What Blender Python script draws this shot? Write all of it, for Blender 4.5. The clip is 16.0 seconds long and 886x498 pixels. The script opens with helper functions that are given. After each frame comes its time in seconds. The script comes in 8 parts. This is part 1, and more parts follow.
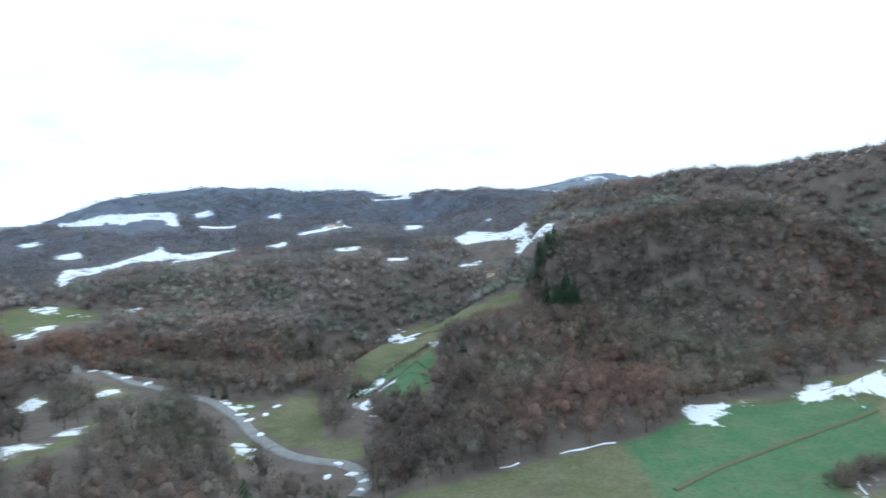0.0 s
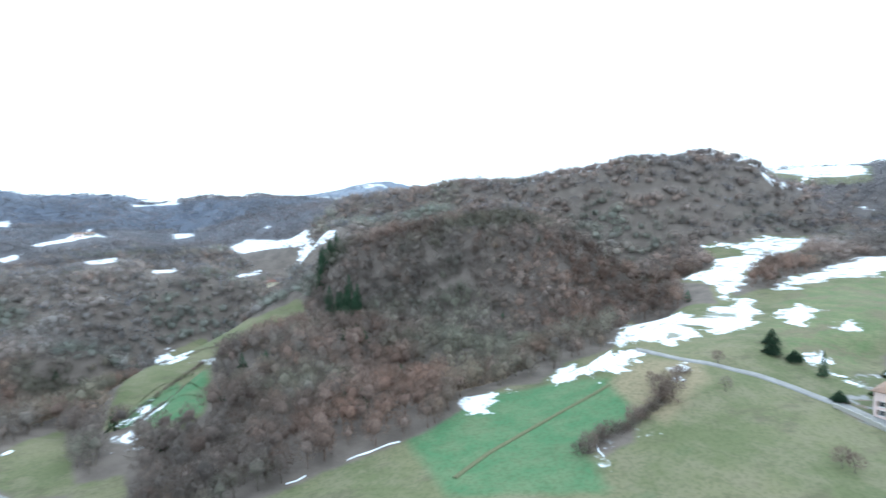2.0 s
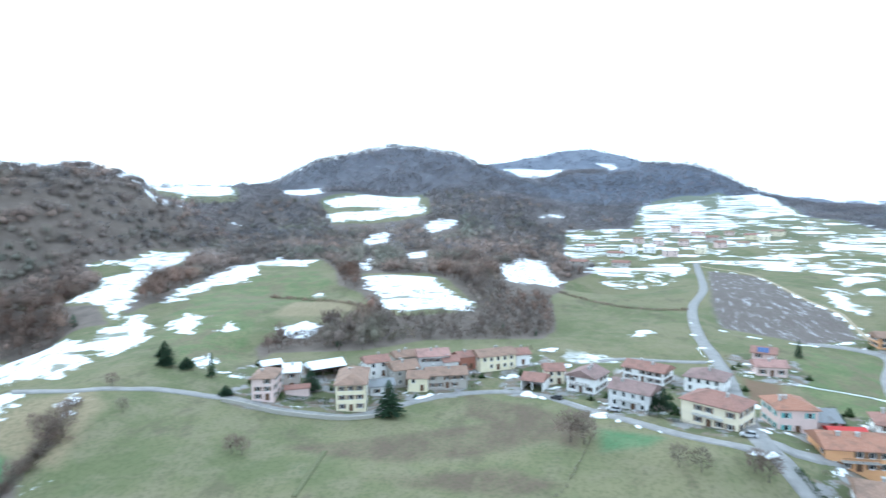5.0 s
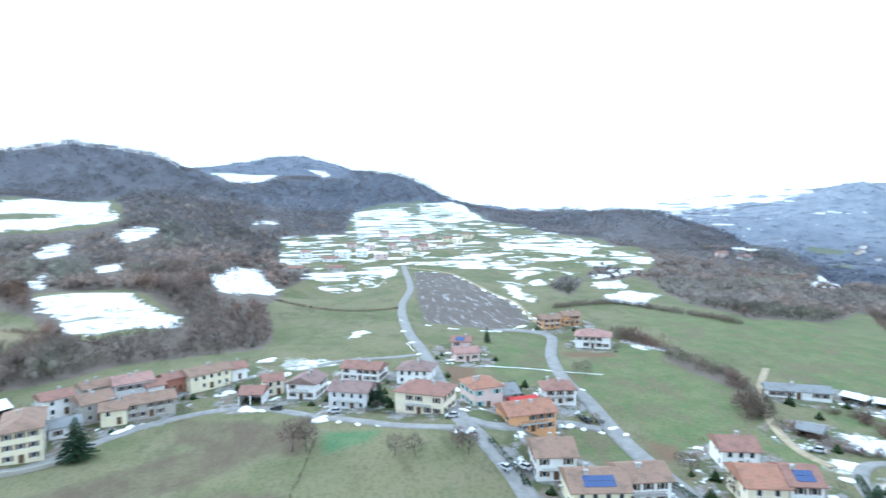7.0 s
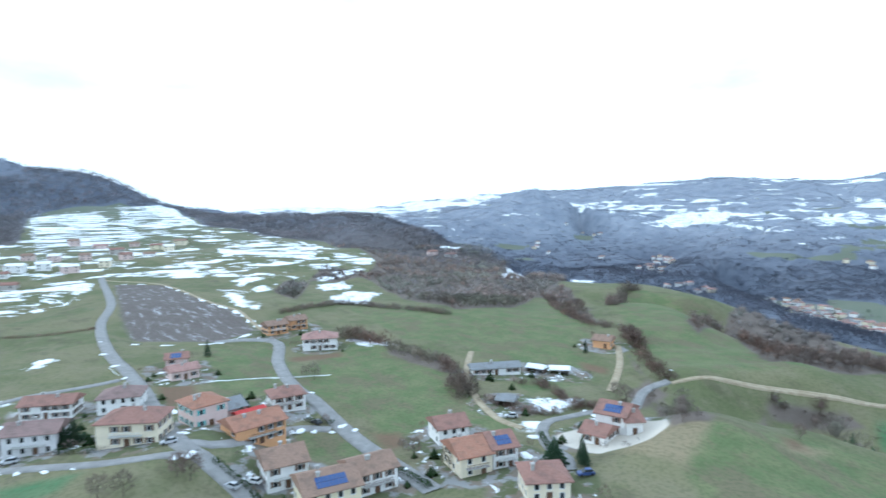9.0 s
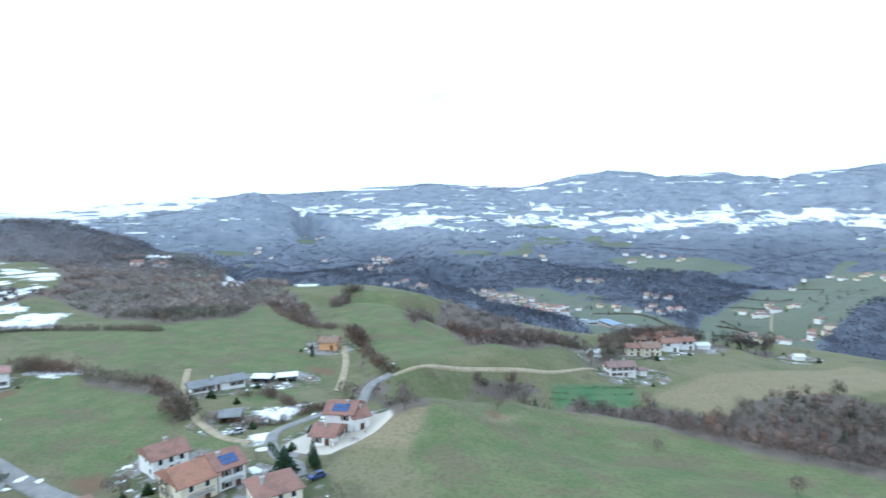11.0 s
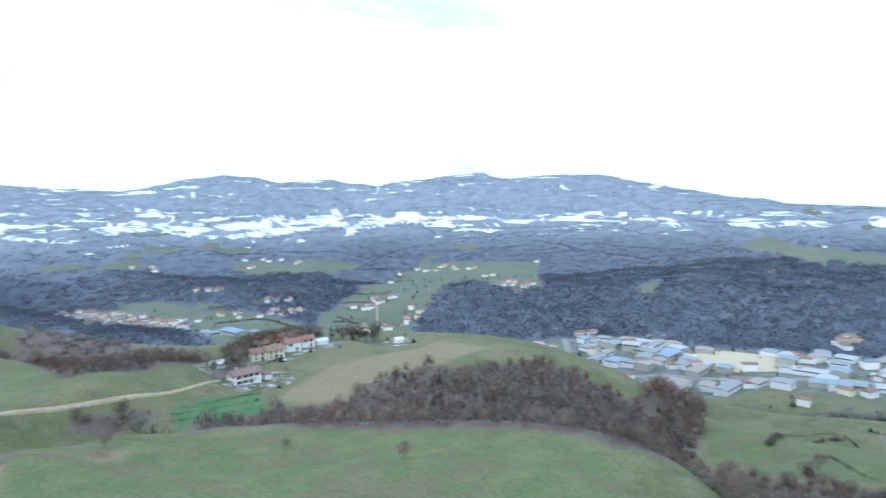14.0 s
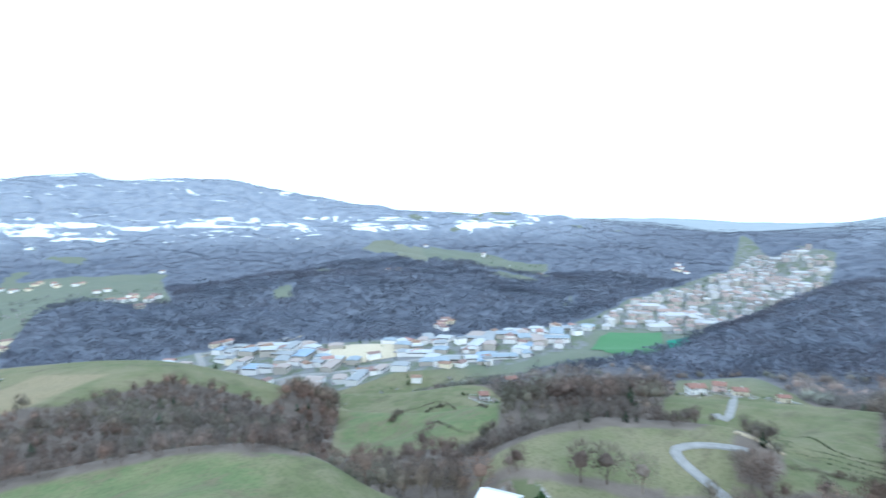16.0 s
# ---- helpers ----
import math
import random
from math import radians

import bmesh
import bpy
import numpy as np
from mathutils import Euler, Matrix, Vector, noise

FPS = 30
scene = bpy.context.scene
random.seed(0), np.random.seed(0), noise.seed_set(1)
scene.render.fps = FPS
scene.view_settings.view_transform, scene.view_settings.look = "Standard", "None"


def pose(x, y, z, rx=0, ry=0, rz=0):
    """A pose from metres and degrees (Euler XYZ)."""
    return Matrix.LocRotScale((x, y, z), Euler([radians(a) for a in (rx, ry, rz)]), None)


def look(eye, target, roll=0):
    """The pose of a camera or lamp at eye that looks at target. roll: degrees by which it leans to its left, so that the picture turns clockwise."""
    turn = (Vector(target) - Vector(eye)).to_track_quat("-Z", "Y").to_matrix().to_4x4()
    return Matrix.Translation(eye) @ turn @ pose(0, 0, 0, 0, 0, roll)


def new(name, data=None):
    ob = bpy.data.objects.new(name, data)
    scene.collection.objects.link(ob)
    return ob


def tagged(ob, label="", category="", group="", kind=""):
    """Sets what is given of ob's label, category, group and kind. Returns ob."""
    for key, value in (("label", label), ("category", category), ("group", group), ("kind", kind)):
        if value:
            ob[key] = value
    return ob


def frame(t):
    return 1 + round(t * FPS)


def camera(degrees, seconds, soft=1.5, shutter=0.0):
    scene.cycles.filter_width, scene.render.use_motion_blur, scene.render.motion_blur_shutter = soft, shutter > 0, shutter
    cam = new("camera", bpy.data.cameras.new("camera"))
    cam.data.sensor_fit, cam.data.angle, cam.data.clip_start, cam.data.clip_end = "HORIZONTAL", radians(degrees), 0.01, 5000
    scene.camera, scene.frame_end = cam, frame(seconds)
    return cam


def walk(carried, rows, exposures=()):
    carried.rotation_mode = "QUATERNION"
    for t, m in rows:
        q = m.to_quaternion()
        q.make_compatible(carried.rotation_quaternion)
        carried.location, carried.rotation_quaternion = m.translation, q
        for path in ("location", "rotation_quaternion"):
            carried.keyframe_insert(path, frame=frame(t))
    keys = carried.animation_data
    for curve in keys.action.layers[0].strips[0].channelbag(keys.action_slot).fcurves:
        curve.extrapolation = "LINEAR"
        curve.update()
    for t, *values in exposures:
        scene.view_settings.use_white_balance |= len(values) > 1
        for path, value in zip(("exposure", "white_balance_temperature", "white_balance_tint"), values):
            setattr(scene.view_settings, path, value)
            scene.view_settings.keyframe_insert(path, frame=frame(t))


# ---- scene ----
# ---- camera: hovers 65 m over the village lane and turns clockwise ----
cam = camera(73.97, 16.0, soft=1.5, shutter=0.5)
EYE = (0.0, 0.0, 65.0)
# seconds, heading, tilt, lean
TURN = [
    (0.0, -0.01, -4.35, -1.90),
    (0.5, -6.18, -4.35, -1.80),
    (1.0, -11.12, -4.34, -1.78),
    (1.5, -15.41, -4.31, -1.68),
    (2.0, -21.04, -4.30, -1.54),
    (2.5, -28.79, -4.27, -1.32),
    (3.0, -38.44, -4.24, -1.23),
    (3.5, -48.66, -4.18, -1.17),
    (4.0, -58.63, -4.09, -1.15),
    (4.5, -68.23, -4.06, -0.98),
    (5.0, -76.19, -4.00, -0.91),
    (7.5, -109.83, -3.82, -0.93),
    (8.0, -116.29, -3.84, -0.97),
    (8.5, -123.04, -3.89, -1.03),
    (9.0, -129.88, -3.96, -1.08),
    (11.5, -162.84, -4.19, -1.24),
    (12.0, -169.10, -4.28, -1.25),
    (12.5, -175.03, -4.30, -1.36),
    (13.0, -180.82, -4.35, -1.42),
    (13.5, -186.47, -4.39, -1.52),
    (14.0, -192.42, -4.46, -1.44),
    (14.5, -200.38, -4.52, -1.45),
    (15.0, -209.12, -4.59, -1.27),
    (15.5, -217.94, -4.61, -1.02),
    (16.0, -227.15, -4.62, -0.89),
]
walk(cam, [(t, pose(*EYE, 0, 0, turn) @ pose(0, 0, 0, 90 + tilt) @ pose(0, 0, 0, 0, 0, lean)) for t, turn, tilt, lean in TURN],
     exposures=[(0.0, -0.3, 5400, 0), (1.5, 0.28, 5400, 0), (2.5, 0.4, 5350, 0), (3.5, 0.6, 5300, 0), (5.0, 0.32, 5200, 0), (7.5, 0.36, 5130, 0), (9.0, -0.08, 5130, 0), (11.5, -0.02, 5150, 0), (14.5, -0.03, 5130, 0), (16.0, 0.25, 5120, 0)])

# ---- sky, sun ----
SUN_TURN, SUN_HEIGHT = 48.0, 16.0   # degrees clockwise from +y, and above the horizon
world = bpy.data.worlds.new("sky")
scene.world = world
world.use_nodes = True
wn, wl = world.node_tree.nodes, world.node_tree.links
wn.clear()
sky = wn.new("ShaderNodeTexSky")
sky.sky_type, sky.sun_disc = "NISHITA", False
sky.sun_elevation, sky.sun_rotation = radians(SUN_HEIGHT), radians(SUN_TURN)
sky.air_density, sky.dust_density, sky.ozone_density = 1.2, 3.0, 1.0
coords = wn.new("ShaderNodeTexCoord")
spread = wn.new("ShaderNodeMapping")
spread.inputs["Scale"].default_value = (1.0, 1.0, 3.2)
cloud = wn.new("ShaderNodeTexNoise")
cloud.inputs["Scale"].default_value, cloud.inputs["Detail"].default_value, cloud.inputs["Roughness"].default_value = 2.3, 6.0, 0.55
cover = wn.new("ShaderNodeValToRGB")
cover.color_ramp.elements[0].position, cover.color_ramp.elements[1].position = 0.30, 0.47
cover.color_ramp.elements[0].color, cover.color_ramp.elements[1].color = (0.55, 0.55, 0.55, 1), (1, 1, 1, 1)
tint = wn.new("ShaderNodeMix")
tint.data_type = "RGBA"
tint.inputs["B"].default_value = (11.0, 11.5, 12.2, 1)
back = wn.new("ShaderNodeBackground")
back.inputs["Strength"].default_value = 0.14
done = wn.new("ShaderNodeOutputWorld")
wl.new(coords.outputs["Generated"], spread.inputs["Vector"])
wl.new(spread.outputs["Vector"], cloud.inputs["Vector"])
wl.new(cloud.outputs["Fac"], cover.inputs["Fac"])
wl.new(cover.outputs["Color"], tint.inputs["Factor"])
wl.new(sky.outputs["Color"], tint.inputs["A"])
wl.new(tint.outputs["Result"], back.inputs["Color"])
wl.new(back.outputs["Background"], done.inputs["Surface"])
sun = new("sun", bpy.data.lights.new("sun", "SUN"))
sun.data.energy, sun.data.angle, sun.data.color = 1.1, radians(14), (1.0, 0.93, 0.84)
_a, _h = radians(SUN_TURN), radians(SUN_HEIGHT)
sun.matrix_world = look((math.sin(_a) * 300, math.cos(_a) * 300, 300 * math.tan(_h)), (0, 0, 0))

# ---- materials ----
class Nodes:
    """A small writer of node materials."""

    def __init__(self, name, rough=0.9, metal=0.0, spec=0.3):
        self.mat = bpy.data.materials.new(name)
        self.mat.use_nodes = True
        self.tree = self.mat.node_tree
        self.bsdf = self.tree.nodes["Principled BSDF"]
        self.bsdf.inputs["Roughness"].default_value = rough
        self.bsdf.inputs["Metallic"].default_value = metal
        self.bsdf.inputs["Specular IOR Level"].default_value = spec

    def add(self, kind):
        return self.tree.nodes.new(kind)

    def link(self, a, b):
        self.tree.links.new(a, b)

    def put(self, socket, value):
        if isinstance(value, bpy.types.NodeSocket):
            self.link(value, socket)
        elif isinstance(value, (tuple, list)):
            socket.default_value = (*value, 1) if len(value) == 3 and socket.type == "RGBA" else value
        else:
            socket.default_value = value

    def place(self, scale=(1, 1, 1), local=False):
        if local:
            source = self.add("ShaderNodeTexCoord").outputs["Object"]
        else:
            source = self.add("ShaderNodeNewGeometry").outputs["Position"]
        m = self.add("ShaderNodeMapping")
        m.inputs["Scale"].default_value = scale
        self.link(source, m.inputs["Vector"])
        return m.outputs["Vector"]

    def noise(self, scale, detail=4.0, rough=0.6, where=None):
        n = self.add("ShaderNodeTexNoise")
        n.inputs["Scale"].default_value, n.inputs["Detail"].default_value, n.inputs["Roughness"].default_value = scale, detail, rough
        self.link(where or self.place(), n.inputs["Vector"])
        return n.outputs["Fac"]

    def math(self, op, a, b=0.0, c=0.0):
        n = self.add("ShaderNodeMath")
        n.operation = op
        for s, v in zip(n.inputs, (a, b, c)):
            self.put(s, v)
        return n.outputs[0]

    def steps(self, value, low, high):
        n = self.add("ShaderNodeMapRange")
        n.interpolation_type = "SMOOTHSTEP"
        for key, v in (("Value", value), ("From Min", low), ("From Max", high)):
            self.put(n.inputs[key], v)
        return n.outputs["Result"]

    def mix(self, fac, a, b, how="MIX"):
        n = self.add("ShaderNodeMix")
        n.data_type, n.blend_type = "RGBA", how
        for key, v in (("Factor", fac), ("A", a), ("B", b)):
            self.put(n.inputs[key], v)
        return n.outputs["Result"]

    def attribute(self, name):
        n = self.add("ShaderNodeAttribute")
        n.attribute_name = name
        return n.outputs["Fac"]

    def chance(self, island=False):
        if island:
            return self.add("ShaderNodeNewGeometry").outputs["Random Per Island"]
        return self.add("ShaderNodeObjectInfo").outputs["Random"]

    def bump(self, value, strength=0.4, distance=0.1):
        n = self.add("ShaderNodeBump")
        n.inputs["Strength"].default_value, n.inputs["Distance"].default_value = strength, distance
        self.link(value, n.inputs["Height"])
        self.link(n.outputs["Normal"], self.bsdf.inputs["Normal"])

    def done(self, color):
        self.put(self.bsdf.inputs["Base Color"], color)
        return self.mat


def ground_material():
    m = Nodes("meadows_woodland_and_snow", 0.95, spec=0.15)
    fine, mid, broad = m.noise(0.9, 5), m.noise(0.11, 5), m.noise(0.022, 4)
    edge = m.math("MULTIPLY", m.math("SUBTRACT", m.noise(0.16, 6, 0.7), 0.5), 15.0)
    # winter pasture: olive to straw with darker tufts
    grass = m.mix(m.steps(broad, 0.38, 0.62), (0.132, 0.144, 0.070), (0.196, 0.182, 0.104))
    grass = m.mix(m.math("MULTIPLY", m.steps(mid, 0.42, 0.68), 0.6), grass, (0.215, 0.190, 0.125))
    clumps = m.noise(0.05, 6, 0.72, m.place((1, 1.7, 1)))
    grass = m.mix(m.math("MULTIPLY", m.steps(clumps, 0.52, 0.66), 0.55), grass, (0.105, 0.092, 0.062))
    grass = m.mix(m.math("MULTIPLY", m.steps(clumps, 0.42, 0.30), 0.5), grass, (0.115, 0.145, 0.076))
    brown = m.mix(m.steps(clumps, 0.35, 0.6), (0.165, 0.145, 0.090), (0.130, 0.100, 0.072))
    lush = m.mix(m.steps(mid, 0.35, 0.7), (0.085, 0.175, 0.082), (0.135, 0.195, 0.100))
    fresh = m.mix(m.steps(mid, 0.35, 0.7), (0.122, 0.158, 0.070), (0.178, 0.190, 0.094))
    fresh = m.mix(m.math("MULTIPLY", m.steps(clumps, 0.46, 0.60), 0.8), fresh, (0.165, 0.140, 0.090))
    patches = m.noise(0.33, 6, 0.75)
    fresh = m.mix(m.math("MULTIPLY", m.steps(patches, 0.52, 0.66), 0.5), fresh, (0.185, 0.150, 0.098))
    lush = m.mix(m.math("MULTIPLY", m.steps(clumps, 0.50, 0.68), 0.4), lush, (0.140, 0.150, 0.085))
    tan = m.mix(mid, (0.230, 0.190, 0.120), (0.290, 0.240, 0.150))
    plough = m.mix(m.noise(0.7, 3, 0.5, m.place((0.25, 1.6, 1))), (0.110, 0.085, 0.075), (0.19, 0.165, 0.16))
    plough = m.mix(m.math("MULTIPLY", m.steps(m.noise(0.25, 6, 0.7, m.place((0.3, 1.4, 1))), 0.53, 0.68), 0.40), plough, (0.80, 0.82, 0.86))
    bare = m.mix(fine, (0.150, 0.095, 0.065), (0.22, 0.15, 0.10))
    gravel = m.mix(fine, (0.50, 0.45, 0.38), (0.66, 0.61, 0.53))
    color = grass
    for name, tone in (("brown", brown), ("fresh", fresh), ("lush", lush), ("tan", tan), ("plough", plough), ("bare", bare)):
        where = m.steps(m.math("ADD", m.attribute(name), m.math("MULTIPLY", edge, 0.22)), -2.5, 2.5)
        color = m.mix(where, color, tone)
    color = m.mix(m.math("MULTIPLY", m.steps(fine, 0.44, 0.64), 0.36), color, (0.07, 0.085, 0.04))
    litter = m.mix(m.steps(mid, 0.3, 0.7), (0.125, 0.104, 0.088), (0.185, 0.153, 0.130))
    # far ground: haze of distance put into the base colour, bluer, then paler
    upland_haze = m.mix(m.steps(m.noise(0.03, 6, 0.7), 0.3, 0.7), (0.095, 0.108, 0.142), (0.165, 0.180, 0.220))
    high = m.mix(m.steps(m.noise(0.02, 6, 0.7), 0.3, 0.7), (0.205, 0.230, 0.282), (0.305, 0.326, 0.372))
    hazy_plain_tone = m.mix(m.noise(0.01, 5), (0.27, 0.305, 0.335), (0.35, 0.375, 0.395))
    upland_haze = m.mix(m.attribute("highland_haze"), upland_haze, high)
    upland_haze = m.mix(m.attribute("plain"), upland_haze, hazy_plain_tone)
    litter = m.mix(m.attribute("upland_haze"), litter, upland_haze)
    # far pastures greyed by the same haze share
    color = m.mix(m.math("MULTIPLY", m.attribute("upland_haze"), 0.75), color, (0.150, 0.172, 0.140))
    # trodden and paved yards round the houses
    spots = m.noise(0.13, 5, 0.65)
    yard = m.mix(m.steps(spots, 0.46, 0.52), (0.115, 0.125, 0.065), m.mix(m.steps(m.noise(0.21, 3), 0.45, 0.55), (0.27, 0.265, 0.26), (0.20, 0.165, 0.13)))
    yard = m.mix(m.steps(m.noise(0.17, 6, 0.7), 0.60, 0.625), yard, (0.84, 0.86, 0.89))
    color = m.mix(m.steps(m.math("ADD", m.attribute("yard"), m.math("MULTIPLY", edge, 0.25)), -1.0, 1.0), color, yard)
    color = m.mix(m.steps(m.attribute("gravel"), -0.5, 0.6), color, gravel)
    paved = m.mix(m.steps(m.noise(0.05, 5), 0.4, 0.6), (0.20, 0.20, 0.205), (0.135, 0.155, 0.105))
    color = m.mix(m.steps(m.attribute("paved"), -3.0, 3.0), color, paved)
    wild = m.steps(m.math("ADD", m.attribute("open"), m.math("MULTIPLY", edge, 0.3)), 1.5, -1.5)
    color = m.mix(wild, color, litter)
    snow = m.mix(m.noise(0.3, 4), (0.78, 0.80, 0.84), (0.90, 0.91, 0.93))
    lies = m.steps(m.math("ADD", m.math("ADD", m.attribute("snow"), edge), m.math("MULTIPLY", m.math("SUBTRACT", m.noise(1.0, 4, 0.6, m.place((0.05, 0.05, 0.6))), 0.5), -22.0)), -1.2, 1.2)
    # banks of the terraces stand bare out of the snow
    bank = m.noise(1.0, 3, 0.5, m.place((0.008, 0.008, 0.46)))
    bank = m.math("MULTIPLY", m.steps(m.math("ABSOLUTE", m.math("SUBTRACT", bank, 0.5)), 0.070, 0.035), m.steps(m.attribute("patchy"), -4.0, 4.0))
    lies = m.math("MULTIPLY", lies, m.math("SUBTRACT", 1.0, bank))
    # grass tufts and furrows that the thaw has laid bare
    thaw = m.math("MAXIMUM", m.steps(m.noise(0.11, 6, 0.75), 0.56, 0.63), m.steps(m.noise(1.0, 4, 0.65, m.place((0.04, 0.04, 0.9))), 0.57, 0.62))
    lies = m.math("MULTIPLY", lies, m.math("SUBTRACT", 1.0, m.math("MULTIPLY", thaw, 0.85)))
    color = m.mix(lies, color, snow)
    # thin remnants along terraces and banks
    strip = m.noise(1.0, 5, 0.62, m.place((0.022, 0.022, 0.42)))
    left = m.math("MULTIPLY", m.steps(strip, 0.548, 0.59), m.steps(m.math("ADD", m.attribute("patchy"), edge), -2.0, 2.0))
    color = m.mix(left, color, snow)
    m.bump(m.math("ADD", m.math("MULTIPLY", fine, 0.35), mid), 0.5, 0.7)
    return m.done(color)


def twig_material(name, dark, light, warm, mossy=None, grain=0.9, spread=0.7):
    """Masses of bare twigs: mottled in clumps and in fine grain, with each crown a little lighter or darker."""
    m = Nodes(name, 0.9, spec=0.1)
    clumps, fine = m.noise(grain * 0.35, 3, 0.6), m.noise(grain * 1.6, 5, 0.72, m.place((1, 1, 0.55)))
    tone = m.mix(m.math("ADD", m.math("MULTIPLY", m.chance(True), 0.35), m.math("MULTIPLY", m.steps(clumps, 0.3, 0.7), 0.45)), dark, light)
    tone = m.mix(m.attribute("tint"), tone, warm)
    if mossy:
        tone = m.mix(m.math("MULTIPLY", m.steps(m.noise(0.013, 4, 0.6), 0.47, 0.62), 0.75), tone, mossy)
    shade = m.math("MULTIPLY_ADD", m.attribute("age"), spread, 1.0 - spread / 2)
    shade = m.math("MULTIPLY", shade, m.math("MULTIPLY_ADD", m.steps(fine, 0.32, 0.68), 0.5, 0.75))
    stands = m.noise(grain * 0.03, 5, 0.65)
    shade = m.math("MULTIPLY", shade, m.math("MULTIPLY_ADD", m.steps(stands, 0.36, 0.64), 0.42, 0.80))
    n = m.add("ShaderNodeVectorMath")
    n.operation = "SCALE"
    m.link(tone, n.inputs[0])
    m.link(shade, n.inputs["Scale"])
    m.bump(m.math("ADD", fine, clumps), 0.5 if grain > 0.6 else 0.2, 0.4)
    # light passes through a mass of fine twigs from behind as well
    through_twigs, both = m.add("ShaderNodeBsdfTranslucent"), m.add("ShaderNodeMixShader")
    m.link(n.outputs["Vector"], through_twigs.inputs["Color"])
    both.inputs["Fac"].default_value = 0.52
    m.link(m.bsdf.outputs["BSDF"], both.inputs[1])
    m.link(through_twigs.outputs["BSDF"], both.inputs[2])
    m.link(both.outputs["Shader"], m.tree.nodes["Material Output"].inputs["Surface"])
    return m.done(n.outputs["Vector"])


GROUND = ground_material()
TWIGS = twig_material("bare_winter_twigs", (0.159, 0.135, 0.120), (0.323, 0.273, 0.237), (0.272, 0.180, 0.138), (0.196, 0.194, 0.144))
# hill woods: sun veil and haze put into the base colours, lighter and greyer
VEILED_HILLSIDE_TWIGS = twig_material("veiled_bare_hillside_twigs", (0.225, 0.203, 0.189), (0.414, 0.373, 0.347), (0.360, 0.270, 0.225), (0.279, 0.293, 0.239), 0.5, 0.6)
HAZED_HILL_TWIGS = twig_material("hazed_bare_hill_twigs", (0.205, 0.205, 0.225), (0.380, 0.375, 0.395), (0.310, 0.275, 0.275), None, 0.35, 0.5)
# woods across the valley: blue haze of distance put into the base colours
HAZED_UPLAND_TWIGS = twig_material("hazed_bare_upland_twigs", (0.125, 0.141, 0.186), (0.209, 0.226, 0.277), (0.182, 0.181, 0.217), None, 0.22, 0.4)
HAZED_HIGH_TWIGS = twig_material("hazed_bare_highland_twigs", (0.284, 0.314, 0.378), (0.404, 0.434, 0.490), (0.361, 0.370, 0.408), None, 0.15, 0.3)
NEEDLES = twig_material("dark_conifer_needles", (0.036, 0.068, 0.040), (0.075, 0.125, 0.070), (0.062, 0.100, 0.060))


def plaster(name, color, rough=0.85):
    m = Nodes(name, rough, spec=0.25)
    broad, fine = m.noise(0.55, 5, 0.6, m.place(local=True)), m.noise(7.0, 4)
    streak = m.noise(1.2, 4, 0.6, m.place((2.2, 2.2, 0.25)))
    c = m.mix(m.math("MULTIPLY", m.steps(broad, 0.4, 0.75), 0.35), color, tuple(v * 0.72 for v in color))
    c = m.mix(m.math("MULTIPLY", m.steps(streak, 0.5, 0.8), 0.25), c, (0.30, 0.28, 0.25))
    m.bump(fine, 0.25, 0.02)
    return m.done(c)


def tiles(name, color, other, snowy=0.0):
    m = Nodes(name, 0.85, spec=0.2)
    where = m.place(local=True)
    courses = m.add("ShaderNodeTexWave")
    courses.wave_type, courses.bands_direction = "BANDS", "Z"
    courses.inputs["Scale"].default_value, courses.inputs["Distortion"].default_value = 2.2, 0.6
    m.link(where, courses.inputs["Vector"])
    mottled = m.noise(2.6, 6, 0.75, where)
    broad = m.noise(0.35, 4, 0.6, where)
    c = m.mix(m.steps(mottled, 0.3, 0.7), color, other)
    c = m.mix(m.math("MULTIPLY", m.steps(broad, 0.45, 0.7), 0.45), c, (0.12, 0.095, 0.08))
    c = m.mix(m.math("MULTIPLY", courses.outputs["Fac"], 0.16), c, (0.05, 0.035, 0.03))
    if snowy:
        c = m.mix(m.steps(m.noise(0.3, 5, 0.6, where), 0.62 - snowy * 0.3, 0.66 - snowy * 0.3), c, (0.84, 0.86, 0.90))
    m.bump(m.math("ADD", courses.outputs["Fac"], mottled), 0.5, 0.06)
    return m.done(c)


def plain(name, color, rough=0.6, metal=0.0, spread=0.2, spec=0.4):
    m = Nodes(name, rough, metal, spec)
    n = m.noise(3.0, 5, 0.65)
    return m.done(m.mix(m.steps(n, 0.3, 0.75), color, tuple(v * (1 - spread) for v in color)))


WALLS = {k: plaster(k + "_plaster", c) for k, c in dict(
    white=(0.82, 0.81, 0.79), yellow=(0.76, 0.69, 0.50), cream=(0.76, 0.68, 0.52), rose=(0.68, 0.54, 0.50), orange=(0.66, 0.37, 0.19),
    grey=(0.68, 0.67, 0.67), stone=(0.40, 0.37, 0.33), brick=(0.38, 0.17, 0.12), timber=(0.13, 0.10, 0.08)).items()}
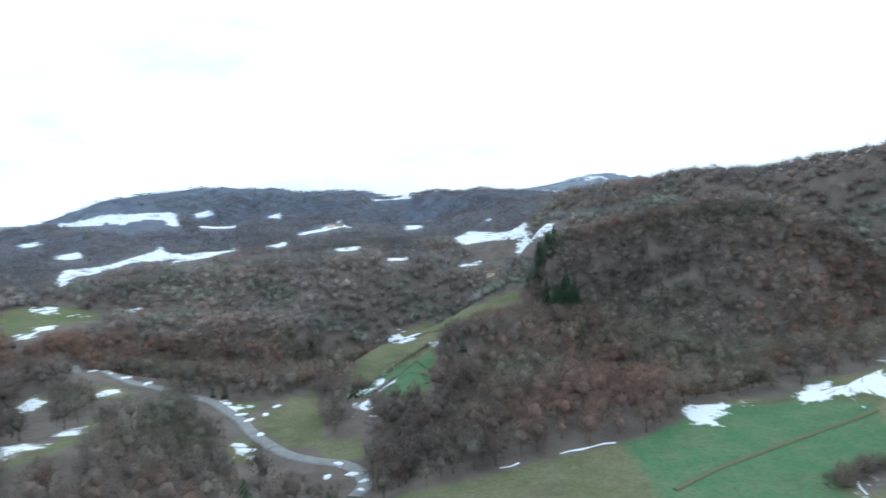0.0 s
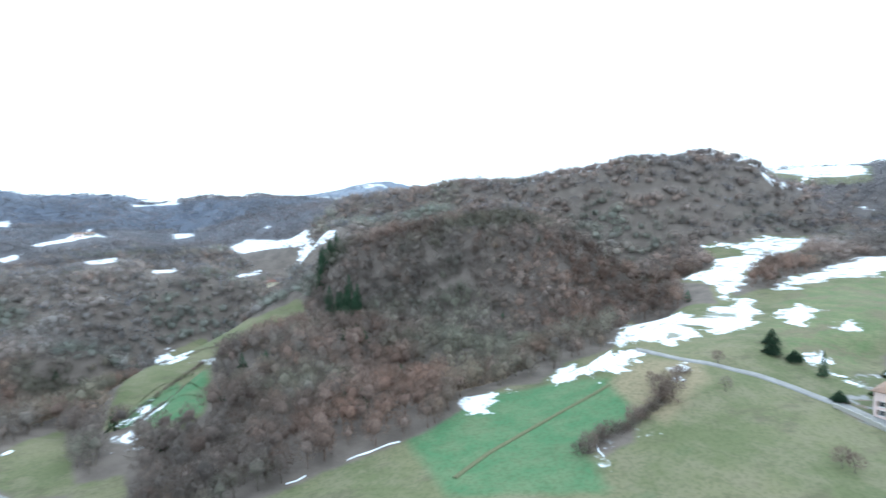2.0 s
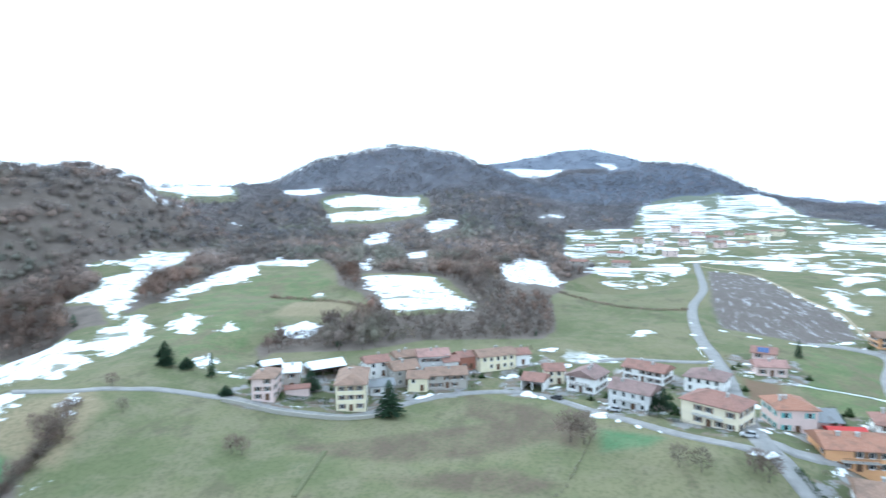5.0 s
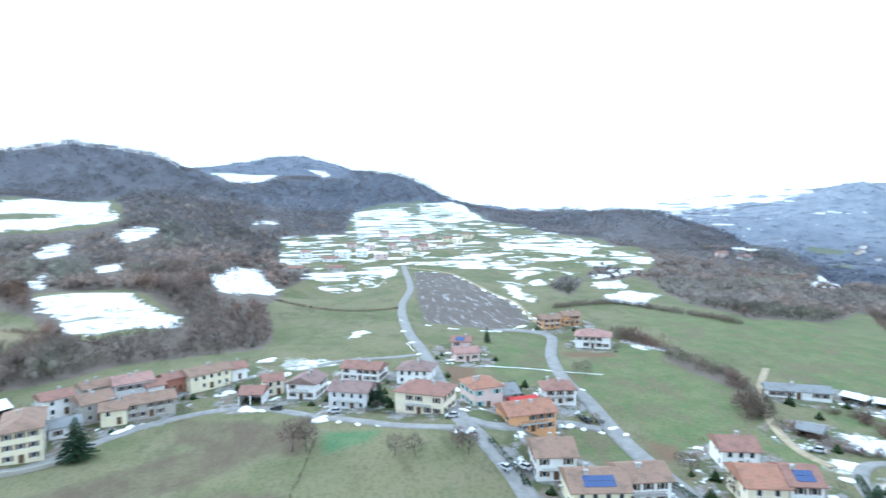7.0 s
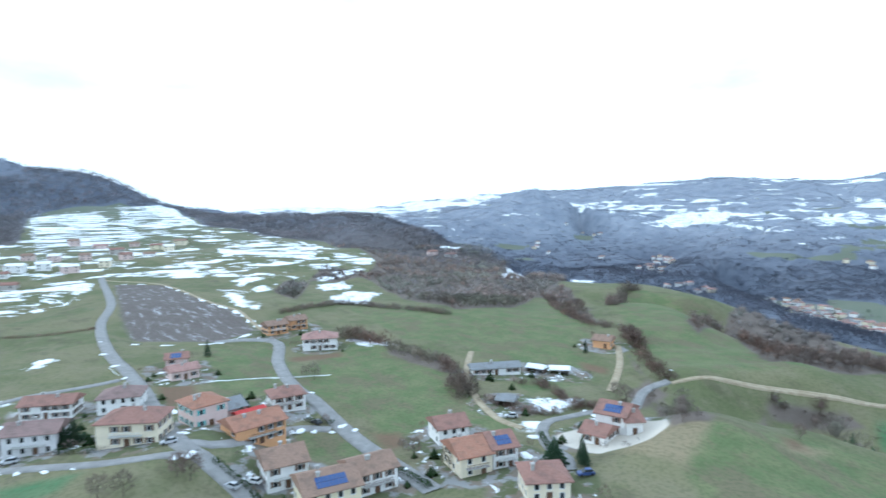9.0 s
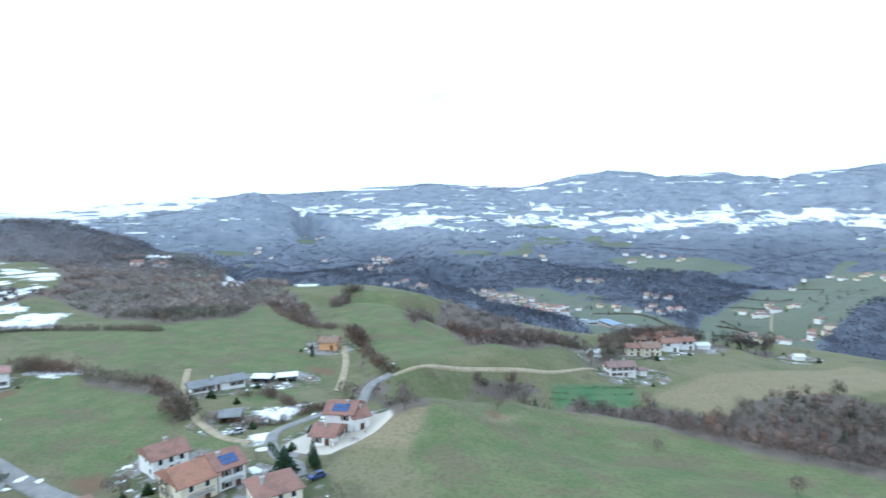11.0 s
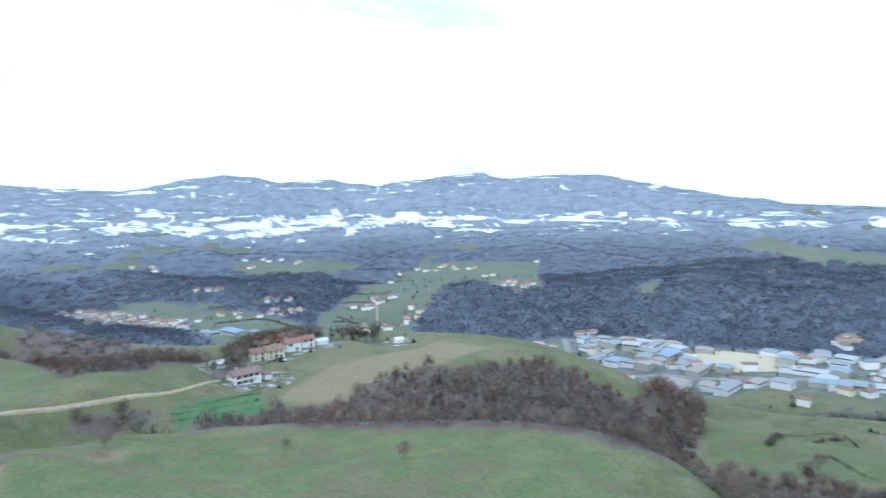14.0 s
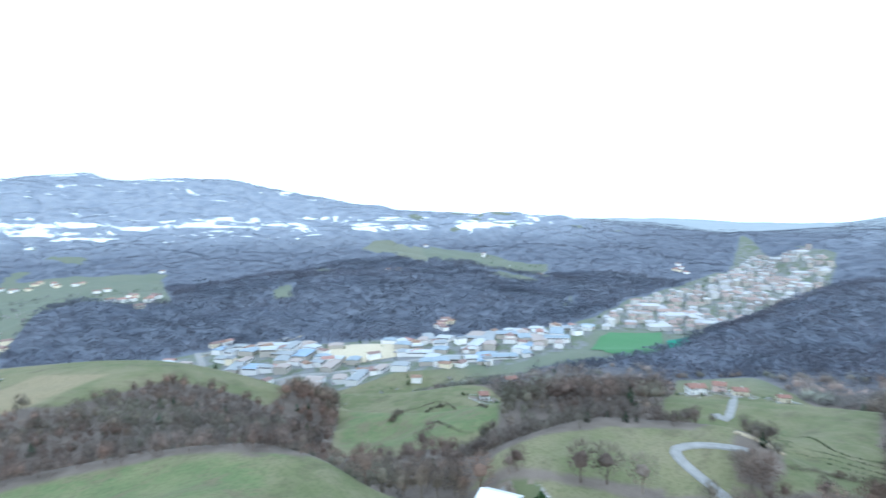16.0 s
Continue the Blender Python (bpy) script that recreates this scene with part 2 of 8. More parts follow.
ROOFS = dict(
    tile=tiles("red_clay_tiles", (0.27, 0.140, 0.110), (0.36, 0.215, 0.175)), brown=tiles("weathered_brown_tiles", (0.25, 0.165, 0.120), (0.36, 0.245, 0.185)),
    orange=tiles("orange_clay_tiles", (0.34, 0.155, 0.100), (0.42, 0.240, 0.170)), mauve=tiles("mauve_tiles", (0.23, 0.155, 0.140), (0.33, 0.235, 0.215)),
    rose=tiles("faded_rose_tiles", (0.36, 0.200, 0.170), (0.45, 0.290, 0.255)), slate=tiles("grey_sheet_roof", (0.22, 0.23, 0.24), (0.30, 0.31, 0.32)),
    red=plain("bright_red_sheet", (0.50, 0.035, 0.030), 0.5), white=plain("white_sheet", (0.74, 0.75, 0.76), 0.5),
    snowy=tiles("brown_tiles_under_melting_snow", (0.25, 0.165, 0.120), (0.36, 0.245, 0.185), 1.0))
ROOFS["solar"] = ROOFS["tile"]
WHITE_FRAME, BROWN_WOOD = plain("white_window_paint", (0.72, 0.72, 0.70), 0.45), plain("brown_stained_wood", (0.13, 0.075, 0.045), 0.7)
TURQUOISE = plain("turquoise_shutter_paint", (0.10, 0.42, 0.42), 0.5)
CONCRETE = plain("pale_concrete", (0.50, 0.49, 0.47), 0.9, spread=0.35)
GLASS = plain("dark_window_glass", (0.030, 0.036, 0.042), 0.08, spread=0.3, spec=0.6)
SOLAR = plain("blue_solar_cells", (0.035, 0.075, 0.22), 0.2, spec=0.6)
SNOW = plain("old_snow", (0.86, 0.88, 0.91), 0.8, spread=0.08)
METAL = plain("grey_metal", (0.35, 0.36, 0.37), 0.45, 0.7)
RUBBER = plain("black_rubber", (0.02, 0.02, 0.02), 0.9)
LEAVES = twig_material("evergreen_hedge_leaves", (0.030, 0.062, 0.024), (0.075, 0.125, 0.050), (0.060, 0.085, 0.035))


def asphalt_material():
    m = Nodes("worn_grey_asphalt", 0.9, spec=0.25)
    c = m.mix(m.steps(m.noise(0.35, 5), 0.3, 0.7), (0.25, 0.243, 0.235), (0.34, 0.33, 0.318))
    c = m.mix(m.math("MULTIPLY", m.noise(9.0, 3), 0.3), c, (0.10, 0.10, 0.10))
    m.bump(m.noise(22.0, 3), 0.2, 0.01)
    return m.done(c)


def dirt_material():
    m = Nodes("pale_dirt_track", 0.95, spec=0.1)
    c = m.mix(m.steps(m.noise(0.5, 5), 0.3, 0.7), (0.30, 0.245, 0.165), (0.42, 0.36, 0.26))
    m.bump(m.noise(4.0, 4), 0.4, 0.05)
    return m.done(c)


ROAD_MATERIALS = dict(asphalt=asphalt_material(), dirt=dirt_material(), rut=plain("worn_grass_track", (0.165, 0.170, 0.095), 0.95, spread=0.35, spec=0.1))


def town_material(name, stops, rough=0.8):
    """A material whose colour is drawn for each separate building out of a few."""
    m = Nodes(name, rough, spec=0.3)
    ramp = m.add("ShaderNodeValToRGB")
    ramp.color_ramp.interpolation = "CONSTANT"
    while len(ramp.color_ramp.elements) < len(stops):
        ramp.color_ramp.elements.new(0.5)
    for n, c in enumerate(stops):
        ramp.color_ramp.elements[n].position, ramp.color_ramp.elements[n].color = n / len(stops), (*c, 1)
    m.link(m.chance(True), ramp.inputs["Fac"])
    c = m.mix(m.math("MULTIPLY", m.noise(0.25, 4), 0.4), ramp.outputs["Color"], (0.35, 0.34, 0.33))
    return m.done(c)


TOWN_WALLS = town_material("mixed_town_plaster", [(0.50, 0.49, 0.48), (0.44, 0.41, 0.36), (0.40, 0.40, 0.41), (0.44, 0.38, 0.355), (0.58, 0.57, 0.565)])
TOWN_ROOFS = town_material("mixed_town_roofs", [(0.28, 0.185, 0.155), (0.33, 0.225, 0.19), (0.33, 0.315, 0.315), (0.40, 0.40, 0.415), (0.28, 0.20, 0.175), (0.48, 0.48, 0.49)])
SHED_ROOFS = [plain("pale_industrial_roof", (0.29, 0.305, 0.32)), plain("blue_grey_industrial_roof", (0.27, 0.32, 0.37)),
              plain("light_blue_sheet_roof", (0.26, 0.34, 0.46)), plain("snowy_flat_roof", (0.44, 0.46, 0.48)), plain("brown_grey_roof", (0.36, 0.30, 0.27))]
# ---- landform: ridges, valley lines and field edges, blended ----
TERRAIN_LINES = {}
TERRAIN_LINES["home_field"] = [(0, 0, -1.0), (60, 70, -1.0), (-40, 60, -4.0), (90, -10, 0.0)]
TERRAIN_LINES["village_lane"] = [(130, 159, 15.5), (153, 136, 9.9), (161, 113, 5.7), (167, 72, 0.9), (186, 51, -0.4), (202, 27, 0.5), (184, -2, 1.6), (150, -38, 6.4), (131, -50, -2.1)]
TERRAIN_LINES["village_back"] = [(215, 127, 5.1), (251, 85, 2.8), (268, 35, 2.8), (238, -30, 2.1), (253, -78, 2.5)]
TERRAIN_LINES["near_wood_edge"] = [(6, 150, -6.3), (57, 162, 0.1), (106, 187, 2.9), (151, 199, 2.9)]
TERRAIN_LINES["lower_road"] = [(-166, 262, -3.5), (-125, 250, -9.9), (-88, 229, -14.6), (-53, 193, -16.6), (-27, 170, -16.3)]
TERRAIN_LINES["left_meadow"] = [(-114, 152, 3.0), (-116, 193, -2.6)]
TERRAIN_LINES["left_fields"] = [(-258, 344, -6.1), (-261, 403, -3.6)]
TERRAIN_LINES["terraces"] = [(-45, 266, -21.7), (-16, 340, -19.8), (54, 417, -4.6)]
TERRAIN_LINES["left_valley"] = [(-331, 452, -1.0), (-169, 449, -21.0), (-61, 426, -28.9)]
TERRAIN_LINES["left_skyline"] = [(-840, 1120, 26.3), (-808, 1167, 23.8), (-773, 1239, 53.8), (-742, 1304, 103.8), (-678, 1338, 110.1), (-592, 1378, 114.5), (-499, 1414, 115.6), (-404, 1434, 115.2), (-344, 1439, 99.1), (-249, 1449, 102.2), (-180, 1449, 93.5), (-138, 1433, 72.4), (-88, 1397, 69.5), (-51, 1329, 88.5), (23, 1230, 92.1), (81, 1207, 96.7), (119, 1194, 86.2), (157, 1139, 67.2), (196, 981, 70.5)]
TERRAIN_LINES["far_snow_mountain"] = [(295, 2482, 89.6), (469, 2456, 134.8), (603, 2426, 165.9), (689, 2403, 165.1), (787, 2352, 134.2), (708, 2377, 96.1), (822, 2308, 122.8)]
TERRAIN_LINES["wood_ridge"] = [(154, 703, 72.9), (176, 657, 81.5), (208, 605, 82.5), (231, 575, 85.0), (272, 546, 86.5), (257, 542, 83.3), (307, 516, 90.1), (348, 489, 88.6), (374, 470, 97.3), (393, 453, 99.4), (415, 447, 97.4), (454, 451, 107.6), (475, 444, 98.3), (522, 451, 76.4)]
TERRAIN_LINES["wood_knoll"] = [(84, 411, 31.1), (118, 398, 40.1), (154, 380, 47.1), (182, 367, 50.2), (201, 346, 45.9), (211, 328, 34.7), (217, 312, 19.0), (210, 280, 2.2), (199, 251, -5.0)]
TERRAIN_LINES["wood_spur"] = [(1, 250, -8.2), (11, 262, -0.2), (31, 270, 2.4), (51, 267, 3.0), (67, 249, -2.4), (80, 226, -8.7), (95, 205, -12.6)]
TERRAIN_LINES["snow_gully"] = [(154, 184, 12.1), (210, 200, 10.6), (284, 268, 18.3), (403, 329, 27.1), (590, 377, 30.6)]
TERRAIN_LINES["west_meadow"] = [(143, 147, 12.1), (217, 168, 12.7), (273, 186, 15.5), (301, 148, 11.8), (274, 110, 5.7)]
TERRAIN_LINES["snow_meadow"] = [(374, 141, 19.1), (384, 92, 16.7), (330, 83, 6.9)]
TERRAIN_LINES["meadow_top"] = [(432, 251, 22.5), (476, 210, 23.7)]
TERRAIN_LINES["saddle_snow"] = [(655, 558, 94.3), (705, 527, 89.1), (743, 490, 95.6), (709, 538, 99.6), (747, 502, 99.5)]
TERRAIN_LINES["snow_terraces"] = [(747, 337, 66.0), (816, 237, 68.1)]
TERRAIN_LINES["hill_a"] = [(878, 557, 97.1), (954, 548, 102.5), (977, 527, 118.9), (991, 477, 140.7), (999, 437, 148.2), (1005, 395, 160.0), (1023, 347, 174.9), (1041, 289, 174.4), (1053, 239, 163.3), (1073, 191, 141.0), (1051, 136, 106.8), (1017, 84, 72.6)]
TERRAIN_LINES["hill_b"] = [(1677, 282, 175.8), (1686, 218, 184.8), (1693, 155, 196.6), (1699, 61, 215.5), (1700, -1, 216.1), (1708, -92, 192.8), (1692, -164, 168.5)]
TERRAIN_LINES["hill_b_shoulder"] = [(1286, 191, 116.2), (1346, 98, 135.3), (1400, -26, 138.1), (1414, -125, 150.3), (1406, -196, 151.2), (1421, -234, 142.2), (1442, -285, 101.1), (1454, -370, 77.6), (1436, -433, 67.1), (1291, -488, 46.9), (1191, -522, 48.7)]
TERRAIN_LINES["upper_village"] = [(700, 12, 22.0), (733, -103, 19.9), (750, -216, 22.0), (672, -196, 21.5)]
TERRAIN_LINES["upper_snow"] = [(922, -122, 45.8), (1015, -267, 57.9), (653, -304, 21.2)]
TERRAIN_LINES["plough"] = [(532, -93, 8.3), (370, -124, 7.0), (327, -74, 1.0), (307, -121, 2.1)]
TERRAIN_LINES["side_road"] = [(340, -56, 3.9), (230, -48, 3.1)]
TERRAIN_LINES["east_crest"] = [(1068, -426, 55.3), (874, -526, 48.0), (760, -519, 28.8), (655, -493, 8.2), (602, -527, 5.2)]
TERRAIN_LINES["east_wood_belt"] = [(589, -339, 20.2), (473, -370, 1.9), (408, -384, -1.9), (340, -393, -5.0), (272, -420, -1.1), (217, -417, -3.8)]
TERRAIN_LINES["east_fields"] = [(263, -122, 0.7), (209, -133, 0.0), (262, -225, 2.4), (207, -231, -0.9), (197, -325, 2.9), (160, -289, 1.6)]
TERRAIN_LINES["farm_row"] = [(149, -81, -3.3), (130, -112, -1.0), (91, -137, 1.0), (118, -149, -1.6)]
TERRAIN_LINES["east_slopes"] = [(109, -225, 0.6), (89, -255, 1.2), (77, -280, -5.1), (117, -243, -0.9)]
TERRAIN_LINES["ridge_houses"] = [(40, -297, -15.6), (15, -335, -16.5), (-8, -360, -19.1)]
TERRAIN_LINES["ridge_field"] = [(-46, -387, -26.5), (-98, -331, -22.3), (7, -250, -17.7)]
TERRAIN_LINES["dip"] = [(84, -209, -13.8), (39, -219, -19.1), (-25, -214, -21.1)]
TERRAIN_LINES["east_dome"] = [(72, -131, 7.2), (70, -150, 9.4), (55, -171, 2.7), (32, -182, -1.7), (14, -179, -1.6), (-4, -176, -1.9), (-20, -171, -1.6), (-35, -164, -0.8), (-48, -156, 0.4), (-58, -146, 2.0), (-66, -135, 3.8), (-69, -122, 5.0)]
TERRAIN_LINES["wood_bluff"] = [(-53, -280, -22.0), (-110, -279, -28.4), (-142, -276, -43.4), (-179, -277, -64.8)]
TERRAIN_LINES["gully"] = [(-114, -100, -12.4), (-118, -136, -23.5), (-128, -173, -35.0), (-182, -226, -55.2)]
TERRAIN_LINES["south_green"] = [(-271, -288, -89.1), (-306, -395, -112.1), (-301, -247, -89.0)]
TERRAIN_LINES["behind_dome"] = [(-178, -138, -36.5), (-199, -125, -34.9), (-219, -110, -32.7), (-234, -71, -28.7)]
TERRAIN_LINES["dome_c"] = [(-124, -92, -2.7), (-165, -83, -5.9), (-182, -55, -5.4)]
TERRAIN_LINES["south_wood"] = [(-385, -269, -103.0), (-500, -253, -109.2), (-483, -193, -104.3)]
TERRAIN_LINES["south_houses"] = [(-455, -152, -85.2), (-412, -122, -75.5), (-508, -110, -89.7)]
TERRAIN_LINES["terraced_gardens"] = [(-207, -35, -14.7), (-234, -25, -17.9)]
TERRAIN_LINES["dark_hill"] = [(-598, -228, -111.4), (-638, -234, -108.1), (-704, -229, -103.6), (-771, -212, -110.1), (-840, -185, -100.9), (-886, -156, -91.5), (-990, -141, -83.7), (-1044, -109, -66.9)]
TERRAIN_LINES["valley_floor"] = [(346, -1226, -150.0), (103, -993, -150.0), (-109, -873, -150.0), (-349, -697, -150.0), (-342, -548, -150.0), (-471, -607, -150.0), (-661, -490, -150.0), (-790, -382, -150.0), (-919, -368, -150.0), (-1148, -439, -150.0), (-1620, -408, -150.0), (-2318, -569, -150.0)]
TERRAIN_LINES["valley_near_edge"] = [(-364, -530, -147.0), (-427, -471, -147.0), (-493, -429, -147.0), (-594, -423, -147.0), (-691, -366, -147.0), (-752, -301, -147.0)]
TERRAIN_LINES["slope_foot"] = [(683, -1436, -148.0), (7, -1053, -148.0), (-149, -957, -148.0), (-278, -838, -148.0), (-450, -813, -148.0), (-578, -714, -148.0), (-709, -615, -148.0), (-859, -518, -148.0), (-1157, -548, -148.0), (-1730, -522, -148.0)]
TERRAIN_LINES["side_valley"] = [(-87, -1227, -153.9), (-188, -1589, -150.1), (-327, -1872, -145.0)]
TERRAIN_LINES["dark_knoll"] = [(-136, -1112, -189.9), (-167, -1128, -155.2), (-197, -1133, -129.9), (-254, -1132, -103.7), (-306, -1109, -101.3), (-360, -1061, -117.6), (-416, -1029, -119.4)]
TERRAIN_LINES["far_terrace"] = [(-121, -1746, -118.8), (-460, -1637, -129.6), (-719, -1429, -141.0), (-982, -1388, -114.3), (-1165, -1306, -62.8), (-1395, -1138, -97.6), (-1380, -904, -148.1)]
TERRAIN_LINES["mid_spurs"] = [(758, -2065, 13.2), (617, -1584, -44.7), (720, -1316, -75.7)]
TERRAIN_LINES["mid_spurs_b"] = [(108, -1496, -104.9), (-58, -2299, -22.5)]
TERRAIN_LINES["north_valley"] = [(970, -1634, -138.7), (1128, -1403, -80.0), (752, -1298, -99.6), (1448, -1914, -35.8)]
TERRAIN_LINES["snow_band"] = [(595, -2634, 68.0), (-157, -2495, 3.7), (-711, -2187, -41.3), (-1278, -2032, -22.4), (-1457, -1779, -19.8), (-1778, -1536, -21.9)]
TERRAIN_LINES["far_skyline_a"] = [(4003, -1571, 79.0), (3853, -1909, 92.2), (3580, -2196, 73.2), (3205, -2222, 62.9), (2994, -2340, 112.6), (2855, -2508, 130.3)]
TERRAIN_LINES["far_skyline_b"] = [(2645, -2658, 142.5), (2136, -2972, 172.8), (1972, -3084, 174.4), (1668, -3190, 199.5), (1508, -3269, 209.1), (1298, -3358, 183.3), (1002, -3458, 155.8), (747, -3419, 179.6), (640, -3390, 218.4), (442, -3371, 224.5), (318, -3385, 224.2), (164, -3396, 196.2), (-77, -3499, 225.9)]
TERRAIN_LINES["far_skyline_c"] = [(-279, -3439, 188.7), (-380, -3328, 148.8), (-535, -3307, 178.9), (-583, -3248, 188.1), (-792, -3306, 221.1), (-939, -3289, 225.3), (-1095, -3198, 177.8), (-1193, -3098, 197.8), (-1375, -3055, 194.6), (-1530, -2958, 190.3), (-1658, -2888, 167.3), (-1823, -2678, 107.3), (-2006, -2493, 58.6), (-2117, -2265, 18.1), (-2101, -1999, 19.7), (-2093, -1706, -12.5), (-2086, -1634, 7.2), (-2132, -1574, 9.0), (-2217, -1452, -13.2), (-2269, -1369, -12.5), (-2285, -1240, -42.7), (-2293, -1115, -67.9), (-2302, -974, -90.8), (-2241, -860, -111.7), (-2132, -719, -135.9), (-2010, -607, -157.6)]
TERRAIN_LINES["plain_rim"] = [(-4047, -2390, -101.7), (-4227, -2055, -90.6), (-4387, -1687, -92.4), (-4316, -1274, -106.1), (-4189, -969, -106.1)]
TERRAIN_LINES["right_hills"] = [(-3165, -933, -133.0), (-3313, -765, -104.2), (-3346, -602, -95.1), (-3364, -491, -64.6), (-3381, -363, -39.7)]
TERRAIN_LINES["north_brow"] = [(212, -385, -16.5), (186, -388, -26.7), (148, -393, -35.4), (106, -386, -42.7), (70, -379, -39.5)]
TERRAIN_LINES["north_drop"] = [(640, -690, -75.0), (520, -700, -95.0), (400, -680, -110.0), (300, -640, -115.0), (180, -620, -120.0), (60, -600, -125.0), (-60, -560, -125.0)]
TERRAIN_LINES["north_floor"] = [(1150, -900, -95.0), (900, -1100, -125.0), (650, -1000, -138.0), (450, -900, -148.0)]
TERRAIN_LINES["left_bench"] = [(-680, 927, 21.9), (-636, 1017, 43.9), (-516, 1117, 52.4), (-432, 1120, 33.4), (-318, 1178, 44.5), (-172, 1107, 30.6), (-54, 1079, 22.4)]
TERRAIN_LINES["left_second"] = [(-413, 565, -12.6), (-415, 637, -11.0), (-403, 714, -6.5), (-369, 777, 12.4), (-291, 809, 8.9), (-220, 873, 25.4), (-152, 918, 33.3), (-68, 857, 14.4), (28, 799, 14.5), (128, 749, 22.6)]
TERRAIN_LINES["left_front_hill"] = [(-260, 450, -14.1), (-257, 497, -0.7), (-236, 551, 7.4), (-207, 606, 9.6), (-146, 623, 9.1), (-90, 654, 20.4), (-27, 639, 9.9), (33, 619, -8.6), (66, 596, -13.1)]
TERRAIN_LINES["left_front_foot"] = [(-214, 373, -20.2), (-173, 361, -33.0), (-129, 336, -41.2), (-93, 348, -49.6), (-69, 414, -51.1), (-41, 468, -48.1), (6, 520, -38.5)]
TERRAIN_LINES["wood_hollow"] = [(114, 528, 48.9), (183, 508, 57.1), (245, 470, 62.8), (282, 413, 39.9), (289, 371, 12.2), (269, 310, -4.4)]
TERRAIN_LINES["wood_spur_back"] = [(48, 316, 0.1), (71, 312, -1.3), (100, 283, -3.5), (128, 249, -7.0)]
TERRAIN_LINES["hill_a_front"] = [(780, 449, 80.1), (824, 362, 91.8), (826, 239, 76.6), (817, 194, 87.5), (817, 146, 84.8), (794, 95, 69.3), (757, 62, 43.0), (720, 26, 19.6)]
TERRAIN_LINES["hill_a_lower"] = [(496, 372, 33.5), (477, 294, 29.1), (479, 201, 23.9), (502, 136, 22.3), (532, 90, 20.2), (519, 38, 6.4), (480, -5, -7.5)]
TERRAIN_LINES["hill_b_foot"] = [(999, 36, 47.7), (1046, -93, 59.7), (1175, -242, 77.8)]
TERRAIN_LINES["right_hills_front"] = [(-1855, -412, -107.7), (-1966, -365, -97.8), (-2177, -316, -75.8), (-2287, -243, -62.1)]
TERRAIN_LINES["behind_left"] = [(-1042, 1079, -10.0), (-1125, 1341, -10.0), (-1062, 1575, -10.0), (-915, 1722, 40.0)]
TERRAIN_LINES["behind_hill_b"] = [(1782, -251, 70.0), (1844, -460, 40.0), (1785, -650, 10.0), (1708, -833, -40.0), (1442, -901, -90.0)]
TERRAIN_LINES["behind_left_saddle"] = [(126, 1796, 20.0), (251, 1782, 20.0), (374, 1761, 40.0)]
TERRAIN_LINES["behind_ridge_c"] = [(-2116, -2912, 10.0), (-2375, -2638, -40.0), (-2528, -2121, -90.0), (-2629, -1643, -110.0)]
TERRAIN_LINES["behind_right_hills"] = [(-4636, -1242, -150.0), (-4753, -668, -150.0), (-4797, -168, -120.0)]
TERRAIN_LINES["behind_saddle_snow"] = [(839, 680, 60.0), (942, 660, 60.0), (1060, 662, 80.0)]
TERRAIN_LINES["peak_spur"] = [(1563, -1080, -16.5), (1654, -1451, 62.1), (1637, -1644, 63.2), (1623, -1754, 131.8), (1576, -1810, 133.0), (1516, -1861, 85.3), (1407, -1920, 62.3), (1239, -1938, 15.8)]
TERRAIN_LINES["peak_foot"] = [(1279, -1120, -39.4), (1176, -1296, -71.0), (935, -1299, -99.1), (762, -1292, -102.3)]
TERRAIN_LINES["dome_front"] = [(46, -119, 5.3), (10, -128, 3.2), (-26, -123, 4.5), (-45, -113, 7.7)]
TERRAIN_LINES["dome_back"] = [(87, -186, -11.4), (60, -214, -21.4), (17, -221, -25.2), (-25, -214, -25.8), (-60, -196, -24.7), (-86, -175, -24.9)]
TERRAIN_LINES["wood_wall"] = [(-467, -1018, -129.4), (-564, -1093, -112.2), (-714, -1086, -91.0), (-829, -1027, -89.3), (-930, -964, -91.0), (-1020, -869, -87.2), (-1077, -797, -127.3), (-1113, -671, -139.6), (-1142, -579, -152.6)]
TERRAIN_LINES["behind_knoll"] = [(-245, -1581, -145.4), (-366, -1557, -136.4), (-501, -1477, -137.0)]
TERRAIN_LINES["town_floor_south"] = [(-896, -344, -149.0), (-1094, -355, -149.0), (-1304, -349, -149.0), (-1559, -360, -149.0), (-1761, -374, -148.0)]
TERRAIN_LINES["unseen_west"] = [(-500, 50, -70.0), (-900, 200, -60.0), (-1900, 200, -90.0), (-3500, 300, -70.0)]
TERRAIN_LINES["outer_north"] = [(-2500, 3000, 0.0), (-800, 4300, 60.0), (1500, 4400, 60.0), (3600, 2800, 40.0)]

SEGMENTS = np.array([a + b for line in TERRAIN_LINES.values() for a, b in zip(line, line[1:])], float)


def rolling(x, y, size, seed):
    """Smooth value noise in -1 to 1 over the plan, with cells of the given size."""
    u, v = x / size + seed * 17.3, y / size - seed * 9.7
    i, j = np.floor(u), np.floor(v)
    fu, fv = u - i, v - j
    fu, fv = fu * fu * (3 - 2 * fu), fv * fv * (3 - 2 * fv)

    def corner(a, b):
        h = np.sin(a * 127.1 + b * 311.7 + seed * 74.7) * 43758.5453
        return 2 * (h - np.floor(h)) - 1

    return ((corner(i, j) * (1 - fu) + corner(i + 1, j) * fu) * (1 - fv)
            + (corner(i, j + 1) * (1 - fu) + corner(i + 1, j + 1) * fu) * fv)


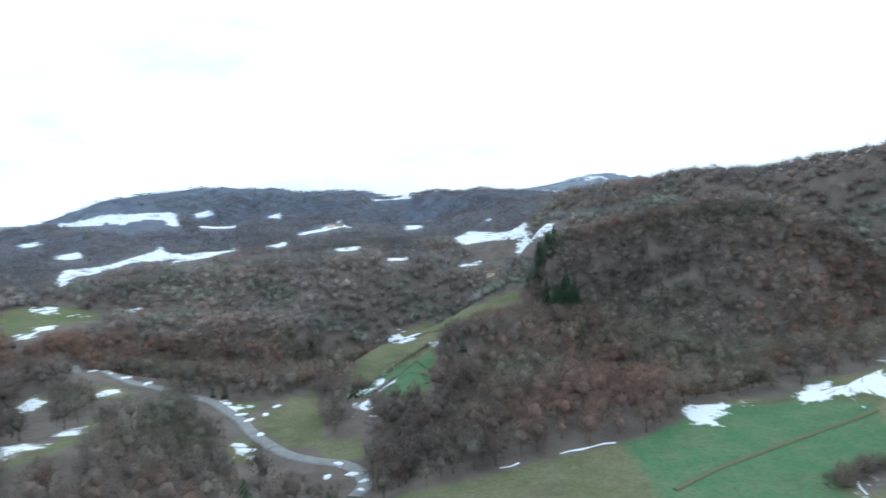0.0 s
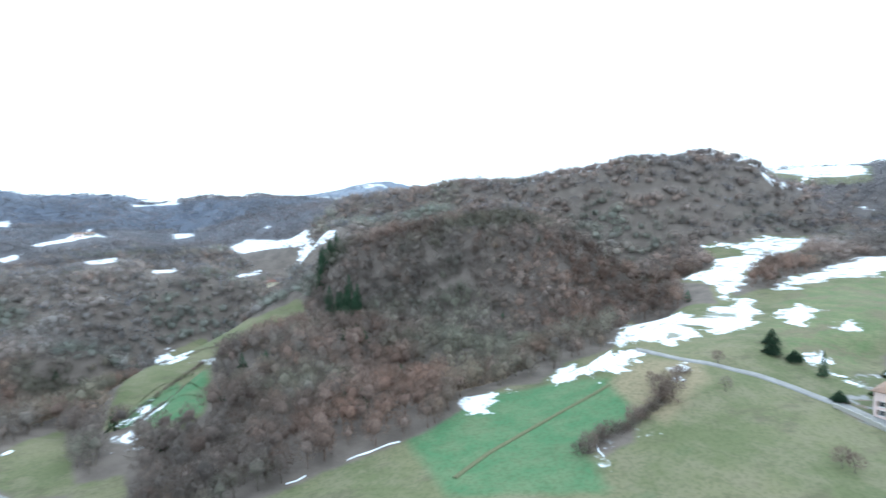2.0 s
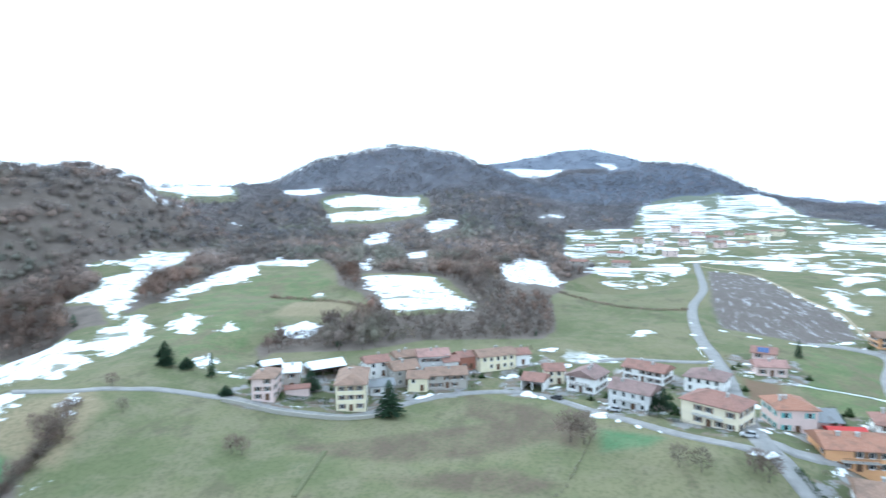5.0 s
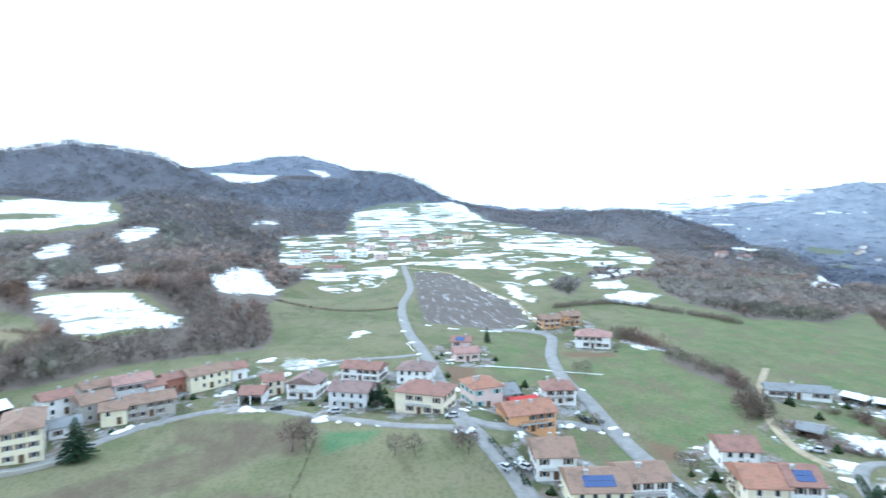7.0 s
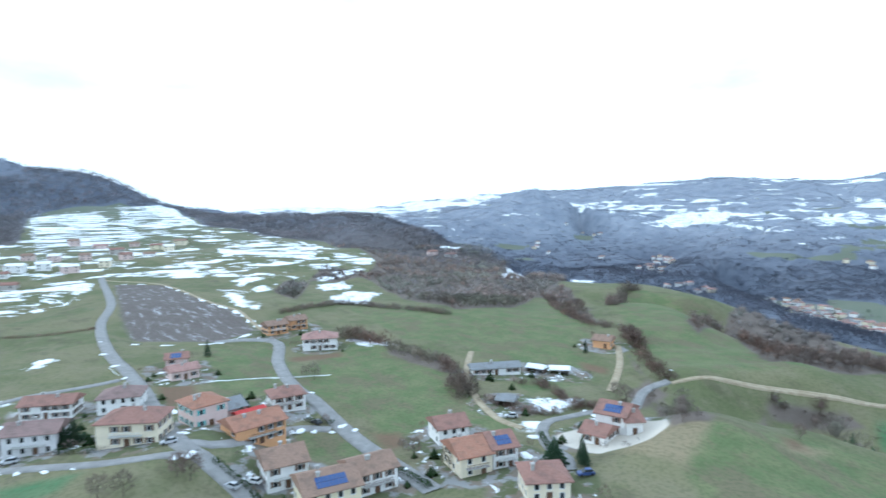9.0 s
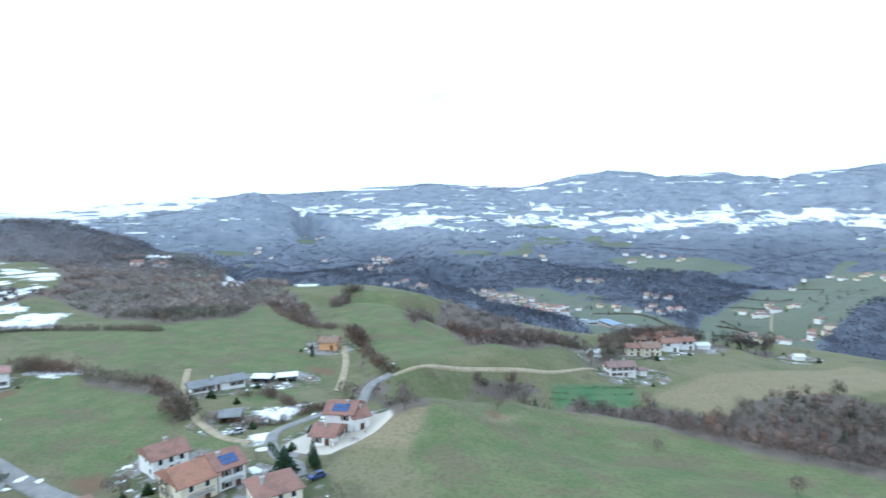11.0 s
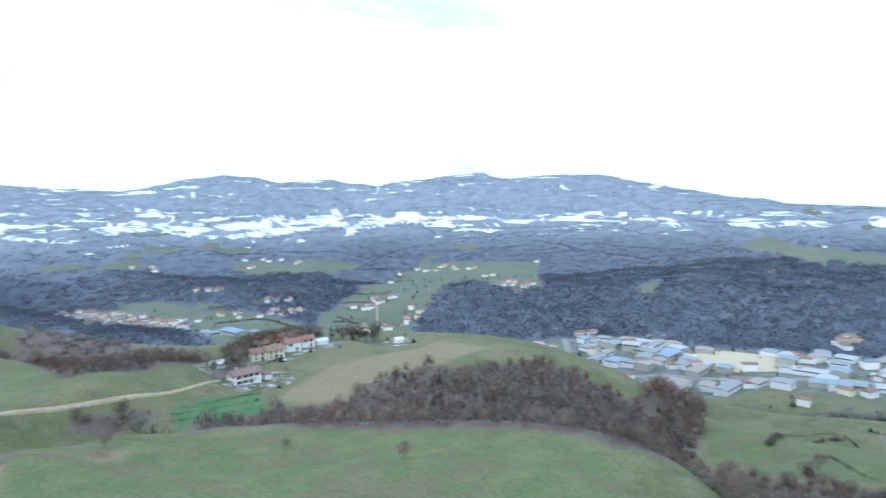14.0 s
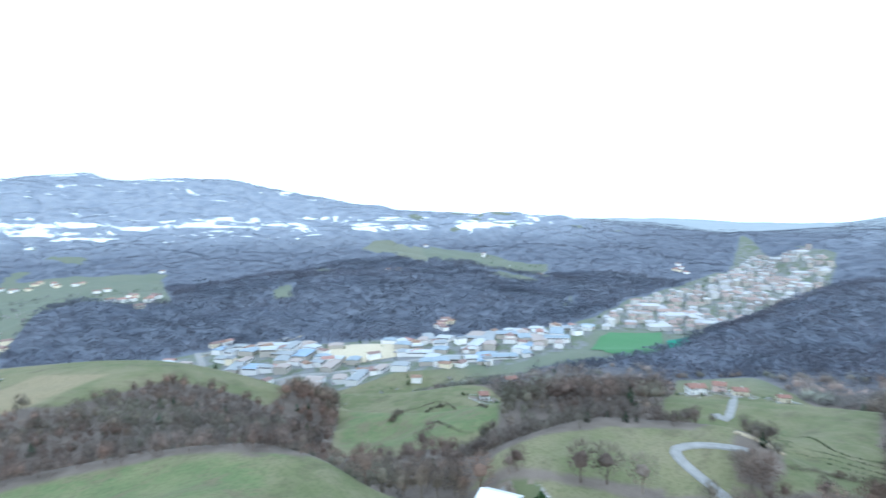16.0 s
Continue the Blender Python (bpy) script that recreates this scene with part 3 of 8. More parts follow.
def height(x, y):
    """The ground's height: the mean of all landform lines, weighted by nearness, with small unevenness."""
    x, y = np.asarray(x, float), np.asarray(y, float)
    total, weight = np.zeros(x.shape), np.zeros(x.shape)
    for ax, ay, az, bx, by, bz in SEGMENTS:
        dx, dy = bx - ax, by - ay
        s = np.clip(((x - ax) * dx + (y - ay) * dy) / (dx * dx + dy * dy + 1e-9), 0, 1)
        away = (x - ax - s * dx) ** 2 + (y - ay - s * dy) ** 2 + 25.0
        w = 1 / (away * np.sqrt(away))
        total += w * (az + s * (bz - az))
        weight += w
    r = np.hypot(x, y)
    z = total / weight
    z += rolling(x, y, 38, 1) * 0.5 + rolling(x, y, 11, 2) * 0.15
    z += np.clip((r - 500) / 600, 0, 1) * (rolling(x, y, 140, 3) * 7 + rolling(x, y, 60, 4) * 4)
    z += np.clip((r - 1200) / 800, 0, 1) * np.clip((z + 140) / 60, 0, 1) * np.clip((x + 3300) / 600, 0, 1) * (rolling(x, y, 330, 5) * 9 + rolling(x, y, 150, 6) * 6)
    # knolls under the near woods
    z += np.clip((y - 210) / 90, 0, 1) * np.clip((r - 230) / 80, 0, 1) * np.clip((900 - r) / 200, 0, 1) * (rolling(x, y, 78, 15) * 5.5 + rolling(x, y, 34, 16) * 2.0)
    # gullies running down the far slopes
    side = np.clip((r - 1000) / 500, 0, 1) * np.clip((z + 135) / 70, 0, 1) * np.clip((x + 3000) / 500, 0, 1) * np.clip((-y - 300) / 300, 0, 1) * np.clip((3300 - r) / 400, 0, 1) * np.clip((np.hypot(x - 1575, y + 1811) - 250) / 500, 0, 1)
    z -= side * 30 * np.clip(1 - 3.2 * np.abs(rolling(x + 0.5 * y, y, 380, 13)), 0, 1)
    z -= side * 14 * np.clip(1 - 3.0 * np.abs(rolling(x, y - 0.4 * x, 170, 14)), 0, 1)
    return z


def inside(x, y, outline):
    """Signed distance to an outline in the plan, positive inside."""
    x, y = np.asarray(x, float), np.asarray(y, float)
    best, odd = np.full(x.shape, 1e9), np.zeros(x.shape, bool)
    for (ax, ay), (bx, by) in zip(outline, outline[1:] + outline[:1]):
        dx, dy = bx - ax, by - ay
        s = np.clip(((x - ax) * dx + (y - ay) * dy) / (dx * dx + dy * dy + 1e-9), 0, 1)
        best = np.minimum(best, np.hypot(x - ax - s * dx, y - ay - s * dy))
        odd ^= ((ay > y) != (by > y)) & (x < ax + (y - ay) * dx / (dy if dy else 1e-9))
    return np.where(odd, best, -best)


def along(x, y, line):
    """Distance to a line in the plan."""
    x, y = np.asarray(x, float), np.asarray(y, float)
    best = np.full(x.shape, 1e9)
    for (ax, ay), (bx, by) in zip(line, line[1:]):
        dx, dy = bx - ax, by - ay
        s = np.clip(((x - ax) * dx + (y - ay) * dy) / (dx * dx + dy * dy + 1e-9), 0, 1)
        best = np.minimum(best, np.hypot(x - ax - s * dx, y - ay - s * dy))
    return best


# ---- kinds of ground, as outlines in the plan ----
AREAS = {k: [] for k in ("open", "paved", "snow", "lush", "tan", "plough", "fresh", "bare", "gravel", "wood", "patchy", "brown", "clear")}
AREAS["open"].append([(370, -1182), (116, -1017), (6, -960), (-86, -899), (-370, -815), (-489, -764), (-601, -684), (-690, -606), (-696, -593), (-859, -518), (-939, -509), (-1184, -561), (-1436, -550), (-1770, -534), (-2616, -748), (-1963, -308), (-1298, -229), (-948, -318), (-755, -295), (-625, -410), (-508, -409), (-446, -438), (-341, -459), (-349, -582), (-320, -673)])
AREAS["open"].append([(-190, -78), (-204, -20), (-398, -39), (-510, -101), (-560, -150), (-542, -207), (-437, -174)])
AREAS["open"].append([(212, -410), (131, -420), (55, -421), (81, -615), (294, -569)])
AREAS["open"].append([(-33, -316), (-65, -295), (-126, -278), (-202, -322), (-298, -474), (-58, -557)])
AREAS["open"].append([(555, -1365), (465, -1366), (351, -1305), (207, -1158), (209, -1107), (294, -1085), (377, -1103)])
AREAS["open"].append([(418, -1374), (328, -1358), (227, -1274), (126, -1208), (11, -1040), (-6, -367), (30, -443), (130, -758), (227, -1046), (285, -1128)])
AREAS["open"].append([(0, 146), (25, 151), (54, 156), (80, 174), (104, 172), (115, 156), (127, 151), (155, 144), (101, 93)])
AREAS["open"].append([(75, 105), (87, 121), (101, 127), (137, 138), (151, 135), (156, 99), (164, 69), (197, 52), (232, 26), (232, 16), (150, 10)])
AREAS["open"].append([(95, 121), (144, 181), (156, 138), (167, 118), (220, 129), (239, 96), (267, 73), (277, 20), (337, 12), (406, 0), (424, -23), (568, -90), (343, -131), (303, -132), (146, -64)])
AREAS["open"].append([(164, 34), (258, 52), (274, 17), (376, 22), (530, -32), (536, -89), (322, -61), (282, -111), (339, -149), (449, -241), (485, -318), (344, -249), (269, -244), (346, -343), (321, -376), (206, -281), (289, -438), (213, -408), (153, -304), (69, -139)])
AREAS["open"].append([(280, -413), (240, -429), (199, -427), (156, -305), (181, -412), (106, -265), (72, -261), (49, -295), (60, -254), (88, -231), (111, -215), (131, -227), (159, -261)])
AREAS["open"].append([(342, -375), (277, -401), (209, -302), (150, -246), (123, -212), (112, -208), (103, -166), (90, -122), (115, -123)])
AREAS["open"].append([(59, -249), (41, -302), (32, -334), (-8, -365), (-85, -400), (-104, -333), (-50, -303), (-19, -269), (-10, -241), (19, -249), (55, -233)])
AREAS["open"].append([(74, -122), (79, -155), (76, -166), (52, -185), (9, -187), (-37, -142), (-56, -147), (-62, -126), (-65, -116)])
AREAS["open"].append([(-26, -166), (-28, -175), (-38, -146), (-58, -150), (-70, -149), (-72, -120), (-126, -171), (-105, -132)])
AREAS["open"].append([(-114, -99), (-123, -97), (-144, -95), (-166, -84), (-184, -54), (-165, -44), (-152, -41)])
AREAS["open"].append([(-197, -241), (-337, -330), (-212, -171), (-187, -160), (-174, -178)])
AREAS["open"].append([(-380, -531), (-397, -319), (-365, -312), (-206, -257)])
AREAS["open"].append([(-272, -72), (-251, -52), (-233, -21), (-184, -16), (-152, -41), (-180, -34)])
AREAS["open"].append([(-491, -126), (-522, -105), (-296, -62), (-277, -73)])
AREAS["open"].append([(-4, -1084), (-121, -1499), (-249, -1696), (-646, -1680), (-577, -1465), (-225, -1110), (-167, -1040), (-56, -409), (-5, -379)])
AREAS["open"].append([(226, -1731), (-151, -1869), (-39, -1635), (145, -1582)])
AREAS["open"].append([(-1428, -1473), (-1370, -1105), (-1508, -970), (-1437, -924), (-1170, -943), (-1116, -1114)])
AREAS["open"].append([(-150, -211), (-209, -282), (-389, -522), (-397, -319), (-384, -285), (-201, -155), (-169, -153), (-146, -162), (-151, -188)])
AREAS["open"].append([(-172, -65), (-248, -48), (-226, -20), (-184, -16), (-138, -55)])
AREAS["paved"].append([(-328, -688), (-427, -759), (-513, -740), (-604, -687), (-609, -616), (-734, -607), (-894, -566), (-882, -488), (-747, -413), (-605, -448), (-558, -476), (-573, -459), (-548, -511), (-500, -559), (-391, -554), (-341, -594)])
AREAS["paved"].append([(-894, -495), (-1143, -542), (-1415, -541), (-1738, -525), (-2493, -709), (-2416, -519), (-1899, -300), (-1298, -238), (-961, -322), (-906, -390)])
AREAS["paved"].append([(555, -1365), (465, -1366), (351, -1305), (207, -1158), (209, -1107), (294, -1085), (377, -1103)])
AREAS["paved"].append([(247, -1094), (195, -1085), (69, -1016), (30, -1019), (29, -970), (82, -769), (132, -769)])
AREAS["snow"].append([(253, -148), (246, -157), (222, -161), (223, -155)])
AREAS["snow"].append([(136, -150), (123, -163), (116, -151), (126, -142)])
AREAS["snow"].append([(259, 9), (245, -14), (239, -12), (251, 8)])
AREAS["snow"].append([(244, 8), (233, -13), (228, -10), (238, 7)])
AREAS["lush"].append([(47, 155), (80, 174), (104, 172), (111, 149), (107, 133), (99, 124), (85, 125), (78, 104), (46, 119)])
AREAS["lush"].append([(53, -233), (58, -246), (26, -270), (22, -249)])
AREAS["lush"].append([(166, -3), (158, -20), (152, -15), (149, -4)])
AREAS["tan"].append([(110, 147), (127, 151), (144, 146), (137, 134), (107, 119), (107, 132)])
AREAS["tan"].append([(20, -257), (-7, -304), (-78, -371), (-101, -333), (-19, -269), (-10, -242)])
AREAS["tan"].append([(80, -122), (87, -146), (78, -152), (69, -146), (64, -123)])
AREAS["tan"].append([(55, -160), (49, -167), (49, -156), (54, -152)])
AREAS["tan"].append([(-1273, -1618), (-1465, -1479), (-1130, -1078), (-1156, -1286)])
AREAS["plough"].append([(534, -99), (501, -129), (390, -125), (335, -128), (298, -120), (290, -96), (327, -67), (380, -73)])
AREAS["fresh"].append([(264, -81), (267, -117), (216, -102), (252, -144), (224, -162), (179, -156), (147, -136), (116, -128), (126, -98), (179, -98), (186, -94), (196, -66)])
AREAS["fresh"].append([(162, -78), (157, -85), (139, -89), (132, -77), (144, -73)])
AREAS["fresh"].append([(210, -309), (272, -420), (213, -408), (175, -307), (189, -292)])
AREAS["fresh"].append([(269, -388), (199, -418), (156, -302), (177, -276)])
AREAS["fresh"].append([(185, -280), (139, -302), (73, -265), (107, -222), (139, -236)])
AREAS["fresh"].append([(49, -126), (54, -168), (9, -184), (-37, -141), (-60, -123), (-62, -116)])
AREAS["fresh"].append([(330, -194), (265, -241), (293, -349), (187, -255), (136, -189), (137, -153), (203, -185), (233, -169)])
AREAS["fresh"].append([(275, -84), (268, -115), (196, -85), (213, -72)])
AREAS["fresh"].append([(-26, -166), (-28, -175), (-38, -146), (-58, -150), (-70, -149), (-72, -120), (-126, -171), (-105, -132)])
AREAS["fresh"].append([(-165, -223), (-292, -363), (-347, -279), (-209, -155), (-183, -160), (-169, -173)])
AREAS["bare"].append([(241, -57), (240, -68), (210, -63), (201, -49)])
AREAS["bare"].append([(148, -94), (142, -100), (133, -97), (133, -90)])
AREAS["bare"].append([(156, -208), (143, -209), (139, -202), (149, -200)])
AREAS["bare"].append([(58, -161), (55, -164), (52, -159), (54, -155)])
AREAS["bare"].append([(241, -111), (234, -134), (227, -130), (233, -109)])
AREAS["gravel"].append([(106, -129), (101, -155), (84, -151), (79, -144), (86, -122), (101, -125)])
AREAS["wood"].append([(216, 137), (243, 131), (276, 111), (297, 103), (322, 65), (381, 50), (357, 20), (293, 15), (276, 26), (265, 72), (247, 100)])
AREAS["wood"].append([(86, 124), (95, 125), (103, 125), (95, 118), (86, 117)])
AREAS["wood"].append([(-125, -183), (-148, -185), (-131, -129), (-184, -148), (-214, -141), (-239, -121), (-250, -88), (-184, -63), (-170, -86), (-148, -97), (-132, -106), (-125, -114), (-121, -151)])
AREAS["wood"].append([(-174, -51), (-247, -63), (-174, -37), (-158, -37), (-159, -44)])
AREAS["patchy"].append([(266, 12), (253, -5), (235, -13), (224, -8), (235, 9)])
AREAS["patchy"].append([(145, -139), (138, -152), (123, -163), (111, -149), (112, -126), (135, -129)])
AREAS["patchy"].append([(263, 16), (257, -12), (227, -10), (236, 8)])
AREAS["patchy"].append([(265, 10), (256, -14), (220, -12), (230, 8), (240, 15)])
AREAS["patchy"].append([(266, 13), (256, -5), (239, -15), (224, -10), (232, 8)])
AREAS["brown"].append([(137, 78), (155, 53), (175, 23), (161, 6), (149, 20), (136, 47)])
AREAS["brown"].append([(198, 41), (185, 15), (170, 1), (151, 2), (177, 37)])
AREAS["brown"].append([(126, 51), (139, 19), (131, 5), (125, 17)])
AREAS["open"].append([(-323, 423), (-314, 446), (-303, 459), (-268, 459), (-260, 395), (-262, 370), (-280, 364)])
AREAS["fresh"].append([(-323, 423), (-314, 446), (-303, 459), (-268, 459), (-260, 395), (-262, 370), (-280, 364)])
AREAS["snow"].append([(-313, 438), (-303, 459), (-297, 444), (-305, 433)])
AREAS["snow"].append([(-288, 444), (-269, 461), (-276, 446)])
AREAS["snow"].append([(-276, 374), (-270, 381), (-247, 348), (-256, 348)])
AREAS["snow"].append([(-283, 400), (-270, 404), (-254, 378), (-270, 384)])
AREAS["snow"].append([(-828, 1267), (-727, 1240), (-620, 1196), (-550, 1224), (-435, 980), (-486, 1041), (-553, 1173), (-594, 1165), (-540, 992), (-671, 1182), (-637, 1035)])
AREAS["snow"].append([(-516, 1220), (-487, 1250), (-476, 1236), (-496, 1198)])
AREAS["snow"].append([(-375, 1235), (-344, 1273), (-336, 1235)])
AREAS["snow"].append([(-440, 753), (-412, 786), (-420, 876), (-326, 738), (-336, 719), (-398, 759), (-418, 740)])
AREAS["snow"].append([(-330, 711), (-319, 745), (-304, 858), (-261, 749), (-280, 703), (-319, 697)])
AREAS["snow"].append([(-528, 796), (-516, 833), (-485, 794), (-514, 780)])
AREAS["snow"].append([(-442, 663), (-475, 736), (-437, 763), (-425, 736), (-441, 697), (-415, 633)])
AREAS["snow"].append([(-219, 884), (-195, 956), (-205, 1172), (-138, 924), (-170, 875), (-210, 862)])
AREAS["snow"].append([(14, 868), (41, 906), (96, 852), (99, 511), (87, 513), (75, 531), (84, 663), (93, 661), (58, 695), (25, 709)])
AREAS["snow"].append([(-166, 1379), (-77, 1328), (-60, 1235), (-147, 1328)])
AREAS["snow"].append([(-621, 858), (-596, 870), (-580, 848), (-605, 841)])
AREAS["snow"].append([(-418, 1008), (-420, 1209), (-360, 1035), (-403, 994)])
AREAS["snow"].append([(-135, 722), (-100, 721), (-94, 682), (-122, 687)])
AREAS["snow"].append([(-63, 969), (-35, 1124), (-32, 950), (-57, 941)])
AREAS["snow"].append([(62, 949), (79, 956), (78, 931)])
AREAS["snow"].append([(-61, 607), (-41, 670), (-37, 606), (-55, 600)])
AREAS["snow"].append([(-246, 814), (-227, 834), (-211, 816), (-216, 764)])
AREAS["snow"].append([(-254, 462), (-241, 466), (-240, 459)])
AREAS["snow"].append([(16, 637), (41, 655), (41, 644), (18, 623)])
AREAS["snow"].append([(-149, 244), (-143, 247), (-132, 243), (-142, 236)])
AREAS["snow"].append([(-168, 224), (-168, 234), (-159, 230), (-160, 219)])
AREAS["snow"].append([(-125, 159), (-116, 162), (-110, 157), (-116, 147)])
AREAS["snow"].append([(-117, 172), (-116, 177), (-112, 171)])
AREAS["snow"].append([(-76, 194), (-74, 203), (-68, 197), (-66, 188), (-71, 187)])
AREAS["snow"].append([(-94, 240), (-86, 236), (-79, 237), (-75, 233), (-81, 227), (-87, 230)])
AREAS["open"].append([(-120, 153), (-112, 161), (-114, 175), (-119, 195), (-111, 183), (-104, 162), (-105, 150), (-111, 141)])
AREAS["open"].append([(-153, 247), (-142, 250), (-129, 242), (-140, 233)])
AREAS["open"].append([(-168, 222), (-170, 236), (-158, 231), (-157, 216)])
AREAS["open"].append([(-95, 241), (-76, 240), (-76, 231), (-80, 223)])
AREAS["open"].append([(-77, 191), (-75, 206), (-67, 198), (-64, 185), (-70, 183)])
AREAS["open"].append([(-74, 219), (-69, 242), (-62, 273), (-48, 219), (-43, 195), (-57, 196)])
AREAS["open"].append([(-48, 268), (-48, 494), (-14, 527), (22, 424), (54, 442), (57, 427), (50, 359), (23, 389), (4, 369), (-5, 259), (-7, 226), (-13, 216), (-30, 231)])
AREAS["open"].append([(-46, 200), (-31, 200), (-27, 184), (-40, 183)])
AREAS["lush"].append([(-45, 273), (-36, 295), (-22, 318), (-6, 265), (-8, 226), (-23, 225)])
AREAS["snow"].append([(-48, 492), (-36, 506), (-18, 360), (-30, 349)])
AREAS["snow"].append([(-38, 288), (-32, 298), (-23, 245), (-27, 247)])
AREAS["snow"].append([(-40, 276), (-36, 282), (-28, 238), (-31, 242)])
AREAS["snow"].append([(-40, 233), (-32, 225), (-27, 214), (-35, 220)])
AREAS["snow"].append([(-13, 347), (-5, 350), (-6, 344)])
AREAS["snow"].append([(66, 160), (73, 171), (91, 178), (91, 174), (78, 166), (72, 161)])
AREAS["snow"].append([(102, 175), (124, 190), (123, 163), (128, 156), (125, 149), (113, 153), (107, 167)])
AREAS["snow"].append([(162, 211), (204, 257), (210, 226), (203, 209), (172, 176), (155, 169), (147, 185)])
AREAS["snow"].append([(201, 205), (222, 213), (248, 220), (234, 200), (198, 173), (182, 175), (186, 188)])
AREAS["snow"].append([(254, 274), (278, 276), (321, 309), (365, 324), (357, 304), (271, 243), (236, 222), (248, 241), (254, 252)])
AREAS["snow"].append([(350, 352), (388, 350), (435, 364), (477, 359), (404, 313), (365, 301), (365, 324), (372, 341)])
AREAS["snow"].append([(276, 225), (309, 243), (348, 244), (389, 251), (402, 250), (349, 217), (335, 228), (309, 229)])
AREAS["snow"].append([(235, 193), (252, 192), (243, 180), (225, 179)])
AREAS["snow"].append([(235, 162), (243, 164), (231, 154), (224, 153)])
AREAS["snow"].append([(187, 142), (195, 142), (190, 137), (184, 138)])
AREAS["snow"].append([(182, 129), (183, 126), (183, 120), (178, 121)])
AREAS["snow"].append([(133, 145), (140, 146), (136, 140), (128, 138)])
AREAS["snow"].append([(95, 123), (100, 118), (95, 116), (93, 118)])
AREAS["snow"].append([(86, 119), (92, 122), (96, 122), (90, 119), (84, 113), (83, 115)])
AREAS["open"].append([(66, 160), (74, 173), (92, 179), (102, 175), (125, 193), (150, 200), (161, 209), (206, 259), (216, 232), (227, 218), (252, 248), (250, 271), (283, 281), (328, 316), (352, 353), (393, 355), (439, 367), (482, 361), (391, 303), (353, 300), (271, 243), (241, 224), (268, 229), (277, 226), (312, 245), (354, 248), (396, 256), (423, 264), (180, 111), (171, 116), (164, 129), (147, 146), (128, 150), (102, 159)])
AREAS["open"].append([(145, 182), (208, 260), (207, 217), (235, 216), (280, 227), (351, 243), (426, 263), (462, 225), (408, 184), (350, 156), (338, 135), (310, 117), (284, 112), (267, 131), (241, 136), (223, 139), (202, 131), (186, 128), (168, 118), (157, 129)])
AREAS["fresh"].append([(174, 135), (207, 171), (273, 217), (361, 223), (399, 195), (346, 154), (321, 158), (283, 169), (227, 144), (200, 132)])
AREAS["tan"].append([(262, 153), (304, 163), (323, 144), (303, 122), (291, 130), (276, 142)])
AREAS["snow"].append([(279, 227), (318, 240), (366, 253), (426, 263), (382, 230), (340, 231), (299, 226), (277, 221)])
AREAS["snow"].append([(437, 265), (458, 255), (444, 216), (412, 211), (405, 240)])
AREAS["snow"].append([(247, 139), (269, 138), (267, 130), (244, 126), (238, 130)])
AREAS["snow"].append([(227, 184), (253, 195), (241, 180), (217, 168)])
AREAS["snow"].append([(239, 165), (244, 164), (226, 152), (221, 151)])
AREAS["snow"].append([(332, 164), (338, 162), (326, 155), (321, 158)])
AREAS["snow"].append([(377, 149), (396, 132), (394, 110), (362, 86), (338, 65), (324, 63), (331, 83), (308, 102), (327, 117), (344, 133)])
AREAS["open"].append([(396, 160), (417, 113), (333, 60), (312, 59), (298, 87), (298, 100)])
AREAS["open"].append([(278, 97), (302, 95), (296, 81), (277, 76)])
AREAS["snow"].append([(770, 360), (795, 332), (887, 252), (734, 211), (707, 242), (722, 286)])
AREAS["snow"].append([(663, 308), (686, 272), (728, 207), (699, 190), (668, 229), (630, 285)])
AREAS["open"].append([(770, 369), (900, 251), (697, 186), (656, 218), (623, 285)])
AREAS["snow"].append([(657, 185), (685, 171), (690, 150), (662, 152), (634, 171)])
AREAS["snow"].append([(572, 227), (609, 229), (621, 212), (583, 205), (564, 218)])
AREAS["snow"].append([(850, 470), (875, 413), (789, 371), (746, 408)])
AREAS["snow"].append([(928, 351), (938, 337), (931, 333)])
AREAS["snow"].append([(940, 260), (948, 248), (940, 246)])
AREAS["snow"].append([(495, 75), (564, 57), (571, 41), (524, 31), (502, 20), (393, 40), (409, 54), (469, 67)])
AREAS["snow"].append([(777, 64), (803, 30), (786, 31), (771, 59)])
AREAS["snow"].append([(520, 165), (562, 152), (500, 136), (478, 148)])
AREAS["snow"].append([(429, 176), (479, 180), (412, 160)])
AREAS["snow"].append([(622, 420), (639, 411), (631, 406)])
AREAS["snow"].append([(1545, 218), (1527, 140), (1526, 57), (1288, 82), (1509, 181)])
AREAS["snow"].append([(1574, -1), (1592, -72), (1384, -113), (1566, -57)])
AREAS["open"].append([(326, 16), (505, 18), (538, -10), (594, 21), (743, 27), (816, -59), (1130, -99), (1066, -185), (1119, -238), (1182, -305), (900, -280), (794, -324), (729, -312), (304, -131), (247, -48), (256, -14), (273, 10)])
AREAS["patchy"].append([(747, 27), (816, -59), (1150, -102), (1158, -248), (906, -288), (823, -352), (493, -212), (554, -177), (568, -99), (468, -58), (514, -10), (584, 21)])
AREAS["snow"].append([(1046, -90), (1066, -185), (941, -187), (851, -191), (810, -134), (801, -72)])
AREAS["snow"].append([(937, -184), (1124, -241), (1322, -342), (1114, -319), (912, -284), (888, -220)])
AREAS["snow"].append([(803, -243), (793, -264), (779, -281), (766, -256)])
AREAS["snow"].append([(650, 23), (722, -14), (631, -34), (602, -22), (579, 15)])
AREAS["snow"].append([(536, 0), (543, -25), (501, -46), (511, -19)])
AREAS["snow"].append([(567, -58), (575, -87), (534, -83), (466, -58)])
AREAS["snow"].append([(288, -17), (300, -27), (285, -25)])
AREAS["snow"].append([(247, 9), (250, -3), (239, -13), (234, -5), (236, 6)])
AREAS["snow"].append([(959, -94), (963, -157), (891, -190), (842, -198), (814, -110), (810, -78)])
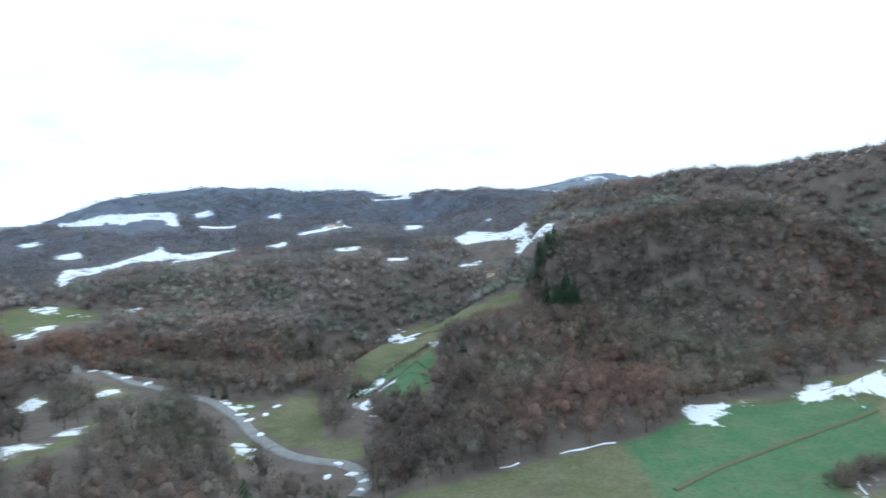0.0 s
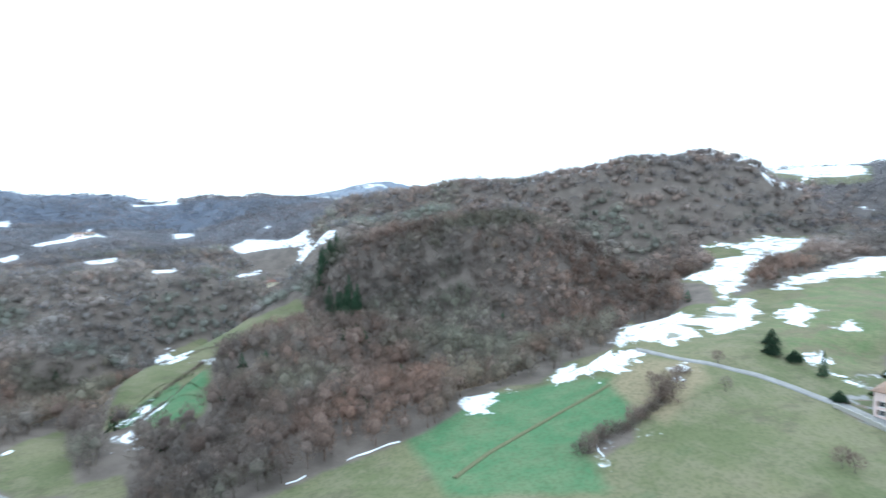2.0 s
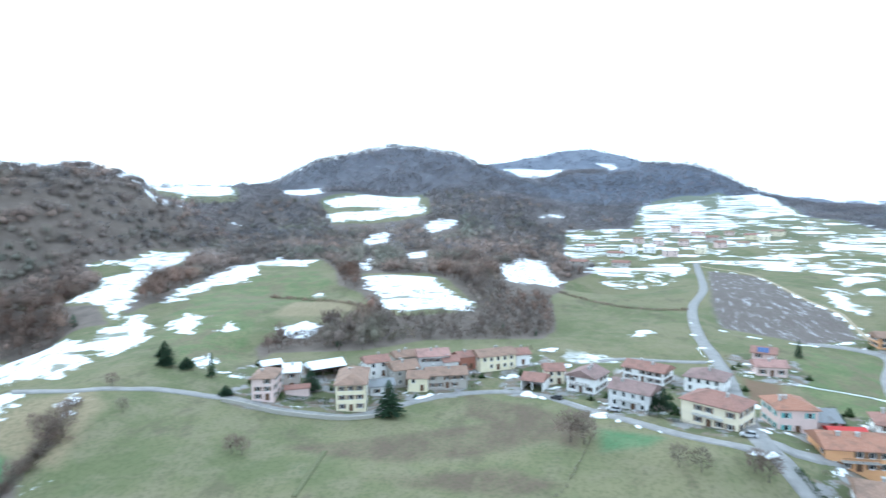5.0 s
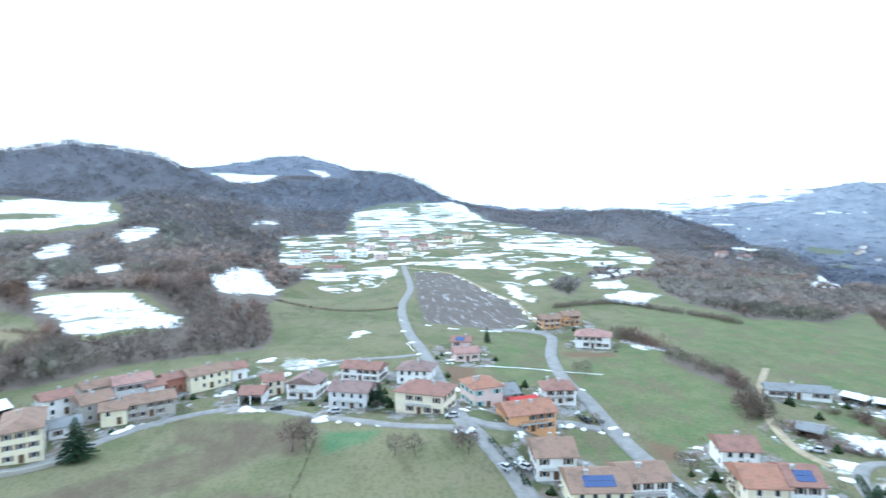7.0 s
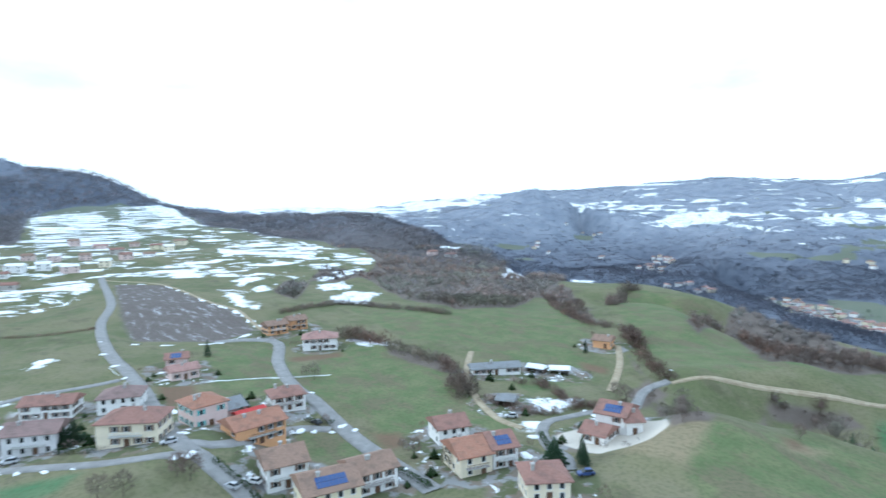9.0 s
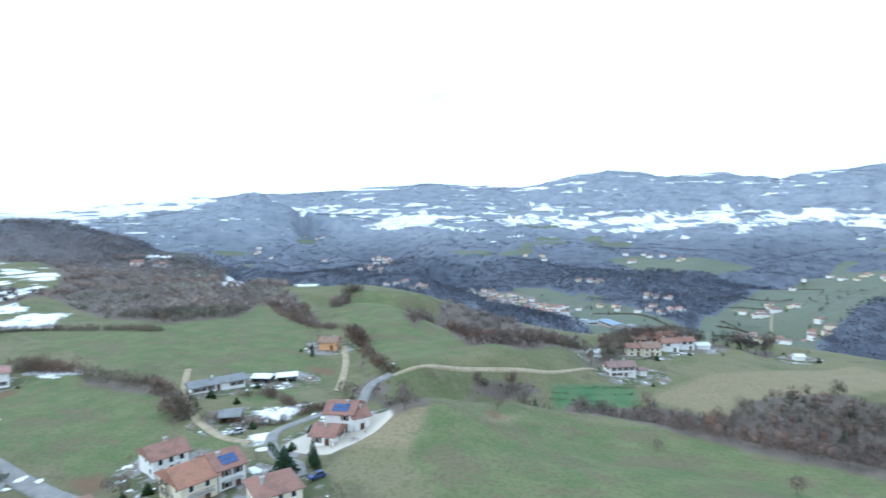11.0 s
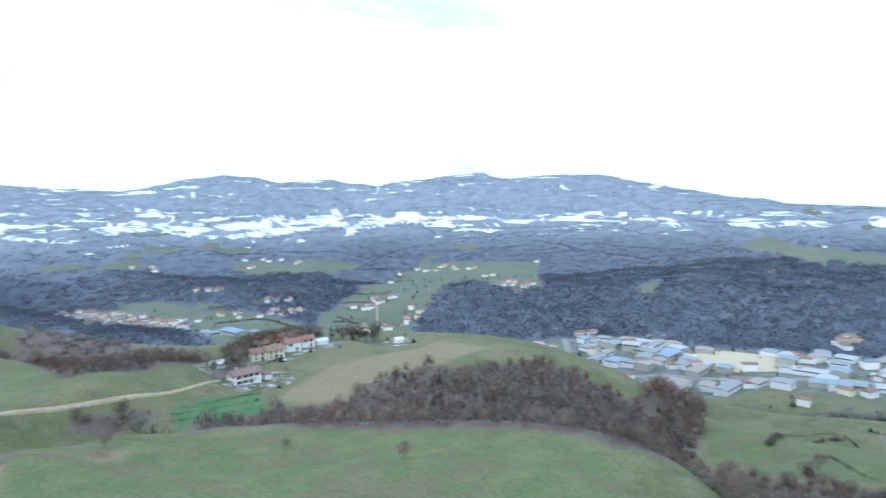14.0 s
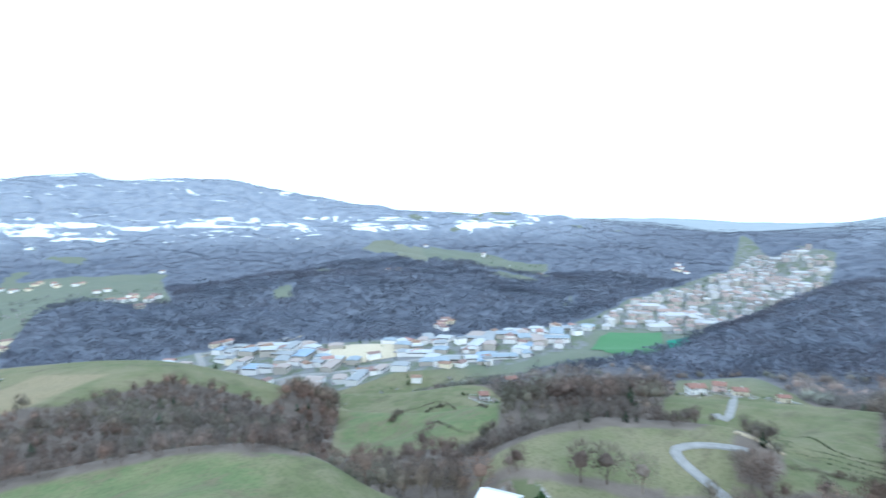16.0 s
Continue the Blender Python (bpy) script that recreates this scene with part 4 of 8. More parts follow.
AREAS["snow"].append([(1146, -229), (1270, -312), (1112, -308), (928, -289), (893, -232), (921, -183)])
AREAS["snow"].append([(728, -250), (722, -295), (730, -328), (680, -367), (564, -291), (617, -264), (630, -221)])
AREAS["snow"].append([(581, -324), (531, -346), (515, -327), (543, -311)])
AREAS["snow"].append([(599, -163), (614, -199), (519, -196), (436, -189), (422, -171), (478, -176), (556, -180)])
AREAS["snow"].append([(368, -201), (414, -246), (388, -257), (335, -212), (351, -196)])
AREAS["snow"].append([(448, -233), (457, -267), (422, -252), (416, -222)])
AREAS["snow"].append([(433, -153), (408, -165), (344, -142), (363, -133)])
AREAS["snow"].append([(560, -52), (567, -75), (510, -80), (478, -56), (520, -48)])
AREAS["snow"].append([(429, -434), (1022, -1126), (389, -426), (395, -404)])
AREAS["snow"].append([(906, -1164), (829, -1152), (312, -433)])
AREAS["snow"].append([(253, -149), (245, -157), (222, -155), (230, -151)])
AREAS["open"].append([(1153, -114), (1266, -254), (1154, -329), (787, -270), (784, -337), (739, -406), (536, -355), (495, -321), (465, -249), (418, -276), (327, -225), (253, -229), (314, -359), (256, -310), (198, -265), (277, -384), (310, -376), (822, -1142), (205, -427), (194, -443), (165, -309), (179, -275), (177, -413), (94, -247), (50, -280), (45, -252), (70, -97), (151, -11)])
AREAS["patchy"].append([(967, -95), (1260, -253), (906, -288), (726, -391), (533, -349), (498, -316), (465, -249), (419, -183), (338, -136), (436, -156), (569, -132), (582, -54)])
AREAS["wood"].append([(752, -405), (769, -451), (690, -477), (602, -469), (459, -434), (400, -440), (305, -392), (212, -294), (266, -341), (306, -350), (267, -282), (272, -237), (342, -265), (385, -265), (446, -289), (507, -296), (473, -326), (566, -360)])
AREAS["wood"].append([(419, -183), (479, -219), (463, -232), (535, -287), (504, -301), (467, -273), (467, -239), (366, -175)])
AREAS["wood"].append([(291, -353), (210, -269), (192, -272), (178, -267), (199, -277), (276, -355)])
AREAS["wood"].append([(160, -306), (195, -445), (392, -1023), (129, -455), (82, -442), (58, -313), (77, -259), (103, -263), (130, -303), (171, -418), (141, -281)])
AREAS["wood"].append([(224, -153), (198, -159), (175, -155), (175, -149), (191, -147), (216, -147)])
AREAS["wood"].append([(150, -234), (125, -207), (115, -202), (112, -203), (110, -175), (123, -192), (122, -206), (131, -211)])
AREAS["wood"].append([(109, -188), (110, -195), (72, -151), (87, -227), (66, -241), (59, -241), (71, -229), (84, -221), (70, -147), (77, -141)])
AREAS["open"].append([(6, -980), (-11, -1159), (-115, -1496), (-230, -1700), (-371, -1808), (-574, -1688), (-623, -1582), (-442, -1093), (-354, -1152), (-282, -1198), (-205, -1141), (-157, -1061), (-134, -1046), (-48, -395)])
AREAS["open"].append([(239, -1713), (142, -1832), (42, -1729), (-106, -1803), (-4, -1615), (160, -1664)])
AREAS["open"].append([(691, -1635), (503, -1647), (392, -1685), (495, -1619), (597, -1553)])
AREAS["open"].append([(-341, -1947), (-501, -1793), (-661, -1631), (-613, -1586), (-417, -1109), (-351, -1110), (-281, -1199), (-227, -1142), (-183, -1066)])
AREAS["open"].append([(-1461, -1420), (-1512, -1234), (-1447, -948), (-1238, -791), (-1353, -1041), (-1082, -1012)])
AREAS["tan"].append([(-1240, -1518), (-1337, -1573), (-1426, -1554), (-1350, -1351), (-1062, -1033), (-1174, -1281)])
AREAS["open"].append([(-1240, -1518), (-1337, -1573), (-1426, -1554), (-1350, -1351), (-1062, -1033), (-1174, -1281)])
AREAS["wood"].append([(-10, -247), (-35, -269), (-61, -291), (-92, -302), (-126, -314), (-150, -313), (-170, -308), (-185, -297), (-157, -229), (-133, -180), (-78, -119), (-71, -130), (-65, -145), (-37, -163), (-5, -176), (22, -187), (51, -238), (30, -244), (1, -239)])
AREAS["open"].append([(106, -222), (60, -255), (34, -303), (-6, -355), (-13, -367), (-51, -388), (-84, -361), (-108, -335), (-98, -319), (-64, -305), (-38, -290), (-12, -264), (2, -250), (30, -255), (57, -238), (75, -232), (100, -209)])
AREAS["open"].append([(535, -1150), (136, -288), (104, -242), (61, -260), (42, -324), (71, -436), (71, -282), (106, -263), (178, -411)])
AREAS["clear"].append([(-323, 423), (-280, 364), (-245, 319), (-234, 331), (-234, 400), (-268, 459), (-303, 459), (-314, 446)])
AREAS["clear"].append([(-313, 438), (-296, 414), (-279, 395), (-261, 390), (-291, 440), (-303, 459)])
AREAS["clear"].append([(-288, 444), (-244, 377), (-239, 386), (-235, 402), (-269, 461)])
AREAS["clear"].append([(-276, 374), (-240, 325), (-235, 320), (-230, 325), (-270, 381)])
AREAS["clear"].append([(-283, 400), (-240, 340), (-236, 336), (-232, 345), (-238, 356), (-270, 404)])
AREAS["clear"].append([(-828, 1267), (-671, 1026), (-575, 933), (-420, 947), (-435, 980), (-550, 1224)])
AREAS["clear"].append([(-516, 1220), (-503, 1189), (-481, 1162), (-468, 1215), (-476, 1236), (-487, 1250)])
AREAS["clear"].append([(-375, 1235), (-369, 1214), (-302, 1109), (-336, 1246), (-344, 1273)])
AREAS["clear"].append([(-440, 753), (-415, 709), (-381, 676), (-268, 575), (-303, 686), (-326, 738), (-420, 876)])
AREAS["clear"].append([(-330, 711), (-260, 561), (-251, 548), (-238, 597), (-236, 679), (-261, 749), (-304, 858)])
AREAS["clear"].append([(-528, 796), (-503, 759), (-492, 747), (-464, 761), (-485, 794), (-516, 833)])
AREAS["clear"].append([(-475, 736), (-442, 663), (-322, 482), (-309, 472), (-388, 672), (-417, 728), (-437, 763)])
AREAS["clear"].append([(-219, 884), (-206, 832), (-198, 815), (-161, 827), (-128, 859), (-138, 924), (-205, 1172)])
AREAS["clear"].append([(12, 722), (24, 676), (72, 509), (85, 500), (96, 496), (99, 511), (96, 852), (41, 906), (14, 868)])
AREAS["clear"].append([(-166, 1379), (-158, 1315), (-141, 1266), (-59, 1203), (-60, 1235)])
AREAS["clear"].append([(-621, 858), (-595, 822), (-575, 799), (-558, 816), (-580, 848), (-596, 870)])
AREAS["clear"].append([(-420, 1209), (-418, 1008), (-399, 961), (-383, 944), (-337, 970), (-350, 1009)])
AREAS["clear"].append([(-135, 722), (-111, 597), (-104, 585), (-83, 599), (-94, 682), (-100, 721)])
AREAS["clear"].append([(-63, 969), (-60, 925), (-55, 905), (-30, 918), (-29, 950), (-35, 1124)])
AREAS["clear"].append([(60, 917), (76, 904), (78, 931), (79, 956), (62, 949)])
AREAS["clear"].append([(-61, 607), (-59, 582), (-53, 577), (-35, 583), (-41, 670)])
AREAS["clear"].append([(-246, 814), (-220, 728), (-203, 719), (-196, 758), (-211, 816), (-227, 834)])
AREAS["clear"].append([(-254, 462), (-225, 409), (-212, 407), (-216, 419), (-241, 466)])
AREAS["clear"].append([(14, 587), (17, 577), (36, 576), (41, 644), (41, 655), (16, 637)])
AREAS["clear"].append([(-149, 244), (-120, 197), (-108, 181), (-104, 192), (-132, 243), (-143, 247)])
AREAS["clear"].append([(-168, 224), (-134, 178), (-118, 162), (-126, 182), (-159, 230), (-168, 234)])
AREAS["clear"].append([(-125, 159), (-116, 147), (-103, 131), (-97, 139), (-110, 157), (-116, 162)])
AREAS["clear"].append([(-117, 172), (-98, 144), (-95, 145), (-112, 171), (-116, 177)])
AREAS["clear"].append([(-76, 194), (-66, 169), (-60, 160), (-57, 162), (-60, 174), (-68, 197), (-74, 203)])
AREAS["clear"].append([(-94, 240), (-84, 215), (-78, 207), (-73, 204), (-67, 209), (-75, 233), (-79, 237)])
AREAS["clear"].append([(-120, 153), (-111, 141), (-101, 128), (-94, 135), (-92, 143), (-93, 154), (-111, 183), (-119, 195)])
AREAS["clear"].append([(-153, 247), (-138, 223), (-106, 176), (-102, 193), (-129, 242), (-142, 250)])
AREAS["clear"].append([(-170, 236), (-168, 222), (-132, 174), (-115, 157), (-124, 182), (-158, 231)])
AREAS["clear"].append([(-95, 241), (-85, 216), (-72, 200), (-68, 208), (-68, 215), (-76, 240)])
AREAS["clear"].append([(-77, 191), (-66, 165), (-59, 155), (-55, 158), (-59, 175), (-67, 198), (-75, 206)])
AREAS["clear"].append([(-74, 219), (-66, 196), (-51, 174), (-38, 173), (-48, 219), (-62, 273), (-69, 242)])
AREAS["clear"].append([(-46, 200), (-41, 178), (-35, 162), (-24, 164), (-27, 184), (-31, 200)])
AREAS["clear"].append([(-48, 492), (-32, 327), (-28, 320), (-16, 329), (-18, 360), (-36, 506)])
AREAS["clear"].append([(-38, 288), (-29, 225), (-24, 217), (-20, 218), (-23, 245), (-32, 298)])
AREAS["clear"].append([(-40, 276), (-32, 219), (-28, 213), (-25, 214), (-28, 238), (-36, 282)])
AREAS["clear"].append([(-40, 233), (-36, 210), (-32, 200), (-25, 196), (-27, 214), (-32, 225)])
AREAS["clear"].append([(-13, 347), (-10, 259), (-4, 256), (-4, 258), (-5, 350)])
AREAS["clear"].append([(58, 139), (62, 139), (79, 151), (91, 174), (91, 178), (73, 171), (66, 160)])
AREAS["clear"].append([(88, 150), (92, 144), (102, 139), (113, 135), (125, 149), (128, 156), (124, 190), (102, 175)])
AREAS["clear"].append([(118, 148), (128, 140), (142, 145), (172, 176), (203, 209), (210, 226), (204, 257), (162, 211), (118, 153)])
AREAS["clear"].append([(152, 146), (167, 146), (191, 164), (234, 200), (248, 220), (222, 213), (201, 205), (167, 170), (154, 155)])
AREAS["clear"].append([(206, 194), (305, 259), (357, 304), (365, 324), (321, 309), (254, 274), (232, 250)])
AREAS["clear"].append([(310, 275), (317, 261), (354, 274), (412, 310), (477, 359), (435, 364), (350, 352), (324, 326)])
AREAS["clear"].append([(241, 197), (261, 194), (312, 194), (349, 217), (402, 250), (389, 251), (309, 243), (276, 225)])
AREAS["clear"].append([(189, 151), (210, 155), (243, 180), (252, 192), (235, 193), (194, 160)])
AREAS["clear"].append([(203, 139), (212, 141), (231, 154), (243, 164), (235, 162), (211, 146)])
AREAS["clear"].append([(163, 122), (168, 121), (190, 137), (195, 142), (187, 142), (165, 126)])
AREAS["clear"].append([(155, 105), (160, 104), (183, 120), (183, 126), (182, 129), (160, 113)])
AREAS["clear"].append([(115, 124), (121, 124), (136, 140), (140, 146), (133, 145), (119, 130)])
AREAS["clear"].append([(240, 191), (255, 193), (344, 208), (382, 230), (426, 263), (366, 253), (318, 240), (279, 227), (246, 200)])
AREAS["clear"].append([(359, 213), (369, 189), (394, 191), (444, 216), (458, 255), (437, 265), (370, 224)])
AREAS["clear"].append([(205, 112), (213, 110), (242, 118), (267, 130), (269, 138), (247, 139), (225, 126)])
AREAS["clear"].append([(186, 144), (208, 155), (241, 180), (253, 195), (227, 184), (189, 154)])
AREAS["clear"].append([(199, 137), (207, 139), (219, 147), (244, 164), (239, 165), (214, 148)])
AREAS["clear"].append([(281, 138), (285, 136), (326, 155), (338, 162), (332, 164), (288, 143)])
AREAS["clear"].append([(276, 92), (291, 57), (302, 58), (338, 65), (394, 110), (396, 132), (377, 149), (341, 135), (313, 121)])
AREAS["clear"].append([(266, 78), (279, 53), (298, 54), (333, 60), (417, 113), (396, 160), (346, 140), (269, 90)])
AREAS["clear"].append([(238, 65), (296, 81), (302, 95), (278, 97), (249, 86)])
AREAS["clear"].append([(671, 230), (703, 202), (728, 207), (887, 252), (770, 360), (750, 351), (674, 267)])
AREAS["clear"].append([(606, 274), (640, 219), (676, 184), (699, 190), (728, 207), (663, 308), (630, 293)])
AREAS["clear"].append([(600, 274), (631, 210), (674, 180), (697, 186), (900, 251), (770, 369), (757, 362)])
AREAS["clear"].append([(605, 163), (637, 146), (664, 144), (690, 150), (685, 171), (657, 185), (629, 177)])
AREAS["clear"].append([(498, 193), (533, 188), (590, 201), (621, 212), (609, 229), (572, 227), (522, 208)])
AREAS["clear"].append([(714, 391), (776, 365), (789, 371), (875, 413), (850, 470), (725, 401)])
AREAS["clear"].append([(917, 346), (919, 329), (931, 333), (938, 337), (928, 351)])
AREAS["clear"].append([(928, 243), (948, 248), (940, 260), (928, 257)])
AREAS["clear"].append([(356, 36), (376, 15), (502, 20), (571, 41), (564, 57), (495, 75), (409, 62), (381, 54), (362, 47)])
AREAS["clear"].append([(745, 57), (759, 30), (776, 29), (803, 30), (777, 64), (751, 62)])
AREAS["clear"].append([(424, 132), (437, 119), (473, 128), (562, 152), (520, 165), (441, 140)])
AREAS["clear"].append([(351, 136), (421, 158), (479, 180), (429, 176), (365, 150)])
AREAS["clear"].append([(611, 412), (620, 399), (628, 404), (639, 411), (622, 420)])
AREAS["clear"].append([(1239, 79), (1335, 50), (1526, 57), (1545, 218), (1518, 214)])
AREAS["clear"].append([(1307, -47), (1337, -109), (1384, -113), (1592, -72), (1574, -1), (1553, -1)])
AREAS["clear"].append([(747, -124), (815, -183), (851, -191), (1066, -185), (1046, -90), (960, -83), (760, -68)])
AREAS["clear"].append([(836, -261), (912, -284), (1114, -319), (1322, -342), (1124, -241), (937, -184), (890, -175), (847, -209)])
AREAS["clear"].append([(706, -236), (737, -265), (779, -281), (793, -264), (803, -243), (763, -231)])
AREAS["clear"].append([(538, 14), (562, -21), (589, -32), (631, -34), (722, -14), (650, 23), (607, 22)])
AREAS["clear"].append([(398, -15), (412, -38), (501, -46), (543, -25), (536, 0), (511, 0)])
AREAS["clear"].append([(397, -49), (464, -72), (534, -83), (575, -87), (567, -58), (520, -53)])
AREAS["clear"].append([(245, -21), (259, -23), (300, -27), (288, -17), (248, -15)])
AREAS["clear"].append([(203, -4), (208, -12), (239, -13), (250, -3), (247, 9), (219, 8), (207, 6)])
AREAS["clear"].append([(-213, 327), (-209, 319), (-160, 245), (-156, 239), (-136, 231), (-132, 232), (-156, 274), (-210, 330)])
AREAS["clear"].append([(-157, 269), (-151, 258), (-140, 238), (-136, 231), (-100, 198), (-102, 209), (-120, 246), (-124, 254), (-156, 274)])
AREAS["clear"].append([(-102, 241), (-100, 235), (-88, 207), (-73, 193), (-70, 193), (-71, 198), (-80, 224), (-98, 242)])
AREAS["clear"].append([(-84, 224), (-73, 193), (-62, 178), (-59, 178), (-69, 208), (-80, 224)])
AREAS["clear"].append([(-72, 208), (-71, 203), (-64, 183), (-62, 178), (-49, 162), (-46, 163), (-55, 194), (-69, 208)])
AREAS["clear"].append([(-58, 194), (-57, 190), (-49, 162), (-37, 155), (-35, 155), (-36, 161), (-42, 185), (-55, 194)])
AREAS["clear"].append([(-45, 186), (-44, 181), (-39, 160), (-37, 155), (-29, 150), (-26, 149), (-31, 178), (-32, 182)])
AREAS["clear"].append([(-35, 182), (-29, 150), (-22, 134), (-20, 133), (-20, 138), (-25, 171), (-26, 174), (-32, 182)])
AREAS["clear"].append([(-28, 171), (-23, 139), (-22, 134), (-20, 126), (-18, 125), (-18, 129), (-23, 162), (-24, 167), (-25, 171), (-26, 174), (-28, 174)])
AREAS["clear"].append([(-28, 159), (-22, 123), (-21, 120), (-19, 119), (-18, 125), (-18, 129), (-23, 162), (-24, 167), (-27, 167)])
AREAS["open"].append([(73, -134), (71, -153), (56, -174), (33, -186), (14, -183), (-4, -180), (-20, -174), (-36, -167), (-49, -159), (-59, -149), (-67, -138), (-70, -124), (-34, -61), (-24, -78), (-2, -88), (28, -86)])
AREAS["fresh"].append([(71, -130), (69, -148), (54, -169), (32, -180), (14, -177), (-4, -174), (-20, -169), (-35, -162), (-48, -154), (-57, -145), (-65, -134), (-68, -121), (-34, -61), (-24, -78), (-2, -88), (28, -86)])
AREAS["snow"].append([(630, 525), (639, 481), (682, 446), (750, 497), (723, 545), (691, 569)])
AREAS["open"].append([(611, 516), (623, 469), (672, 433), (767, 498), (735, 554), (697, 585)])
AREAS["paved"].append([(-241, -830), (-331, -814), (-404, -812), (-483, -741), (-597, -656), (-768, -569), (-886, -490), (-809, -436), (-665, -445), (-564, -462), (-477, -525), (-400, -536), (-346, -569), (-325, -657), (-310, -747)])
AREAS["open"].append([(-241, -830), (-331, -814), (-404, -812), (-483, -741), (-597, -656), (-768, -569), (-886, -490), (-809, -436), (-665, -445), (-564, -462), (-477, -525), (-400, -536), (-346, -569), (-325, -657), (-310, -747)])
AREAS["paved"].append([(-897, -484), (-1072, -508), (-1184, -536), (-1346, -515), (-1787, -524), (-2256, -607), (-2440, -524), (-1835, -287), (-1406, -258), (-1171, -248), (-1023, -298), (-940, -323), (-881, -336), (-909, -373), (-836, -451)])
AREAS["open"].append([(-897, -484), (-1072, -508), (-1184, -536), (-1346, -515), (-1787, -524), (-2256, -607), (-2440, -524), (-1835, -287), (-1406, -258), (-1171, -248), (-1023, -298), (-940, -323), (-881, -336), (-909, -373), (-836, -451)])
ROADS, ROAD_KINDS = [], []
ROADS.append(([(129.2, 158), (142.8, 146.8), (152.9, 135.6), (161.1, 113.3), (160.2, 94.9), (162.9, 81.1), (168.6, 68.5), (188.1, 55.8), (197.6, 42.1), (201.3, 26.7), (198.2, 14.7), (182.7, -1.9), (160.3, -23.2), (148.6, -38.4)], 3.6))
ROAD_KINDS.append("asphalt")
ROADS.append(([(575.2, -96.8), (434.7, -78.1), (373.7, -61.3), (296.3, -51), (240.4, -49.6), (203.7, -46.8), (163.2, -42.1), (148.5, -42), (149.1, -42.8), (139.9, -46.6), (130.8, -49.1), (120.7, -48.6)], 5.2))
ROAD_KINDS.append("asphalt")
ROADS.append(([(290.4, -95.4), (282.6, -111.3), (269.9, -119.1), (234.4, -103.5), (199.4, -93.7), (181.6, -92.3), (157.6, -89.9), (129.8, -86.2), (103.4, -82.3)], 5.2))
ROAD_KINDS.append("asphalt")
ROADS.append(([(154.8, -43.4), (151.5, -52.3), (164.7, -75.6), (159.4, -86.8)], 3.8))
ROAD_KINDS.append("asphalt")
ROADS.append(([(195.5, -179), (172, -154.7), (150.2, -138.8), (129.3, -128.4), (115.8, -126.6)], 2.6))
ROAD_KINDS.append("dirt")
ROADS.append(([(115.6, -208.4), (118.6, -196.3), (108.6, -169), (113, -149.7), (115.2, -138.2), (110.5, -128.7), (101.4, -120.9), (92.5, -116.5), (85.2, -108.9)], 3.4))
ROAD_KINDS.append("asphalt")
ROADS.append(([(159.6, -241.1), (141.3, -214.8), (125.6, -184.7)], 3.0))
ROAD_KINDS.append("dirt")
ROADS.append(([(114, -207.7), (105.1, -217.1), (87.6, -231), (59.6, -253.1), (44.4, -276.8)], 1.6))
ROAD_KINDS.append("dirt")
ROADS.append(([(-209.5, 324.9), (-152.6, 264.1), (-126.5, 252.3), (-110.2, 243.1), (-97.8, 238.6), (-81.6, 222.1), (-70.2, 206.4), (-56.1, 192.0), (-43.1, 184.2), (-33.3, 180.5), (-26.9, 172.9), (-25.0, 165.0), (-26.6, 157.0)], 4.6))
ROAD_KINDS.append("asphalt")
ROADS.append(([(-174.9, -45.7), (-173, -51.1), (-169.5, -57.7), (-163.6, -62.2), (-158.9, -59.6), (-153.9, -52.2), (-148, -42.8)], 3.2))
ROAD_KINDS.append("asphalt")
ROADS.append(([(-185.4, -53.3), (-184.7, -39.5)], 2.6))
ROAD_KINDS.append("dirt")
ROADS.append(([(50.3, 127.2), (70.1, 138), (91.6, 145.2), (109.3, 146.2)], 1.3))
ROAD_KINDS.append("rut")
ROADS.append(([(561.9, -98.3), (501.1, -128.8), (393.7, -126.3), (337.9, -129.3), (297.4, -123)], 2.2))
ROAD_KINDS.append("dirt")
ROADS.append(([(240.6, -4.6), (245.7, -15.8), (245.5, -30.9), (245.1, -45.5)], 3.0))
ROAD_KINDS.append("asphalt")
ROADS.append(([(-542.6, -402.4), (-422.1, -276.7)], 3.2))
ROAD_KINDS.append("asphalt")
ROADS.append(([(-260.2, -82.9), (-272.4, -79.7), (-450.4, -130.1), (-463.2, -139.8)], 3.5))
ROAD_KINDS.append("asphalt")
ROADS.append(([(138.4, 66.8), (124.2, 64.5), (114.7, 63.2)], 1.2))
ROAD_KINDS.append("rut")
ROADS.append(([(5.8, 149.7), (16.1, 151.1), (27.2, 153.3), (49.2, 156.4)], 0.96))
ROAD_KINDS.append("snow")
ROADS.append(([(86.8, 121.5), (84.1, 113.4), (82.8, 104.1)], 0.6))
ROAD_KINDS.append("snow")
ROADS.append(([(295.9, -47.7), (257.6, -45.6), (236.7, -46.7)], 0.72))
ROAD_KINDS.append("snow")
ROADS.append(([(-96.7, 238.8), (-81.6, 225.3), (-71.2, 206.6), (-56.1, 191.9)], 1.2))
ROAD_KINDS.append("snow")
ROADS.append(([(-37, 181.1), (-25.6, 169.6)], 0.96))
ROAD_KINDS.append("snow")
ROADS.append(([(195.4, 40.1), (202, 30.6), (199.9, 19.1)], 0.72))
ROAD_KINDS.append("snow")
ROADS.append(([(199.6, 14.8), (186.5, -0.2)], 0.78))
ROAD_KINDS.append("snow")
ROADS.append(([(224.1, -61.6), (217.5, -85.2), (204.9, -112)], 0.84))
ROAD_KINDS.append("snow")
ROADS.append(([(533.9, -100.1), (494.9, -127.2), (389.8, -125), (334.8, -128.2), (301.6, -122.5), (287.9, -95.1), (307.8, -63.3)], 3.2))
ROAD_KINDS.append("snow")
